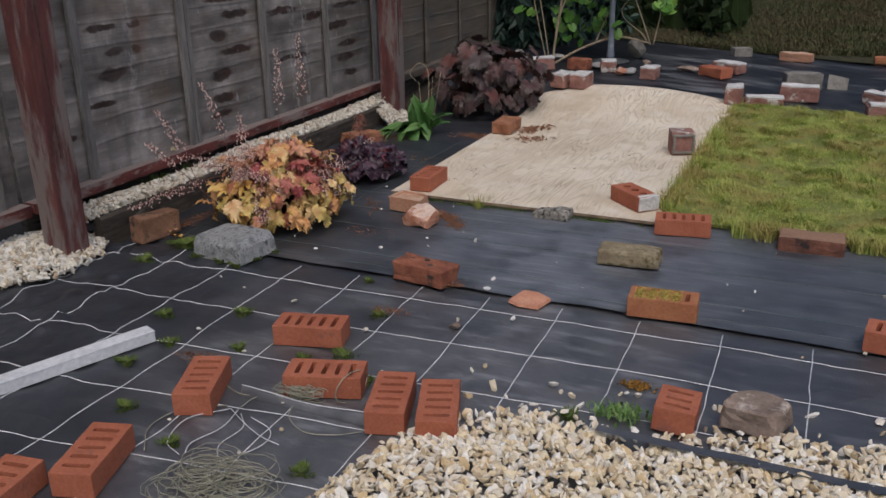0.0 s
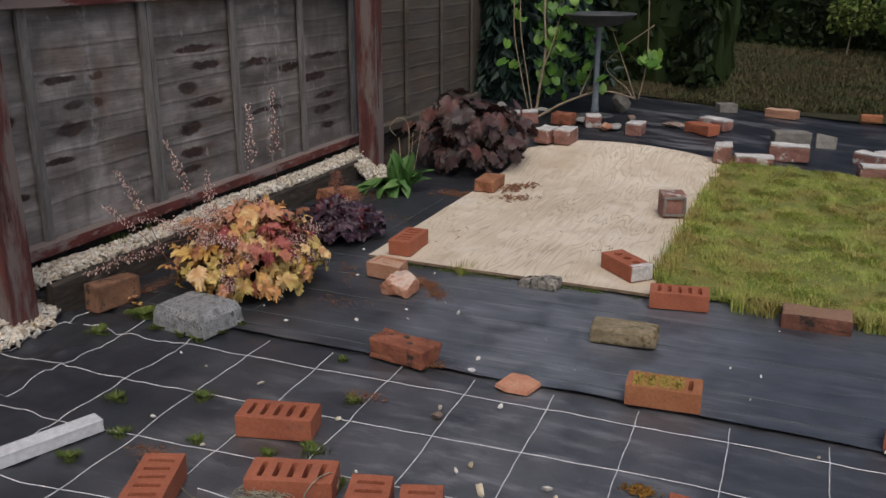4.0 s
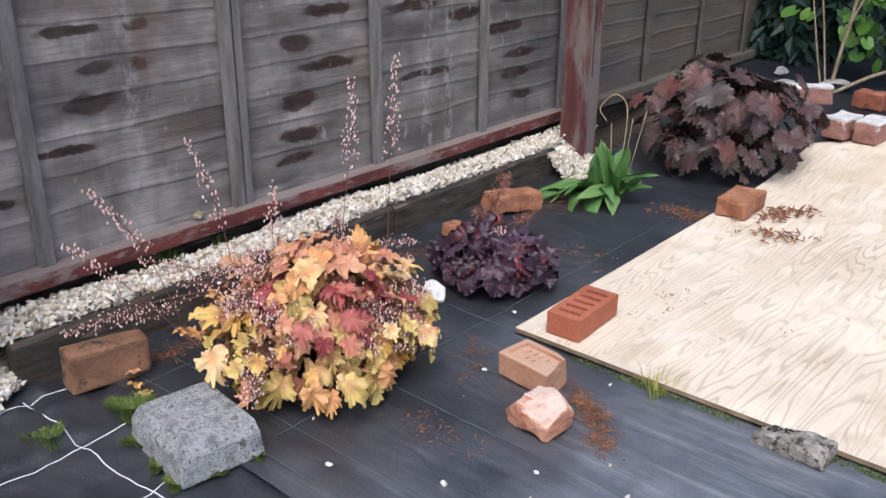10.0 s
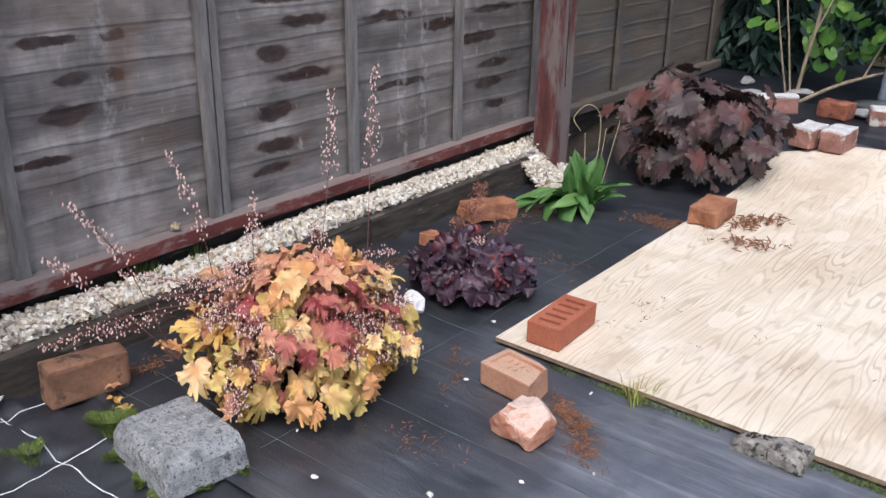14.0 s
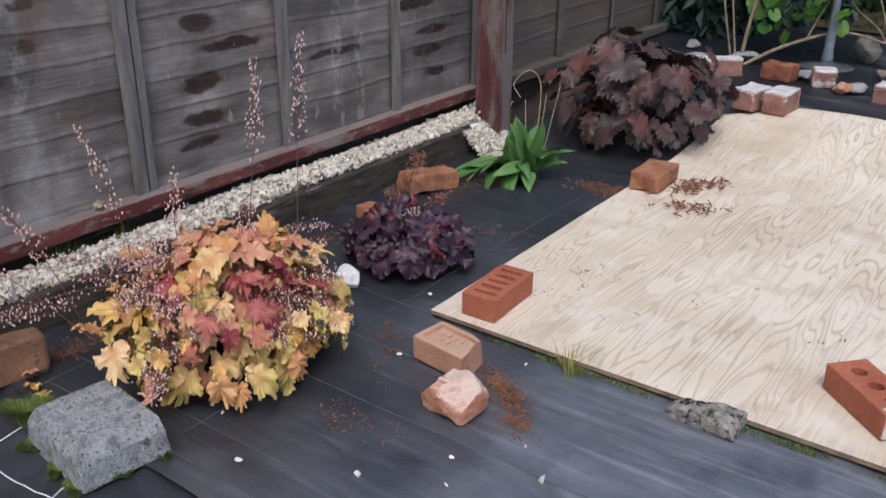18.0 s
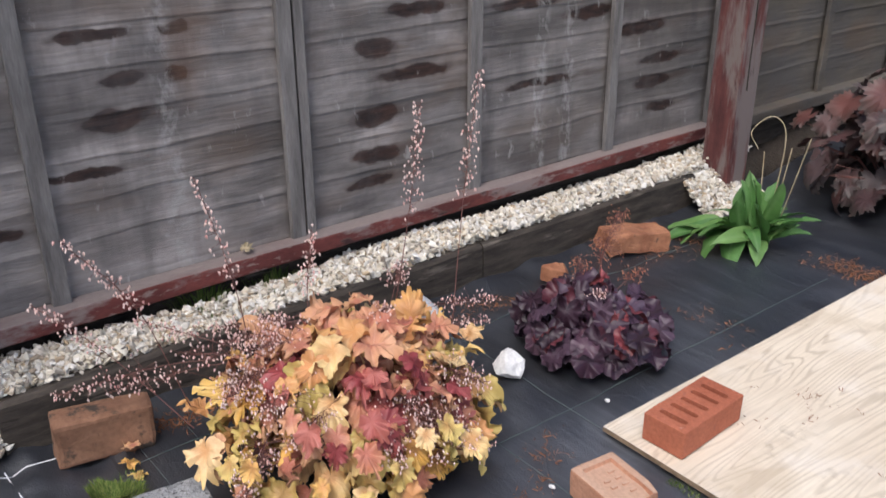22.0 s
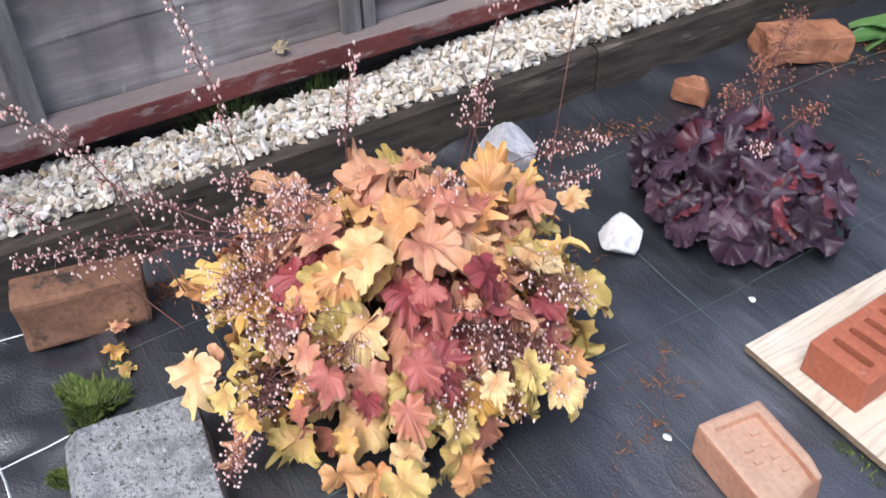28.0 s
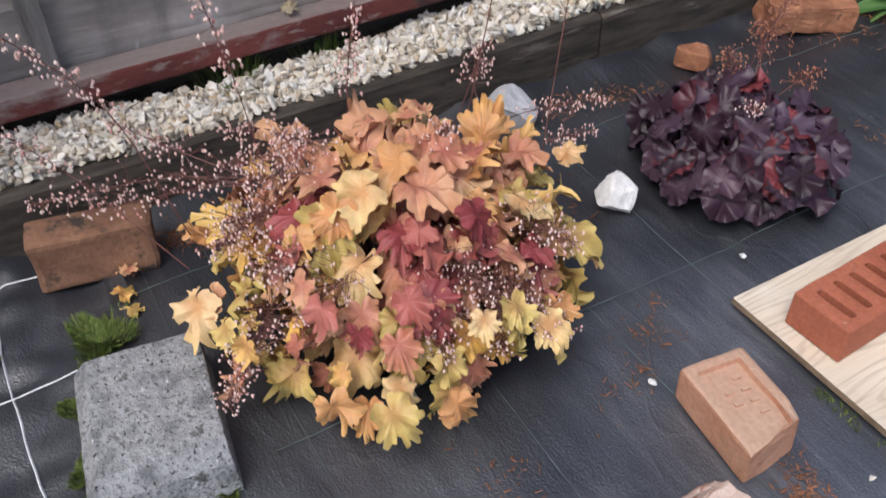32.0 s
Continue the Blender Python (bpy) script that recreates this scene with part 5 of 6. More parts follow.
tagged(ob, "small orange brick fragment by the timber edging", "brick piece")
ob = part("brown_stone", hewn(0.142, 0.118, 0.07, (((0.9, -0.5, 0.55), 0.078), ((-0.5, 0.6, 0.9), 0.058), ((0.6, 0.8, 0.3), 0.082), ((-0.9, -0.6, 0.1), 0.088)), 9.0, 0.007, 0.006), ROCK_BROWN, None, "")
ob.matrix_basis = pose(0.395, 2.40, 0.006, 0, 0, -15)
tagged(ob, "wedge-shaped brown stone by the gravel", "stone")
lump = part("concrete_lump", hewn(0.168, 0.074, 0.048, (((-1, -0.5, 0.5), 0.074), ((1, -0.4, 0.6), 0.072), ((0.1, -0.8, 0.8), 0.036), ((-0.3, 0.2, 1), 0.021)), 5.0, 0.005, 0.006), ROUGH_CONCRETE, None)
lump.matrix_basis = pose(-0.588, 3.768, 0.006, 0, 0, -3)
tagged(lump, "crumbled concrete lump at the plywood edge", "concrete lump")
grit = np.random.default_rng(90)
a, d = grit.uniform(0, 6.283, 420), np.sqrt(grit.uniform(0, 1, 420))
crumbs = np.stack([0.078 * d * np.cos(a), 0.034 * d * np.sin(a), 0.006 + 0.034 * np.sqrt(1 - 0.9 * d * d)], -1)
scatter_chips("aggregate", crumbs, ROUGH_CONCRETE, (0.0035, 0.0068), lump, "small stones set in the concrete", "", 91, 0.9)
# dark chips set on top give the shaded look of pits
scatter_chips("dark_grit", crumbs[::6] + [0.0, 0.0, 0.004], SOIL, (0.004, 0.008), lump, "dark chips for the shade in the pits", "", 92, 0.5)
stone("pebble", (0.035, 0.028, 0.022), 19, ROCK_BROWN, -0.53, 2.625, 0.006, 40, "small brown pebble on the grid")
shard = bmesh.new()
outline = ((-0.062, -0.040), (-0.02, -0.056), (0.046, -0.05), (0.068, 0.022), (0.02, 0.046), (-0.036, 0.042))
low = [shard.verts.new((x, y, 0)) for x, y in outline]
high = [shard.verts.new((x * 0.95, y * 0.93, 0.010 + 0.003 * k / 6)) for k, (x, y) in enumerate(outline)]
shard.faces.new(low[::-1]), shard.faces.new(high)
for k in range(6):
    shard.faces.new((low[k], low[(k + 1) % 6], high[(k + 1) % 6], high[k]))
bmesh.ops.recalc_face_normals(shard, faces=shard.faces)
ob = part("tile_shard", shard, TILE, None)
ob.matrix_basis = pose(-0.383, 2.907, 0.014, 5, 2, 0)
tagged(ob, "flat broken orange tile on the fabric overlap", "tile piece")

# bricks and stones on the far bank
FAR = "bricks and stones on the bank"
BANK = (
    (-0.41, 6.93, -40, BRICK_RED, (0.235, 0.11, 0.07), "bright orange-red brick on the dark bank"),
    (-0.35, 7.16, -32, BRICK_PINK, (0.23, 0.11, 0.07), "dark brick with pale mortar on top"),
    (-0.18, 6.17, 5, BRICK_PINK, (0.105, 0.12, 0.105), "upright brick end with pale mortar"),
    (0.0, 6.2, 8, BRICK_PINK, (0.23, 0.10, 0.05), "brick lying flat with pale mortar"),
    (0.19, 6.42, 3, BRICK_PINK, (0.235, 0.10, 0.095), "dark brick on edge with white mortar"),
    (0.175, 6.86, 20, BRICK_GREY, (0.24, 0.12, 0.11), "grey concrete brick on the bank"),
    (0.05, 8.03, -18, BRICK_TAN, (0.245, 0.10, 0.07), "tan brick by the far lawn"),
    (-0.37, 7.98, 30, BRICK_GREY, (0.15, 0.10, 0.07), "dark grey brick end"),
)
BANK_EDGE = (
    (0.70, 8.28, 0, BRICK_MOSSY, (0.16, 0.10, 0.065), "orange brick by the far lawn"),
    (0.67, 6.60, -30, BRICK_PINK, (0.2, 0.11, 0.07), "pinkish brick with mortar"),
    (0.78, 6.66, 40, BRICK_PINK, (0.2, 0.11, 0.075), "pinkish brick with mortar leaning on another"),
    (0.70, 6.26, 10, BRICK_PINK, (0.22, 0.11, 0.065), "pale mortared brick by the lawn"),
    (-0.80, 6.57, 85, BRICK_PINK, (0.13, 0.11, 0.075), "mortared half brick on the bank"),
    (-1.29, 6.13, 80, BRICK_PINK, (0.16, 0.105, 0.085), "brick with white mortar at the plywood end"),
    (-1.165, 6.15, 84, BRICK_PINK, (0.17, 0.11, 0.085), "pink brick with mortar at the plywood end"),
    (-1.32, 6.62, -10, BRICK_OLD, (0.15, 0.10, 0.08), "red brick end behind the others"),
    (-1.58, 6.5, 50, BRICK_PINK, (0.2, 0.1, 0.085), "mortared brick beside the purple plant"),
    (-1.11, 6.63, 20, BRICK_PINK, (0.11, 0.10, 0.075), "white mortared brick end below the pole"),
)
for k, (x, y, turn, mat, size, label) in enumerate(BANK + BANK_EDGE):
    ob = brick(box(*size, 0.009, (0, 0, 0), 0.007, 30.0 + 3 * k, 2), mat, x, y, turn, label, rise(x, y) + 0.016, group=FAR)
    if mat is BRICK_PINK:
        part("mortar", box(size[0] * 0.96, size[1] * 0.97, 0.014, 0.005, (0.004, 0, size[2] - 0.003), 0.008, 70.0 + k, 2), MORTAR, ob, "pale mortar crust")
for x, y, s, seed, mat, label in ((-1.22, 6.72, (0.16, 0.12, 0.04), 41, ROCK_SLAB, "flat grey stone"), (-0.96, 6.62, (0.13, 0.11, 0.045), 42, ROCK_SLAB, "flat grey stone"),
                                  (-0.92, 7.0, (0.07, 0.06, 0.05), 43, ROCK_BROWN, "small rounded stone"), (-1.06, 7.3, (0.15, 0.14, 0.15), 44, BRICK_GREY, "squat grey stone lump"),
                                  (-0.62, 7.0, (0.17, 0.09, 0.04), 45, ROCK_BROWN, "flat brown stone"), (-1.6, 6.95, (0.16, 0.1, 0.05), 46, ROCK_SLAB, "pale flat stone under the climber"),
                                  (-1.82, 6.8, (0.12, 0.08, 0.04), 47, ROCK_SLAB, "pale flat stone by the fence"), (-1.0, 6.55, (0.09, 0.08, 0.06), 48, ROCK_PINK, "pinkish stone"),
                                  (-1.95, 7.1, (0.1, 0.08, 0.05), 49, ROCK_SLAB, "pale stone by the fence")):
    stone("bank_stone", s, seed, mat, x, y, rise(x, y) + 0.018, seed * 20, label + " on the bank", group=FAR)
ob = brick(box(0.14, 0.14, 0.02, 0.004, (0, 0, 0), 0.002, 5.0, 2), BRICK_GREY, 0.39, 7.02, 20, "square grey slab piece leaning upright", rise(0.39, 7.02) + 0.09, 55, 40, group=FAR)
ob.matrix_basis = pose(0.39, 7.02, rise(0.39, 7.02) + 0.03, 62, 12, 20)

# ---- white plastic trunking and twine ----
trunk = thing("plastic_trunking", (-1.37, 2.2, 0.008), "length of white plastic trunking lying on the fabric", "plastic trunking", turn=-111)
bm = box(1.5, 0.052, 0.006, 0.002, (0.75, 0, 0))
part("base", bm, PLASTIC, trunk)
for s in (-1, 1):
    part("wall", box(1.5, 0.005, 0.028, 0.0015, (0.75, s * 0.0235, 0.004)), PLASTIC, trunk)
part("lid", box(1.502, 0.055, 0.005, 0.002, (0.75, 0, 0.0315)), PLASTIC, trunk, "snap-on white lid")

rng3 = random.Random(5)
pile = thing("twine_pile", (-0.75, 1.69, 0.006), "tangled heap of grey-green twine on the fabric", "twine")
bm = bmesh.new()
for k in range(95):
    near = k < 55
    cx, cy = (0.05 + rng3.gauss(0, 0.05), -0.045 + rng3.gauss(0, 0.028)) if near else (0.005 + rng3.gauss(0, 0.022), 0.375 + rng3.gauss(0, 0.015))
    r = rng3.uniform(0.03, 0.1) if near else rng3.uniform(0.012, 0.05)
    tilt, base, ph = rng3.uniform(-0.25, 0.25), rng3.uniform(0.004, 0.045), rng3.uniform(0, 6.28)
    pts = []
    for i in range(15):
        a = ph + i / 14 * 5.8
        rr = r * (1 + 0.18 * math.sin(2 * a + k))
        pts.append((cx + rr * math.cos(a), cy + rr * (0.8 if near else 0.5) * math.sin(a), max(0.003, base * (1.15 - r * 5) + tilt * rr * math.cos(a) * 0.5)))
    tube(pts, 0.0012, 0.0012, 4, bm)
tagged(part("twine_tangle", bm, TWINE, pile, "tangled heap of looped twine", True), kind="stuff")
for ctrl, mat in ((((-0.88, 1.95), (-0.95, 1.86), (-0.93, 1.76), (-0.86, 1.72)), CORD), (((-0.86, 1.96), (-0.84, 1.86), (-0.87, 1.78), (-0.85, 1.73)), CORD),
                  (((-0.84, 1.94), (-0.79, 1.88), (-0.80, 1.80), (-0.76, 1.74)), CORD), (((-0.88, 1.95), (-0.80, 1.90), (-0.73, 1.87), (-0.66, 1.85)), CORD),
                  (((-0.74, 2.04), (-0.71, 1.97), (-0.64, 1.93), (-0.56, 1.94), (-0.5, 1.99)), TWINE), (((-0.86, 1.96), (-0.85, 2.02), (-0.80, 2.07), (-0.74, 2.07)), TWINE),
                  (((-0.8, 2.07), (-0.88, 2.02), (-0.95, 2.04), (-1.0, 2.07)), TWINE), (((-0.9, 1.96), (-0.99, 1.9), (-1.02, 1.8), (-0.95, 1.7)), TWINE),
                  (((-0.78, 1.7), (-0.7, 1.82), (-0.72, 1.9), (-0.8, 1.93)), CORD)):
    ob = part("strand", tube(curve_points([(x, y, 0.009 + 0.004 * (k % 2)) for k, (x, y) in enumerate(ctrl)], 6), 0.0015, 0.0015, 4), mat, pile, "loose strand of cord", True)
    ob.matrix_parent_inverse = Matrix.Translation((0.75, -1.69, -0.006))
tie = [(-0.615 + 0.045 * math.cos(a) * 0.3, 2.13 + 0.062 * math.cos(a), 0.04 + 0.042 * math.sin(a)) for a in (k / 12 * 6.28 for k in range(13))]
ob = part("strand", tube(tie, 0.0018, 0.0018, 4), TWINE, pile, "strand wrapped round a brick", True)
ob.matrix_parent_inverse = Matrix.Translation((0.75, -1.69, -0.006))

# ---- moss, weeds and litter ----
def clump(x, y, r, n, mat, height, label, seed, z=0.01, name="moss_tuft", category="moss", lean=0.95, squash=0.8):
    g = np.random.default_rng(seed)
    a, d = g.uniform(0, 6.283, n), r * g.uniform(0, 1, n) ** 0.6
    d = d * (0.7 + 0.3 * np.sin(a * 3 + seed))
    spots = np.stack([x + d * np.cos(a), y + d * squash * np.sin(a), np.full(n, z)], -1)
    return blades(name, spots, mat, height, (0.0008, 0.0022), label, category, seed, lean)


for k, (x, y, r) in enumerate(((-1.22, 2.47, 0.045), (-0.76, 2.33, 0.05), (-0.80, 2.62, 0.035), (-1.45, 2.35, 0.045), (-1.08, 2.25, 0.03), (-1.3, 2.2, 0.04),
                               (-0.86, 2.27, 0.025), (-1.823, 2.91, 0.075), (-0.5, 2.12, 0.02), (-0.55, 1.78, 0.04), (-0.05, 2.26, 0.05), (-1.33, 2.05, 0.04),
                               (-0.62, 2.22, 0.03), (-1.15, 1.85, 0.04), (-0.97, 2.86, 0.02), (-1.85, 2.70, 0.06), (-0.92, 1.76, 0.035))):
    clump(x, y, r, int(90 + 3800 * r), MOSS, (0.005, 0.019), "small tuft of bright green moss on fabric", 100 + k, max(front_height(x, y), front_height(x + 0.03, y), front_height(x - 0.03, y)) + 0.001)
clump(-1.81, 2.885, 0.07, 1500, MOSS, (0.006, 0.02), "cushion of green moss beside the concrete block", 129, max(front_height(-1.81 + dx, 2.885 + dy) for dx in (-0.04, 0.0, 0.04) for dy in (-0.03, 0.0, 0.03)) + 0.003)
for k, (x, y, r) in enumerate(((-1.5, 2.80, 0.035), (-1.58, 2.81, 0.03), (-1.475, 2.88, 0.03), (-1.7, 2.83, 0.04), (-1.455, 2.97, 0.025))):
    clump(x, y, r, 700, MOSS, (0.004, 0.014), "moss grown round the concrete block", 130 + k, 0.012)
g = np.random.default_rng(61)
n = 3000
ex = g.uniform(-1.18, -0.2, n)
weight = np.clip(0.45 + 0.6 * np.sin(ex * 9.0 + 1.0) * np.cos(ex * 23.0), 0, 1)
keep = g.uniform(0, 1, n) < weight
blades("edge_moss", np.stack([ex, 3.795 - 0.02 * g.uniform(0, 1, n) ** 1.5, np.full(n, 0.014)], -1)[keep], MOSS, (0.003, 0.012), (0.0008, 0.0016),
       "moss along the near border of the plywood", "moss", 62, 0.9)
clump(-0.93, 3.785, 0.05, 60, GRASS, (0.03, 0.075), "thin grass tuft at the plywood border", 150, 0.012, "grass_tuft", "grass")
g = np.random.default_rng(151)
spots = np.stack([0.075 + 0.035 * g.normal(size=130), 2.315 + 0.022 * g.normal(size=130), np.full(130, 0.014)], -1)
blades("weed_tuft", spots, WEED, (0.012, 0.03), (0.003, 0.0065), "broad-leaved green weed in the gravel", "weed", 151, 1.1)
clump(-2.28, 3.3, 0.1, 300, MOSS, (0.012, 0.045), "grass growing under the fence", 152, 0.11, "grass_tuft", "grass")
clump(-2.29, 3.5, 0.09, 200, MOSS, (0.012, 0.035), "grass growing under the fence", 153, 0.11, "grass_tuft", "grass")


def litter(x, y, r, n, label, seed, z=0.016, size=(0.0013, 0.0034), turn=0.0, squash=0.5, mat=DEBRIS):
    g = np.random.default_rng(seed)
    u, v = r * g.normal(size=n) * 0.55, r * squash * g.normal(size=n) * 0.55
    c, s = math.cos(radians(turn)), math.sin(radians(turn))
    spots = np.stack([x + u * c - v * s, y + u * s + v * c, z + 0.004 * g.uniform(0, 1, n)], -1)
    return scatter_chips("plant_litter", np.repeat(spots, 3, 0) + g.normal(size=(3 * n, 3)) * [0.012, 0.012, 0.001], mat, size, None, label, "plant litter", seed, 0.35, (2.6, 0.45))


litter(-1.02, 3.61, 0.085, 170, "crumbled brown litter beside the terracotta brick", 201, turn=-32, squash=0.3)
litter(-0.93, 3.52, 0.065, 75, "crumbled brown litter on the fabric", 202, turn=-40, squash=0.4)
litter(-1.38, 3.62, 0.10, 34, "brown litter crumbs on the fabric", 203, turn=-60)
litter(-1.24, 3.30, 0.10, 26, "brown litter crumbs on the fabric", 204, turn=-10)
litter(-1.16, 5.17, 0.12, 62, "brown bark litter on the plywood", 205, z=0.044, size=(0.003, 0.0075), turn=60)
litter(-1.1, 4.95, 0.11, 30, "brown bark litter on the plywood", 206, z=0.044, size=(0.003, 0.007), turn=10)
litter(-1.45, 5.0, 0.12, 160, "brown litter under the green plant", 207)
litter(-0.78, 2.66, 0.05, 40, "brown litter crumbs on the fabric", 208, z=0.012)
litter(-0.68, 2.93, 0.05, 50, "brown litter crumbs by the worn brick", 209, z=0.018)
litter(-1.15, 2.15, 0.05, 40, "brown litter crumbs by a brick", 210, z=0.012)
g = np.random.default_rng(211)
spots = np.stack([0.08 + 0.02 * g.normal(size=150), 2.488 + 0.012 * g.normal(size=150), np.full(150, 0.009)], -1)
scatter_chips("lichen_crust", spots, LICHEN, (0.002, 0.007), None, "flat orange-brown crust of lichen on the fabric", "lichen", 212, 0.25)
litter(-1.98, 3.98, 0.14, 90, "dry stems and litter at the timber edging", 212, turn=80, squash=0.3)
litter(-2.0, 3.1, 0.16, 160, "dry litter at the timber edging", 213, turn=85, squash=0.25)
litter(-1.9, 4.75, 0.2, 60, "brown litter crumbs along the timber edging", 216, turn=85, squash=0.4)
litter(-1.75, 3.7, 0.12, 40, "brown litter crumbs behind the orange plant", 217)
litter(-1.5, 4.4, 0.15, 24, "brown litter crumbs on the fabric", 218)
litter(-0.62, 4.2, 0.55, 14, "brown specks blown over the plywood", 214, z=0.04, size=(0.0013, 0.003), squash=1.0)
litter(-1.15, 4.2, 0.16, 16, "brown specks beside the brick on the plywood", 215, z=0.04, size=(0.0013, 0.003), squash=1.0)
g = np.random.default_rng(77)
n = 12
scatter_chips("white_chip", np.stack([g.uniform(-2.0, 0.9, n), g.uniform(2.98, 3.75, n), np.full(n, 0.018)], -1), GRAVEL, (0.002, 0.0055), None,
              "tiny white chips scattered on the fabric", "pebbles", 78, 0.6)
for x, y, s in ((-1.31, 3.05, 0.014), (-0.96, 3.32, 0.01), (-1.31, 3.585, 0.012), (-1.45, 3.9, 0.011), (-0.545, 2.93, 0.02)):
    stone("white_pebble", (s * 1.3, s, s * 0.7), int(1000 * s), ROCK_WHITE, x, y, 0.015, 20, "small white pebble on black fabric", detail=2)


# ---- plants ----
def lobed_leaf(size, lobes, depth, seed, ruffle=0.1, teeth=0.05, cup=0.25, seg=60, point=0.0, slim=0.86, spread=2.25, long=0.0, knob=1.0):
    """A palmate leaf lying in x and y, its stalk at the origin's notch, its tip along +y. lobes: how many; depth: how far they are cut."""
    verts, faces = [(0, 0, 0)], []
    rows = (0.45, 0.78, 1.0)
    half = (lobes - 1) / 2
    pitch = spread / max(half, 0.5)
    g = random.Random(int(seed * 100))
    shift = [g.uniform(-0.12, 0.12) for _ in range(lobes)]
    reach = [(1.0 - 0.16 * abs(k - half) ** 1.1 / max(half, 1) * 1.6) * (1 + long * (1 - abs(k - half) / max(half, 1))) * g.uniform(0.88, 1.1) for k in range(lobes)]
    # rounded lobes are a cluster of small discs each: angle, distance, radius
    discs = []
    for k in range(lobes):
        at = (k - half) * pitch + shift[k]
        discs.append((at, reach[k] * (1.03 - 0.15 * knob), 0.15 * knob))
        discs.append((at, reach[k] * 0.6, 0.2))
        for s in (-1, 1):
            discs.append((at + s * g.uniform(0.24, 0.31), reach[k] * g.uniform(0.72, 0.82), 0.13 * knob))
            discs.append((at + s * g.uniform(0.36, 0.44), reach[k] * 0.55, 0.12 * knob))

    def outline(a):
        if not point:
            best = 1 - depth
            for at, d, r in discs:
                off = abs(math.sin(a - at)) * d
                if off < r and math.cos(a - at) > 0:
                    best = max(best, d * math.cos(a - at) + math.sqrt(r * r - off * off))
        else:
            best = 0.0
            for k in range(lobes):
                d = (a - (k - half) * pitch - shift[k]) / (pitch * 0.62)
                if abs(d) < 1.0:
                    best = max(best, reach[k] * (1 - depth + depth * (1 - abs(d)) ** 0.8))
            best = max(best, (1 - depth) * 0.9)
        if abs(a) > 2.6:
            best *= 1 - 0.75 * ((abs(a) - 2.6) / 0.55) ** 1.3
        return best

    for f in rows:
        for k in range(seg):
            a = math.pi * (2 * (k + 0.5) / seg - 1)
            edge = outline(a)
            r = (edge + (teeth * (math.sin(a * lobes * 3.0 + seed) - 0.5) if point and f == 1.0 else 0.0)) * f
            ux, uy = r * math.sin(a), r * math.cos(a)
            z = -cup * r * r * (0.3 + 0.35 * math.cos(a)) + 0.16 * abs(ux) * r
            z += ruffle * 0.75 * wob(ux * 1.5 + 3.0, uy * 1.5, seed) + ruffle * 0.9 * r * r * wob(ux * 3.4, uy * 3.4, seed + 5.0)
            verts.append((r * size * math.sin(a) * slim, r * size * math.cos(a), z * size))
    for k in range(seg - 1):
        faces.append((0, 1 + k + 1, 1 + k))
        for j in range(len(rows) - 1):
            p, q = 1 + j * seg, 1 + (j + 1) * seg
            faces.append((p + k, p + k + 1, q + k + 1, q + k))
    return verts, faces


def leaf_meshes(name, mats, count, size, **kw):
    """Meshes by material, several shapes each."""
    out = {}
    for m in mats:
        out[m.name] = []
        for k in range(count):
            v, f = lobed_leaf(size, seed=k * 1.7 + 0.3 + len(m.name), **kw)
            me = bpy.data.meshes.new(name)
            me.from_pydata(v, [], f)
            out[m.name].append(finish(me, m, True))
    return out


def mound(plant, meshes, pick, n, radii, sizes, seed, tilt=(20, 70), stalk=None, lift=0.0, jitter=0.25, first=0.0, lumps=0.0, seek=0.0, wander=60.0, droop=26.0):
    """Leaves over a dome, overlapping like tiles, tips outward and down; seek turns those on the shaded side up to the light."""
    rng = random.Random(seed)
    stalks = bmesh.new()
    for k in range(n):
        u = (k + 0.5) / n
        a = k * 2.39996 + rng.uniform(-0.3, 0.3)
        r = math.sqrt(first + (1 - first) * u)
        h = math.sqrt(max(0.0, 1 - r * r * 0.97))
        bump = (1 + rng.uniform(-jitter, jitter) * 0.6) * (1 + lumps * wob(math.cos(a) * 1.4, math.sin(a) * 1.4, seed, 1.6))
        x, y = radii[0] * r * math.cos(a) * bump, radii[1] * r * math.sin(a) * bump
        z = lift + radii[2] * h * (1 + rng.uniform(-jitter, jitter) * 0.7 + lumps * 1.6 * wob(x * 1.0, y, seed + 4.0, 5.0)) + 0.02
        slope = tilt[0] + (tilt[1] - tilt[0]) * r + rng.uniform(-30, droop)
        slope -= seek * max(0.0, 0.3 + math.cos(a - 2.1)) * r
        head = math.degrees(a) - 90 + rng.uniform(-wander, wander)
        s = rng.uniform(*sizes) * (1.08 - 0.25 * r)
        m = Matrix.Translation((x, y, z)) @ pose(0, 0, 0, 0, 0, head) @ pose(0, 0, 0, -slope, rng.uniform(-22, 22), 0) @ Matrix.Diagonal((s, s, s, 1)) @ Matrix.Translation((0, -0.45 * 0.06, 0))
        kind = pick(rng, x / radii[0], y / radii[1], r)
        shared("leaf", rng.choice(meshes[kind.name]), plant, m)
        if stalk:
            foot = (x * 0.15, y * 0.15, 0.0)
            tube([foot, (x * 0.55, y * 0.55, z * 0.75), (x * 0.93, y * 0.93, z - 0.005)], 0.0022, 0.0014, 4, stalks)
    if stalk:
        ob = part("leaf_stalk", stalks, stalk, plant, "thin reddish leaf stalks", True)
        tagged(ob, kind="stuff")
    else:
        stalks.free()


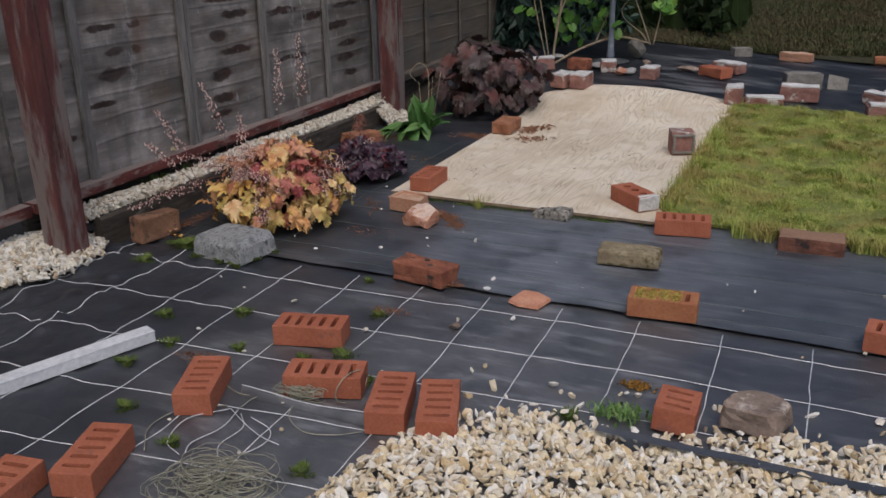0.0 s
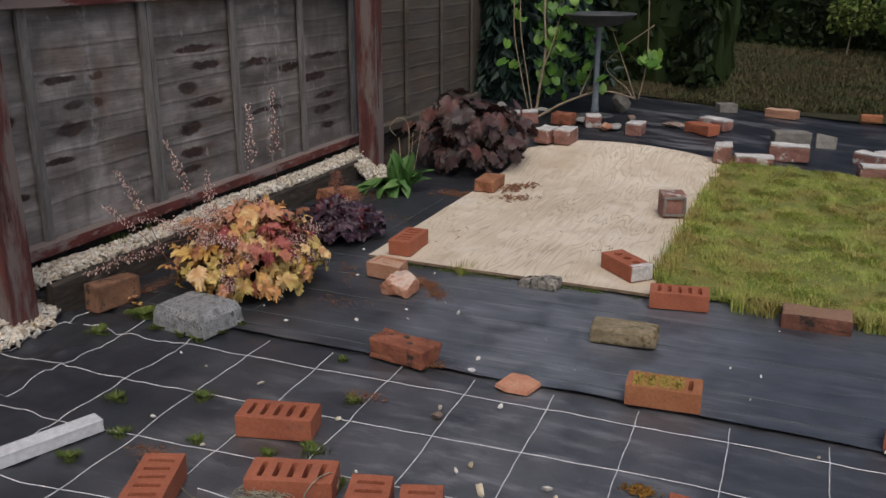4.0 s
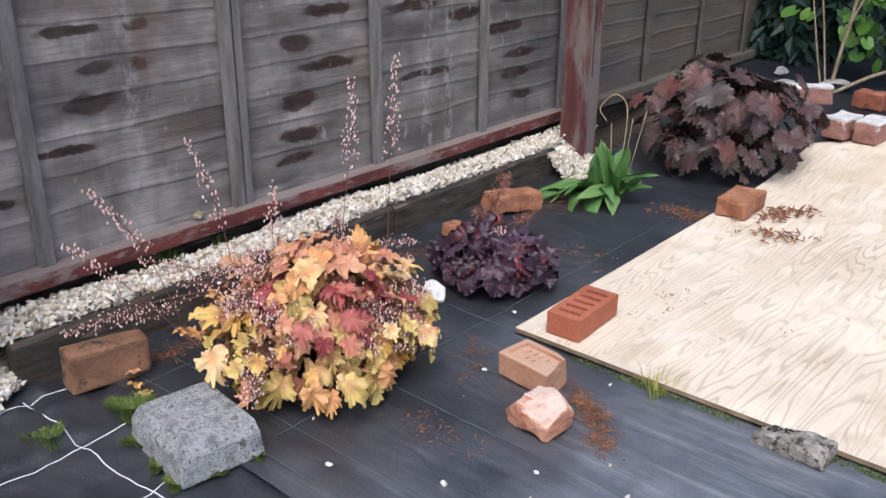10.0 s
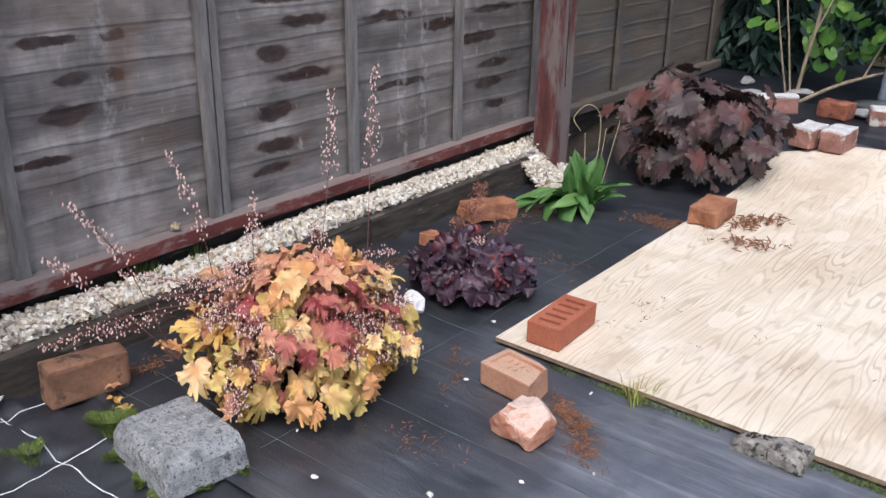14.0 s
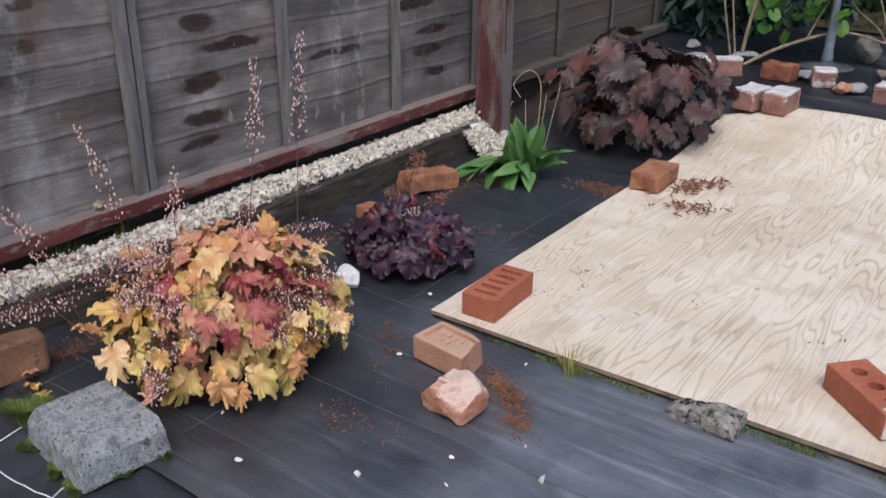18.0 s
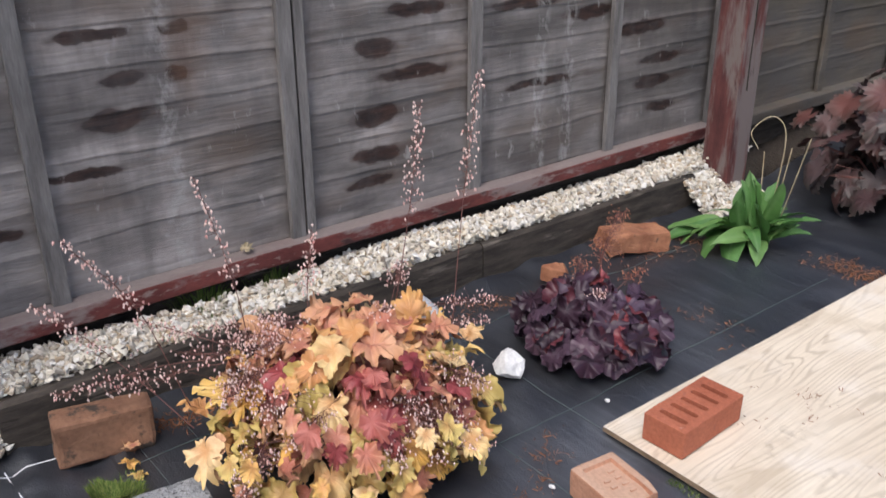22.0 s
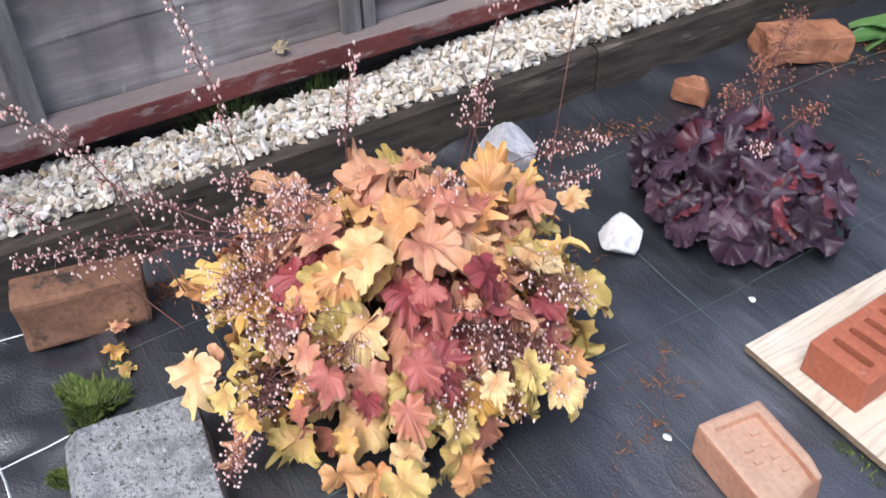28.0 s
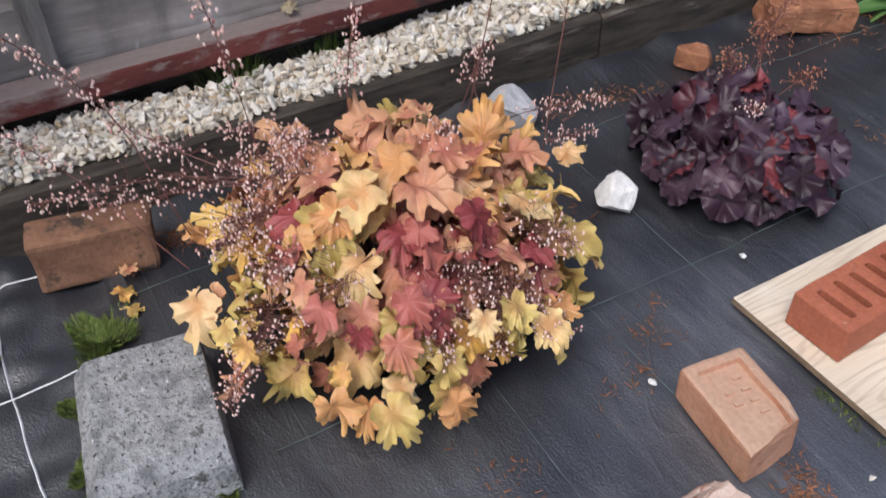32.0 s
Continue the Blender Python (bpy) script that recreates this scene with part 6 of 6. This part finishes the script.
def flower_spray(plant, foot, tip, n, seed, mat=PETALS, spread=0.018, start=0.5, size=0.003, bend=0.03):
    """A thin stem with a loose panicle of tiny hanging bells."""
    rng = random.Random(seed)
    a, b = Vector(foot), Vector(tip)
    mid = (a + b) / 2 + Vector((rng.uniform(-bend, bend), rng.uniform(-bend, bend), bend * 0.8))
    pts = curve_points([a, mid, b], 7)
    bm = tube(pts, 0.0014, 0.0006, 4)
    verts, faces = [], []
    for k in range(n):
        u = start + (1 - start) * rng.random()
        i = min(len(pts) - 2, int(u * (len(pts) - 1)))
        p = pts[i].lerp(pts[i + 1], u * (len(pts) - 1) - i)
        out = Vector((rng.gauss(0, 1), rng.gauss(0, 1), rng.gauss(0, 0.45))).normalized() * spread * (0.35 + 0.8 * rng.random()) * (1.25 - 0.7 * (u - start) / (1 - start))
        q = p + out
        tube([p, q], 0.0005, 0.0004, 3, bm)
        s = size * rng.uniform(0.7, 1.25)
        base = len(verts)
        w, lx, ly = s * 0.62, s * rng.uniform(-0.5, 0.5), s * rng.uniform(-0.5, 0.5)
        verts += [(q.x, q.y, q.z + s * 0.5), (q.x + w, q.y, q.z - s * 0.4), (q.x, q.y + w, q.z - s * 0.4), (q.x - w, q.y, q.z - s * 0.4), (q.x, q.y - w, q.z - s * 0.4), (q.x + lx, q.y + ly, q.z - s * 1.6)]
        for i in range(4):
            j = (i + 1) % 4
            faces += [(base, base + 1 + i, base + 1 + j), (base + 5, base + 1 + j, base + 1 + i)]
    stem = part("flower_stem", bm, RED_STEM, plant, "thin dark red flower stem")
    bells = sheet("panicle", verts, faces, mat, stem, "tiny pale pink bells" if mat is PETALS else "orange-brown seed capsules")
    tagged(bells, kind="stuff")


# orange coral bells, in the middle of the bed
orange = thing("coral_bells", (-1.64, 3.335, 0.012), "bushy plant with amber, coral and burgundy lobed leaves", "plant", "coral bells plants")
meshes = leaf_meshes("leaf", (AMBER, CORAL, BURGUNDY, OLIVE), 9, 0.052, lobes=5, depth=0.4, ruffle=0.58, cup=0.4, seg=120, slim=0.86, spread=1.9, long=0.36, knob=0.84)


def orange_pick(rng, x, y, r):
    t = rng.random()
    if r > 0.86:
        return AMBER if t < 0.46 else OLIVE if t < 0.78 else CORAL
    if abs(x - 0.5) < 0.4 and abs(y - 0.12) < 0.42:
        return BURGUNDY if t < 0.34 else CORAL if t < 0.84 else AMBER
    if x < -0.05 and y < 0.55:
        return CORAL if t < 0.6 else AMBER if t < 0.85 else BURGUNDY
    return AMBER if t < 0.45 else CORAL if t < 0.84 else OLIVE if t < 0.95 else BURGUNDY


mound(orange, meshes, orange_pick, 205, (0.262, 0.278, 0.24), (0.62, 1.22), 3, (0, 62), RED_STEM, 0.02, 0.36, 0.0, 0.07, 45.0, 38.0, 18.0)
mound(orange, meshes, lambda g, x, y, r: (AMBER, OLIVE, AMBER, CORAL, AMBER)[g.randrange(5)], 60, (0.262, 0.272, 0.10), (0.8, 1.25), 4, (30, 64), None, 0.0, 0.26, 0.45, 0.0, 0.0, 30.0)
mound(orange, meshes, orange_pick, 48, (0.235, 0.25, 0.17), (0.8, 1.2), 14, (10, 60), None, 0.0, 0.3, 0.2, 0.0, 0.0, 40.0)
# young leaves that stand up out of the crown: place, heading, lean and size
for x, y, z, head, lean_back, size, tint in ((-0.02, 0.16, 0.27, 60, 62, 1.0, AMBER), (0.03, 0.10, 0.27, -20, 48, 1.15, AMBER), (-0.07, 0.2, 0.24, 30, 55, 0.95, AMBER), (0.09, 0.19, 0.21, -50, 40, 1.0, AMBER),
                                          (-0.13, 0.02, 0.26, 80, 50, 1.05, CORAL), (-0.17, -0.08, 0.24, 110, 45, 1.1, CORAL), (-0.06, -0.02, 0.28, 20, 55, 1.0, CORAL), (-0.2, 0.1, 0.2, 70, 35, 1.0, OLIVE),
                                          (-0.14, -0.2, 0.17, 140, 30, 1.0, AMBER), (-0.2, -0.24, 0.12, 130, 20, 0.8, AMBER), (0.12, -0.02, 0.25, -100, 20, 1.1, BURGUNDY), (-0.1, 0.29, 0.17, 20, 42, 0.75, AMBER),
                                          (-0.04, 0.34, 0.16, -10, 35, 0.6, AMBER), (-0.27, -0.12, 0.15, 100, 30, 0.6, AMBER)):
    shared("leaf", rng3.choice(meshes[tint.name]), orange, Matrix.Translation((x, y, z)) @ pose(0, 0, 0, 0, 0, head) @ pose(0, 0, 0, lean_back, rng3.uniform(-20, 20), 0) @ Matrix.Diagonal((size, size, size, 1)))
# tips of the flower stems: place, number of bells, width of the panicle
SPRAYS = (
    (-1.85, 3.845, 0.71, 75, 0.022), (-1.85, 3.675, 0.66, 75, 0.024), (-1.85, 3.14, 0.605, 55, 0.02), (-1.86, 2.885, 0.54, 65, 0.022),
    (-1.87, 2.82, 0.43, 50, 0.022), (-2.03, 2.86, 0.14, 90, 0.035), (-1.91, 2.93, 0.18, 65, 0.04), (-1.70, 3.09, 0.24, 110, 0.045),
    (-1.92, 3.18, 0.24, 90, 0.04), (-1.79, 3.86, 0.15, 80, 0.03), (-1.75, 3.8, 0.12, 70, 0.03), (-1.37, 3.46, 0.11, 130, 0.045),
    (-1.95, 3.68, 0.24, 80, 0.035), (-1.52, 3.12, 0.19, 90, 0.04),
)
LOW_SPRAYS = (
    (-1.50, 3.0, 0.105, 190, 0.04), (-1.88, 3.4, 0.42, 60, 0.025), (-1.74, 3.2, 0.33, 110, 0.04), (-1.63, 3.42, 0.33, 60, 0.03),
    (-1.9, 3.0, 0.33, 60, 0.025), (-1.75, 3.12, 0.3, 80, 0.045), (-1.68, 3.14, 0.31, 90, 0.045), (-1.42, 3.36, 0.2, 120, 0.05),
    (-1.45, 3.52, 0.2, 110, 0.045), (-1.37, 3.36, 0.13, 110, 0.045), (-1.39, 3.27, 0.15, 90, 0.04),
    (-1.8, 3.05, 0.28, 50, 0.05), (-1.64, 3.06, 0.25, 130, 0.05), (-1.58, 3.1, 0.24, 120, 0.05), (-1.38, 3.43, 0.13, 120, 0.045),
)
for k, (tx, ty, tz, n, sp) in enumerate(SPRAYS + LOW_SPRAYS):
    f = 0.62 if tz > 0.4 else 0.1
    foot = ((tx + 1.63) * f + rng3.uniform(-0.05, 0.05), (ty - 3.33) * f + rng3.uniform(-0.05, 0.05), 0.14 if tz > 0.4 else 0.22)
    flower_spray(orange, foot, (tx + 1.63, ty - 3.33, tz), int(n * 1.4) if tz > 0.4 else int(n * 1.1), 300 + k, PETALS, sp, 0.5 if tz > 0.4 else 0.62, 0.0042 if tz > 0.4 else 0.0036)
for x, y, z, turn, m in ((-1.895, 2.945, 0.03, 40, "amber and yellow leaf"), (-1.93, 2.97, 0.045, 100, "coral pink leaf"), (-1.86, 2.955, 0.02, 200, "olive green leaf")):
    ob = shared("fallen_leaf", meshes[m][1], None, pose(x, y, z, -12, 10, turn) @ Matrix.Diagonal((0.5, 0.5, 0.5, 1)))
    tagged(ob, "small curled yellow leaf lying on fabric", "leaf")
dry = meshes["amber and yellow leaf"][0].copy()
dry.materials[0] = DEAD_STEM
ob = shared("fallen_leaf", dry, None, pose(-2.305, 3.44, 0.232, 20, 20, 30) @ Matrix.Diagonal((0.42, 0.42, 0.42, 1)))
tagged(ob, "dry leaf caught on the fence rail", "leaf")

# dark plum coral bells, low and compact
plum = thing("coral_bells", (-1.65, 4.06, 0.012), "low compact plant with ruffled dark plum leaves", "plant", "coral bells plants")
meshes = leaf_meshes("leaf", (PLUM,), 5, 0.047, lobes=7, depth=0.12, ruffle=0.5, cup=0.22, seg=96, slim=0.98)
mound(plum, meshes, lambda g, x, y, r: PLUM, 110, (0.2, 0.2, 0.12), (0.75, 1.25), 6, (8, 55), RED_STEM, 0.0, 0.3, 0.0, 0.1, 40.0)
mound(plum, meshes, lambda g, x, y, r: PLUM, 26, (0.185, 0.185, 0.05), (0.9, 1.2), 7, (25, 50), None, 0.0, 0.25, 0.5)
for k, (tx, ty, tz, n, sp) in enumerate(((-1.76, 4.11, 0.2, 80, 0.035), (-1.66, 4.26, 0.16, 70, 0.03), (-1.57, 4.0, 0.2, 60, 0.025), (-1.79, 4.22, 0.22, 70, 0.03), (-1.84, 4.35, 0.24, 90, 0.045), (-1.9, 4.45, 0.2, 80, 0.045))):
    flower_spray(plum, (rng3.uniform(-0.05, 0.05), rng3.uniform(-0.05, 0.05), 0.06), (tx + 1.65, ty - 4.06, tz), n, 340 + k, SEEDHEADS if k != 2 else PETALS, sp, 0.6)

# large bronze coral bells by the second post
bronze = thing("coral_bells", (-1.63, 5.68, 0.02), "large mounded plant with bronze-purple maple-like leaves", "plant", "coral bells plants")
meshes = leaf_meshes("leaf", (BRONZE,), 6, 0.082, lobes=7, depth=0.24, ruffle=0.3, teeth=0.07, cup=0.3, seg=84, point=1.0, slim=0.95)
mound(bronze, meshes, lambda g, x, y, r: BRONZE, 108, (0.36, 0.36, 0.30), (0.8, 1.3), 8, (14, 58), RED_STEM, 0.05, 0.42, 0.0, 0.2, 40.0)
mound(bronze, meshes, lambda g, x, y, r: BRONZE, 44, (0.33, 0.33, 0.13), (0.8, 1.2), 9, (30, 60), None, 0.0, 0.25, 0.45)

# green rosette with strap leaves
rosette = thing("green_plant", (-1.77, 4.93, 0.012), "fresh green rosette plant with long strap leaves", "plant")


def strap(length, width, curl, fold, seed, toothed=0.0):
    verts, faces = [], []
    n = 16
    for i in range(n + 1):
        t = i / n
        w = width * (math.sin(math.pi * min(1, 0.12 + t * 0.88)) ** 0.75) * (1.0 if t < 0.98 else 0.2) * (1 + toothed * (i % 2))
        ang = curl * t
        y = length * (math.sin(ang) / curl if curl else t)
        z = -length * (1 - math.cos(ang)) / curl if curl else 0
        wave = 0.2 * width * math.sin(t * 14 + seed)
        verts += [(-w, y, z + fold * w + wave), (-w * 0.5, y, z + fold * w * 0.25), (0, y, z), (w * 0.5, y, z + fold * w * 0.25), (w, y, z + fold * w - wave)]
        if i:
            for k in range(4):
                a, b = 5 * (i - 1) + k, 5 * i + k
                faces.append((a, a + 1, b + 1, b))
    return verts, faces


rng4 = random.Random(12)
# heading, reach, half width, rise and bend of each leaf
fan = [(rng4.uniform(95, 240), rng4.uniform(0.18, 0.25), rng4.uniform(0.026, 0.04), rng4.uniform(55, 80), rng4.uniform(1.5, 2.4)) for k in range(10)]
fan += [(112, 0.31, 0.042, 34, 1.3), (128, 0.28, 0.046, 28, 1.1), (160, 0.27, 0.052, 60, 2.5), (190, 0.27, 0.055, 58, 2.6), (140, 0.26, 0.05, 55, 2.1)]
fan += [(rng4.uniform(0, 360), rng4.uniform(0.19, 0.26), rng4.uniform(0.022, 0.036), rng4.uniform(78, 96), rng4.uniform(0.2, 0.7)) for k in range(9)]
fan += [(rng4.uniform(-95, 15), rng4.uniform(0.14, 0.24), rng4.uniform(0.014, 0.026), rng4.uniform(50, 85), rng4.uniform(0.6, 1.5)) for k in range(16)]
for k, (head, length, width, steep, curl) in enumerate(fan):
    v, f = strap(length, width, curl, rng4.uniform(0.3, 0.8), k, 0.45 if width < 0.027 else 0.0)
    ob = sheet("leaf", v, f, GREEN, rosette, "", True)
    ob.matrix_basis = Matrix.Translation((rng4.uniform(-0.03, 0.03), rng4.uniform(-0.03, 0.03), 0.008)) @ pose(0, 0, 0, 0, 0, head) @ pose(0, 0, 0, steep, rng4.uniform(-25, 25), 0)
for ctrl in (((0.02, 0.03, 0.02), (0.03, 0.05, 0.2), (0.01, 0.09, 0.36), (-0.05, 0.1, 0.40), (-0.09, 0.06, 0.35), (-0.04, 0.03, 0.31)), ((0.03, 0.02, 0.02), (0.05, 0.04, 0.2), (0.055, 0.06, 0.33)),
             ((0.01, 0.02, 0.02), (-0.01, 0.03, 0.18), (-0.03, 0.05, 0.3)), ((0.04, 0.05, 0.02), (0.07, 0.07, 0.2), (0.09, 0.1, 0.36))):
    part("dry_stem", tube(curve_points(ctrl, 6), 0.0022, 0.0016, 5), DEAD_STEM, rosette, "dry straw-coloured flower stem", True)

# ---- climber, bird bath and hedge at the back ----
climber = thing("climber", (-1.62, 6.92, 0.14), "leafy climbing shrub with pale bare stems", "shrub")
STEMS = (
    ((0.0, 0.0, 0.0), (0.02, 0.02, 0.22), (0.05, 0.04, 0.5), (0.03, 0.05, 0.8), (0.05, 0.1, 1.25)),
    ((0.03, 0.03, 0.33), (0.1, 0.06, 0.55), (0.14, 0.1, 0.75)),
    ((-0.02, 0.0, 0.0), (-0.08, 0.02, 0.3), (-0.14, 0.03, 0.62), (-0.16, 0.05, 1.0)),
    ((-0.05, 0.02, 0.0), (-0.12, 0.04, 0.25), (-0.2, 0.06, 0.6), (-0.22, 0.1, 0.9)),
    ((0.02, -0.06, 0.0), (0.22, 0.05, 0.12), (0.45, 0.2, 0.19), (0.68, 0.28, 0.14)),
    ((0.68, 0.28, 0.13), (0.6, 0.26, 0.35), (0.48, 0.22, 0.66)),
    ((0.7, 0.28, 0.13), (0.74, 0.3, 0.4), (0.73, 0.32, 0.75), (0.7, 0.36, 1.1)),
    ((0.66, 0.3, 0.13), (0.6, 0.34, 0.2), (0.42, 0.4, 0.38), (0.75, 0.46, 0.66)),
    ((0.3, 0.1, 0.15), (0.34, 0.2, 0.3), (0.42, 0.24, 0.5)),
)
for k, ctrl in enumerate(STEMS):
    r = 0.011 if k in (0, 4) else 0.006
    part("stem", tube(curve_points(ctrl, 7), r, r * 0.6, 6), BARK, climber, "", True)
meshes = leaf_meshes("leaf", (CLIMBER,), 3, 0.05, lobes=3, depth=0.1, ruffle=0.14, teeth=0.02, cup=0.4, seg=28)["mid-green broad leaf"]
rng5 = random.Random(31)
for k in range(210):
    if k < 165:
        x, y, z = rng5.gauss(0.12, 0.16), rng5.uniform(0.05, 0.55), 0.12 + 1.2 * rng5.random() ** 0.8
        x -= 0.04 * (z > 0.8)
    elif k < 180:
        x, y, z = rng5.gauss(0.76, 0.035), 0.3 + rng5.gauss(0, 0.03), rng5.gauss(0.43, 0.04)
    else:
        x, y, z = rng5.uniform(-0.3, 1.0), rng5.uniform(0.3, 0.8), rng5.uniform(0.9, 1.5)
    s = rng5.uniform(0.7, 1.25)
    shared("leaf", rng5.choice(meshes), climber, Matrix.Translation((x, y, z)) @ pose(0, 0, 0, rng5.uniform(15, 75) - 90, rng5.uniform(-25, 25), rng5.uniform(120, 240)) @ Matrix.Diagonal((s, s, s, 1)))

bath = thing("bird_bath", (-1.205, 7.05, rise(-1.205, 7.05) + 0.016), "blue-grey metal bird bath on a slender pole", "bird bath")


def turned(profile, seg=28):
    bm = bmesh.new()
    rings = [[bm.verts.new((r * math.cos(2 * math.pi * k / seg), r * math.sin(2 * math.pi * k / seg), z)) for k in range(seg)] for r, z in profile]
    for a, b in zip(rings, rings[1:]):
        for k in range(seg):
            bm.faces.new((a[k], a[(k + 1) % seg], b[(k + 1) % seg], b[k]))
    bm.faces.new(rings[0][::-1]), bm.faces.new(rings[-1])
    bmesh.ops.recalc_face_normals(bm, faces=bm.faces)
    return bm


part("foot_disc", turned(((0.14, 0.0), (0.14, 0.006), (0.1, 0.012), (0.04, 0.02), (0.03, 0.03))), DISH_METAL, bath, "round cast metal foot", True)
part("pole", turned(((0.026, 0.02), (0.03, 0.05), (0.024, 0.09), (0.024, 0.14), (0.02, 0.2), (0.019, 0.6), (0.022, 0.63), (0.03, 0.65))), GALVANISED, bath, "", True)
part("dish", turned(((0.05, 0.645), (0.14, 0.655), (0.215, 0.69), (0.25, 0.725), (0.262, 0.728), (0.262, 0.736), (0.245, 0.738), (0.2, 0.7), (0.1, 0.672), (0.02, 0.667))), DISH_METAL, bath, "shallow dull metal dish", True)


def leaf_cloud(name, spots, mat, size, label, category, seed, droop=0.3, parent=None, long=1.4):
    """Many small pointed leaves, all in one mesh."""
    g = np.random.default_rng(seed)
    n = len(spots)
    d = g.normal(size=(n, 3))
    d[:, 2] -= droop * 2
    d /= np.linalg.norm(d, axis=1, keepdims=True)
    s = np.cross(d, g.normal(size=(n, 3)))
    s /= np.linalg.norm(s, axis=1, keepdims=True)
    k = g.uniform(*size, (n, 1))
    up = np.cross(s, d) * k * 0.18
    verts = np.stack([spots, spots + d * k * 0.5 * long + s * k * 0.4 - up, spots + d * k * long, spots + d * k * 0.5 * long - s * k * 0.4 - up], 1)
    i = 4 * np.arange(n)[:, None]
    faces = [*(i + [0, 1, 2]).tolist(), *(i + [0, 2, 3]).tolist()]
    ob = sheet(name, verts.reshape(-1, 3).tolist(), faces, mat, parent)
    return tagged(ob, label, category, kind="stuff")


g = np.random.default_rng(90)


def hedge(name, x0, x1, y, high, seed, label):
    """A thick clipped hedge: a dark twiggy core under a ragged coat of leaves."""
    hg = thing(name, ((x0 + x1) / 2, y, 0.0), label, "hedge")
    half = (x1 - x0) / 2
    # solid core in the same shade-darkened leaf colour
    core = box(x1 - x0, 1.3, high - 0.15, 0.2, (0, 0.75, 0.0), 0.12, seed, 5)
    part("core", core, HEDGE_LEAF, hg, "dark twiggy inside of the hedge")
    n = int((x1 - x0) * high * 620)
    lx, lz = g.uniform(-half, half, n), high * g.uniform(0.0, 1.0, n)
    lump = np.array([wob(a, b, seed, 1.3) + 0.5 * wob(a, b, seed + 4, 3.5) for a, b in zip(lx, lz)])
    ly = 0.02 - 0.28 * lump + g.normal(size=n) * 0.07
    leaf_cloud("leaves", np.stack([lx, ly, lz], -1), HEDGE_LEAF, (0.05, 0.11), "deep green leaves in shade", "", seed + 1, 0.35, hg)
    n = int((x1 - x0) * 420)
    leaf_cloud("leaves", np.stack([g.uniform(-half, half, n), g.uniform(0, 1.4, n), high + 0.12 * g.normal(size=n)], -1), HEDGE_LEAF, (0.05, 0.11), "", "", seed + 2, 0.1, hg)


hedge("hedge", -2.6, 9.0, 14.2, 3.4, 5, "tall dark green hedge at the far end")
hedge("hedge", -2.7, -0.6, 9.0, 3.2, 9, "tall dark green hedge behind the climber")


def conifer(x, y, high, r, seed, label):
    tree = thing("conifer", (x, y, rise(x, y)), label, "conifer tree")
    part("trunk", tube([(0, 0, 0), (0.02, 0, high * 0.5), (0, 0.02, high)], 0.06, 0.012, 8), BARK, tree, "", True)
    n = 5200
    z = high * (0.03 + 0.95 * g.uniform(0, 1, n) ** 1.2)
    a = g.uniform(0, 2 * np.pi, n)
    rr = r * (1 - z / high * 0.85) * (0.5 + 0.5 * g.uniform(0, 1, n) ** 0.5) * (0.8 + 0.25 * np.sin(a * 5 + z * 7))
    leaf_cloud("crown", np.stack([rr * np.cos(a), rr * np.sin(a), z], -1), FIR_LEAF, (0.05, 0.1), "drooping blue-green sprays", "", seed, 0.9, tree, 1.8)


conifer(-2.12, 7.75, 2.2, 0.33, 401, "dark blue-green conifer in the fence corner")
conifer(-1.95, 8.6, 3.0, 0.5, 402, "dark conifer behind the climber")

# low yellow-green shrubs in front of the far hedge
for k, (x, y) in enumerate(((1.05, 13.4), (1.6, 13.5), (0.5, 13.6))):
    bush = thing("shrub", (x, y, 0.05), "small yellow-green shrub before the dark hedge", "shrub", "shrubs by the hedge")
    part("twigs", tube([(0, 0, 0), (0.02, 0.03, 0.3), (0.05, 0.0, 0.55)], 0.012, 0.005, 6), BARK, bush)
    n = 420
    d = g.normal(size=(n, 3))
    d /= np.linalg.norm(d, axis=1, keepdims=True)
    leaf_cloud("foliage", d * 0.3 * (0.6 + 0.4 * g.uniform(0, 1, (n, 1))) * [1, 0.8, 0.9] + [0, 0, 0.55], MOSS, (0.04, 0.08), "", "", 420 + k, 0.2, bush)
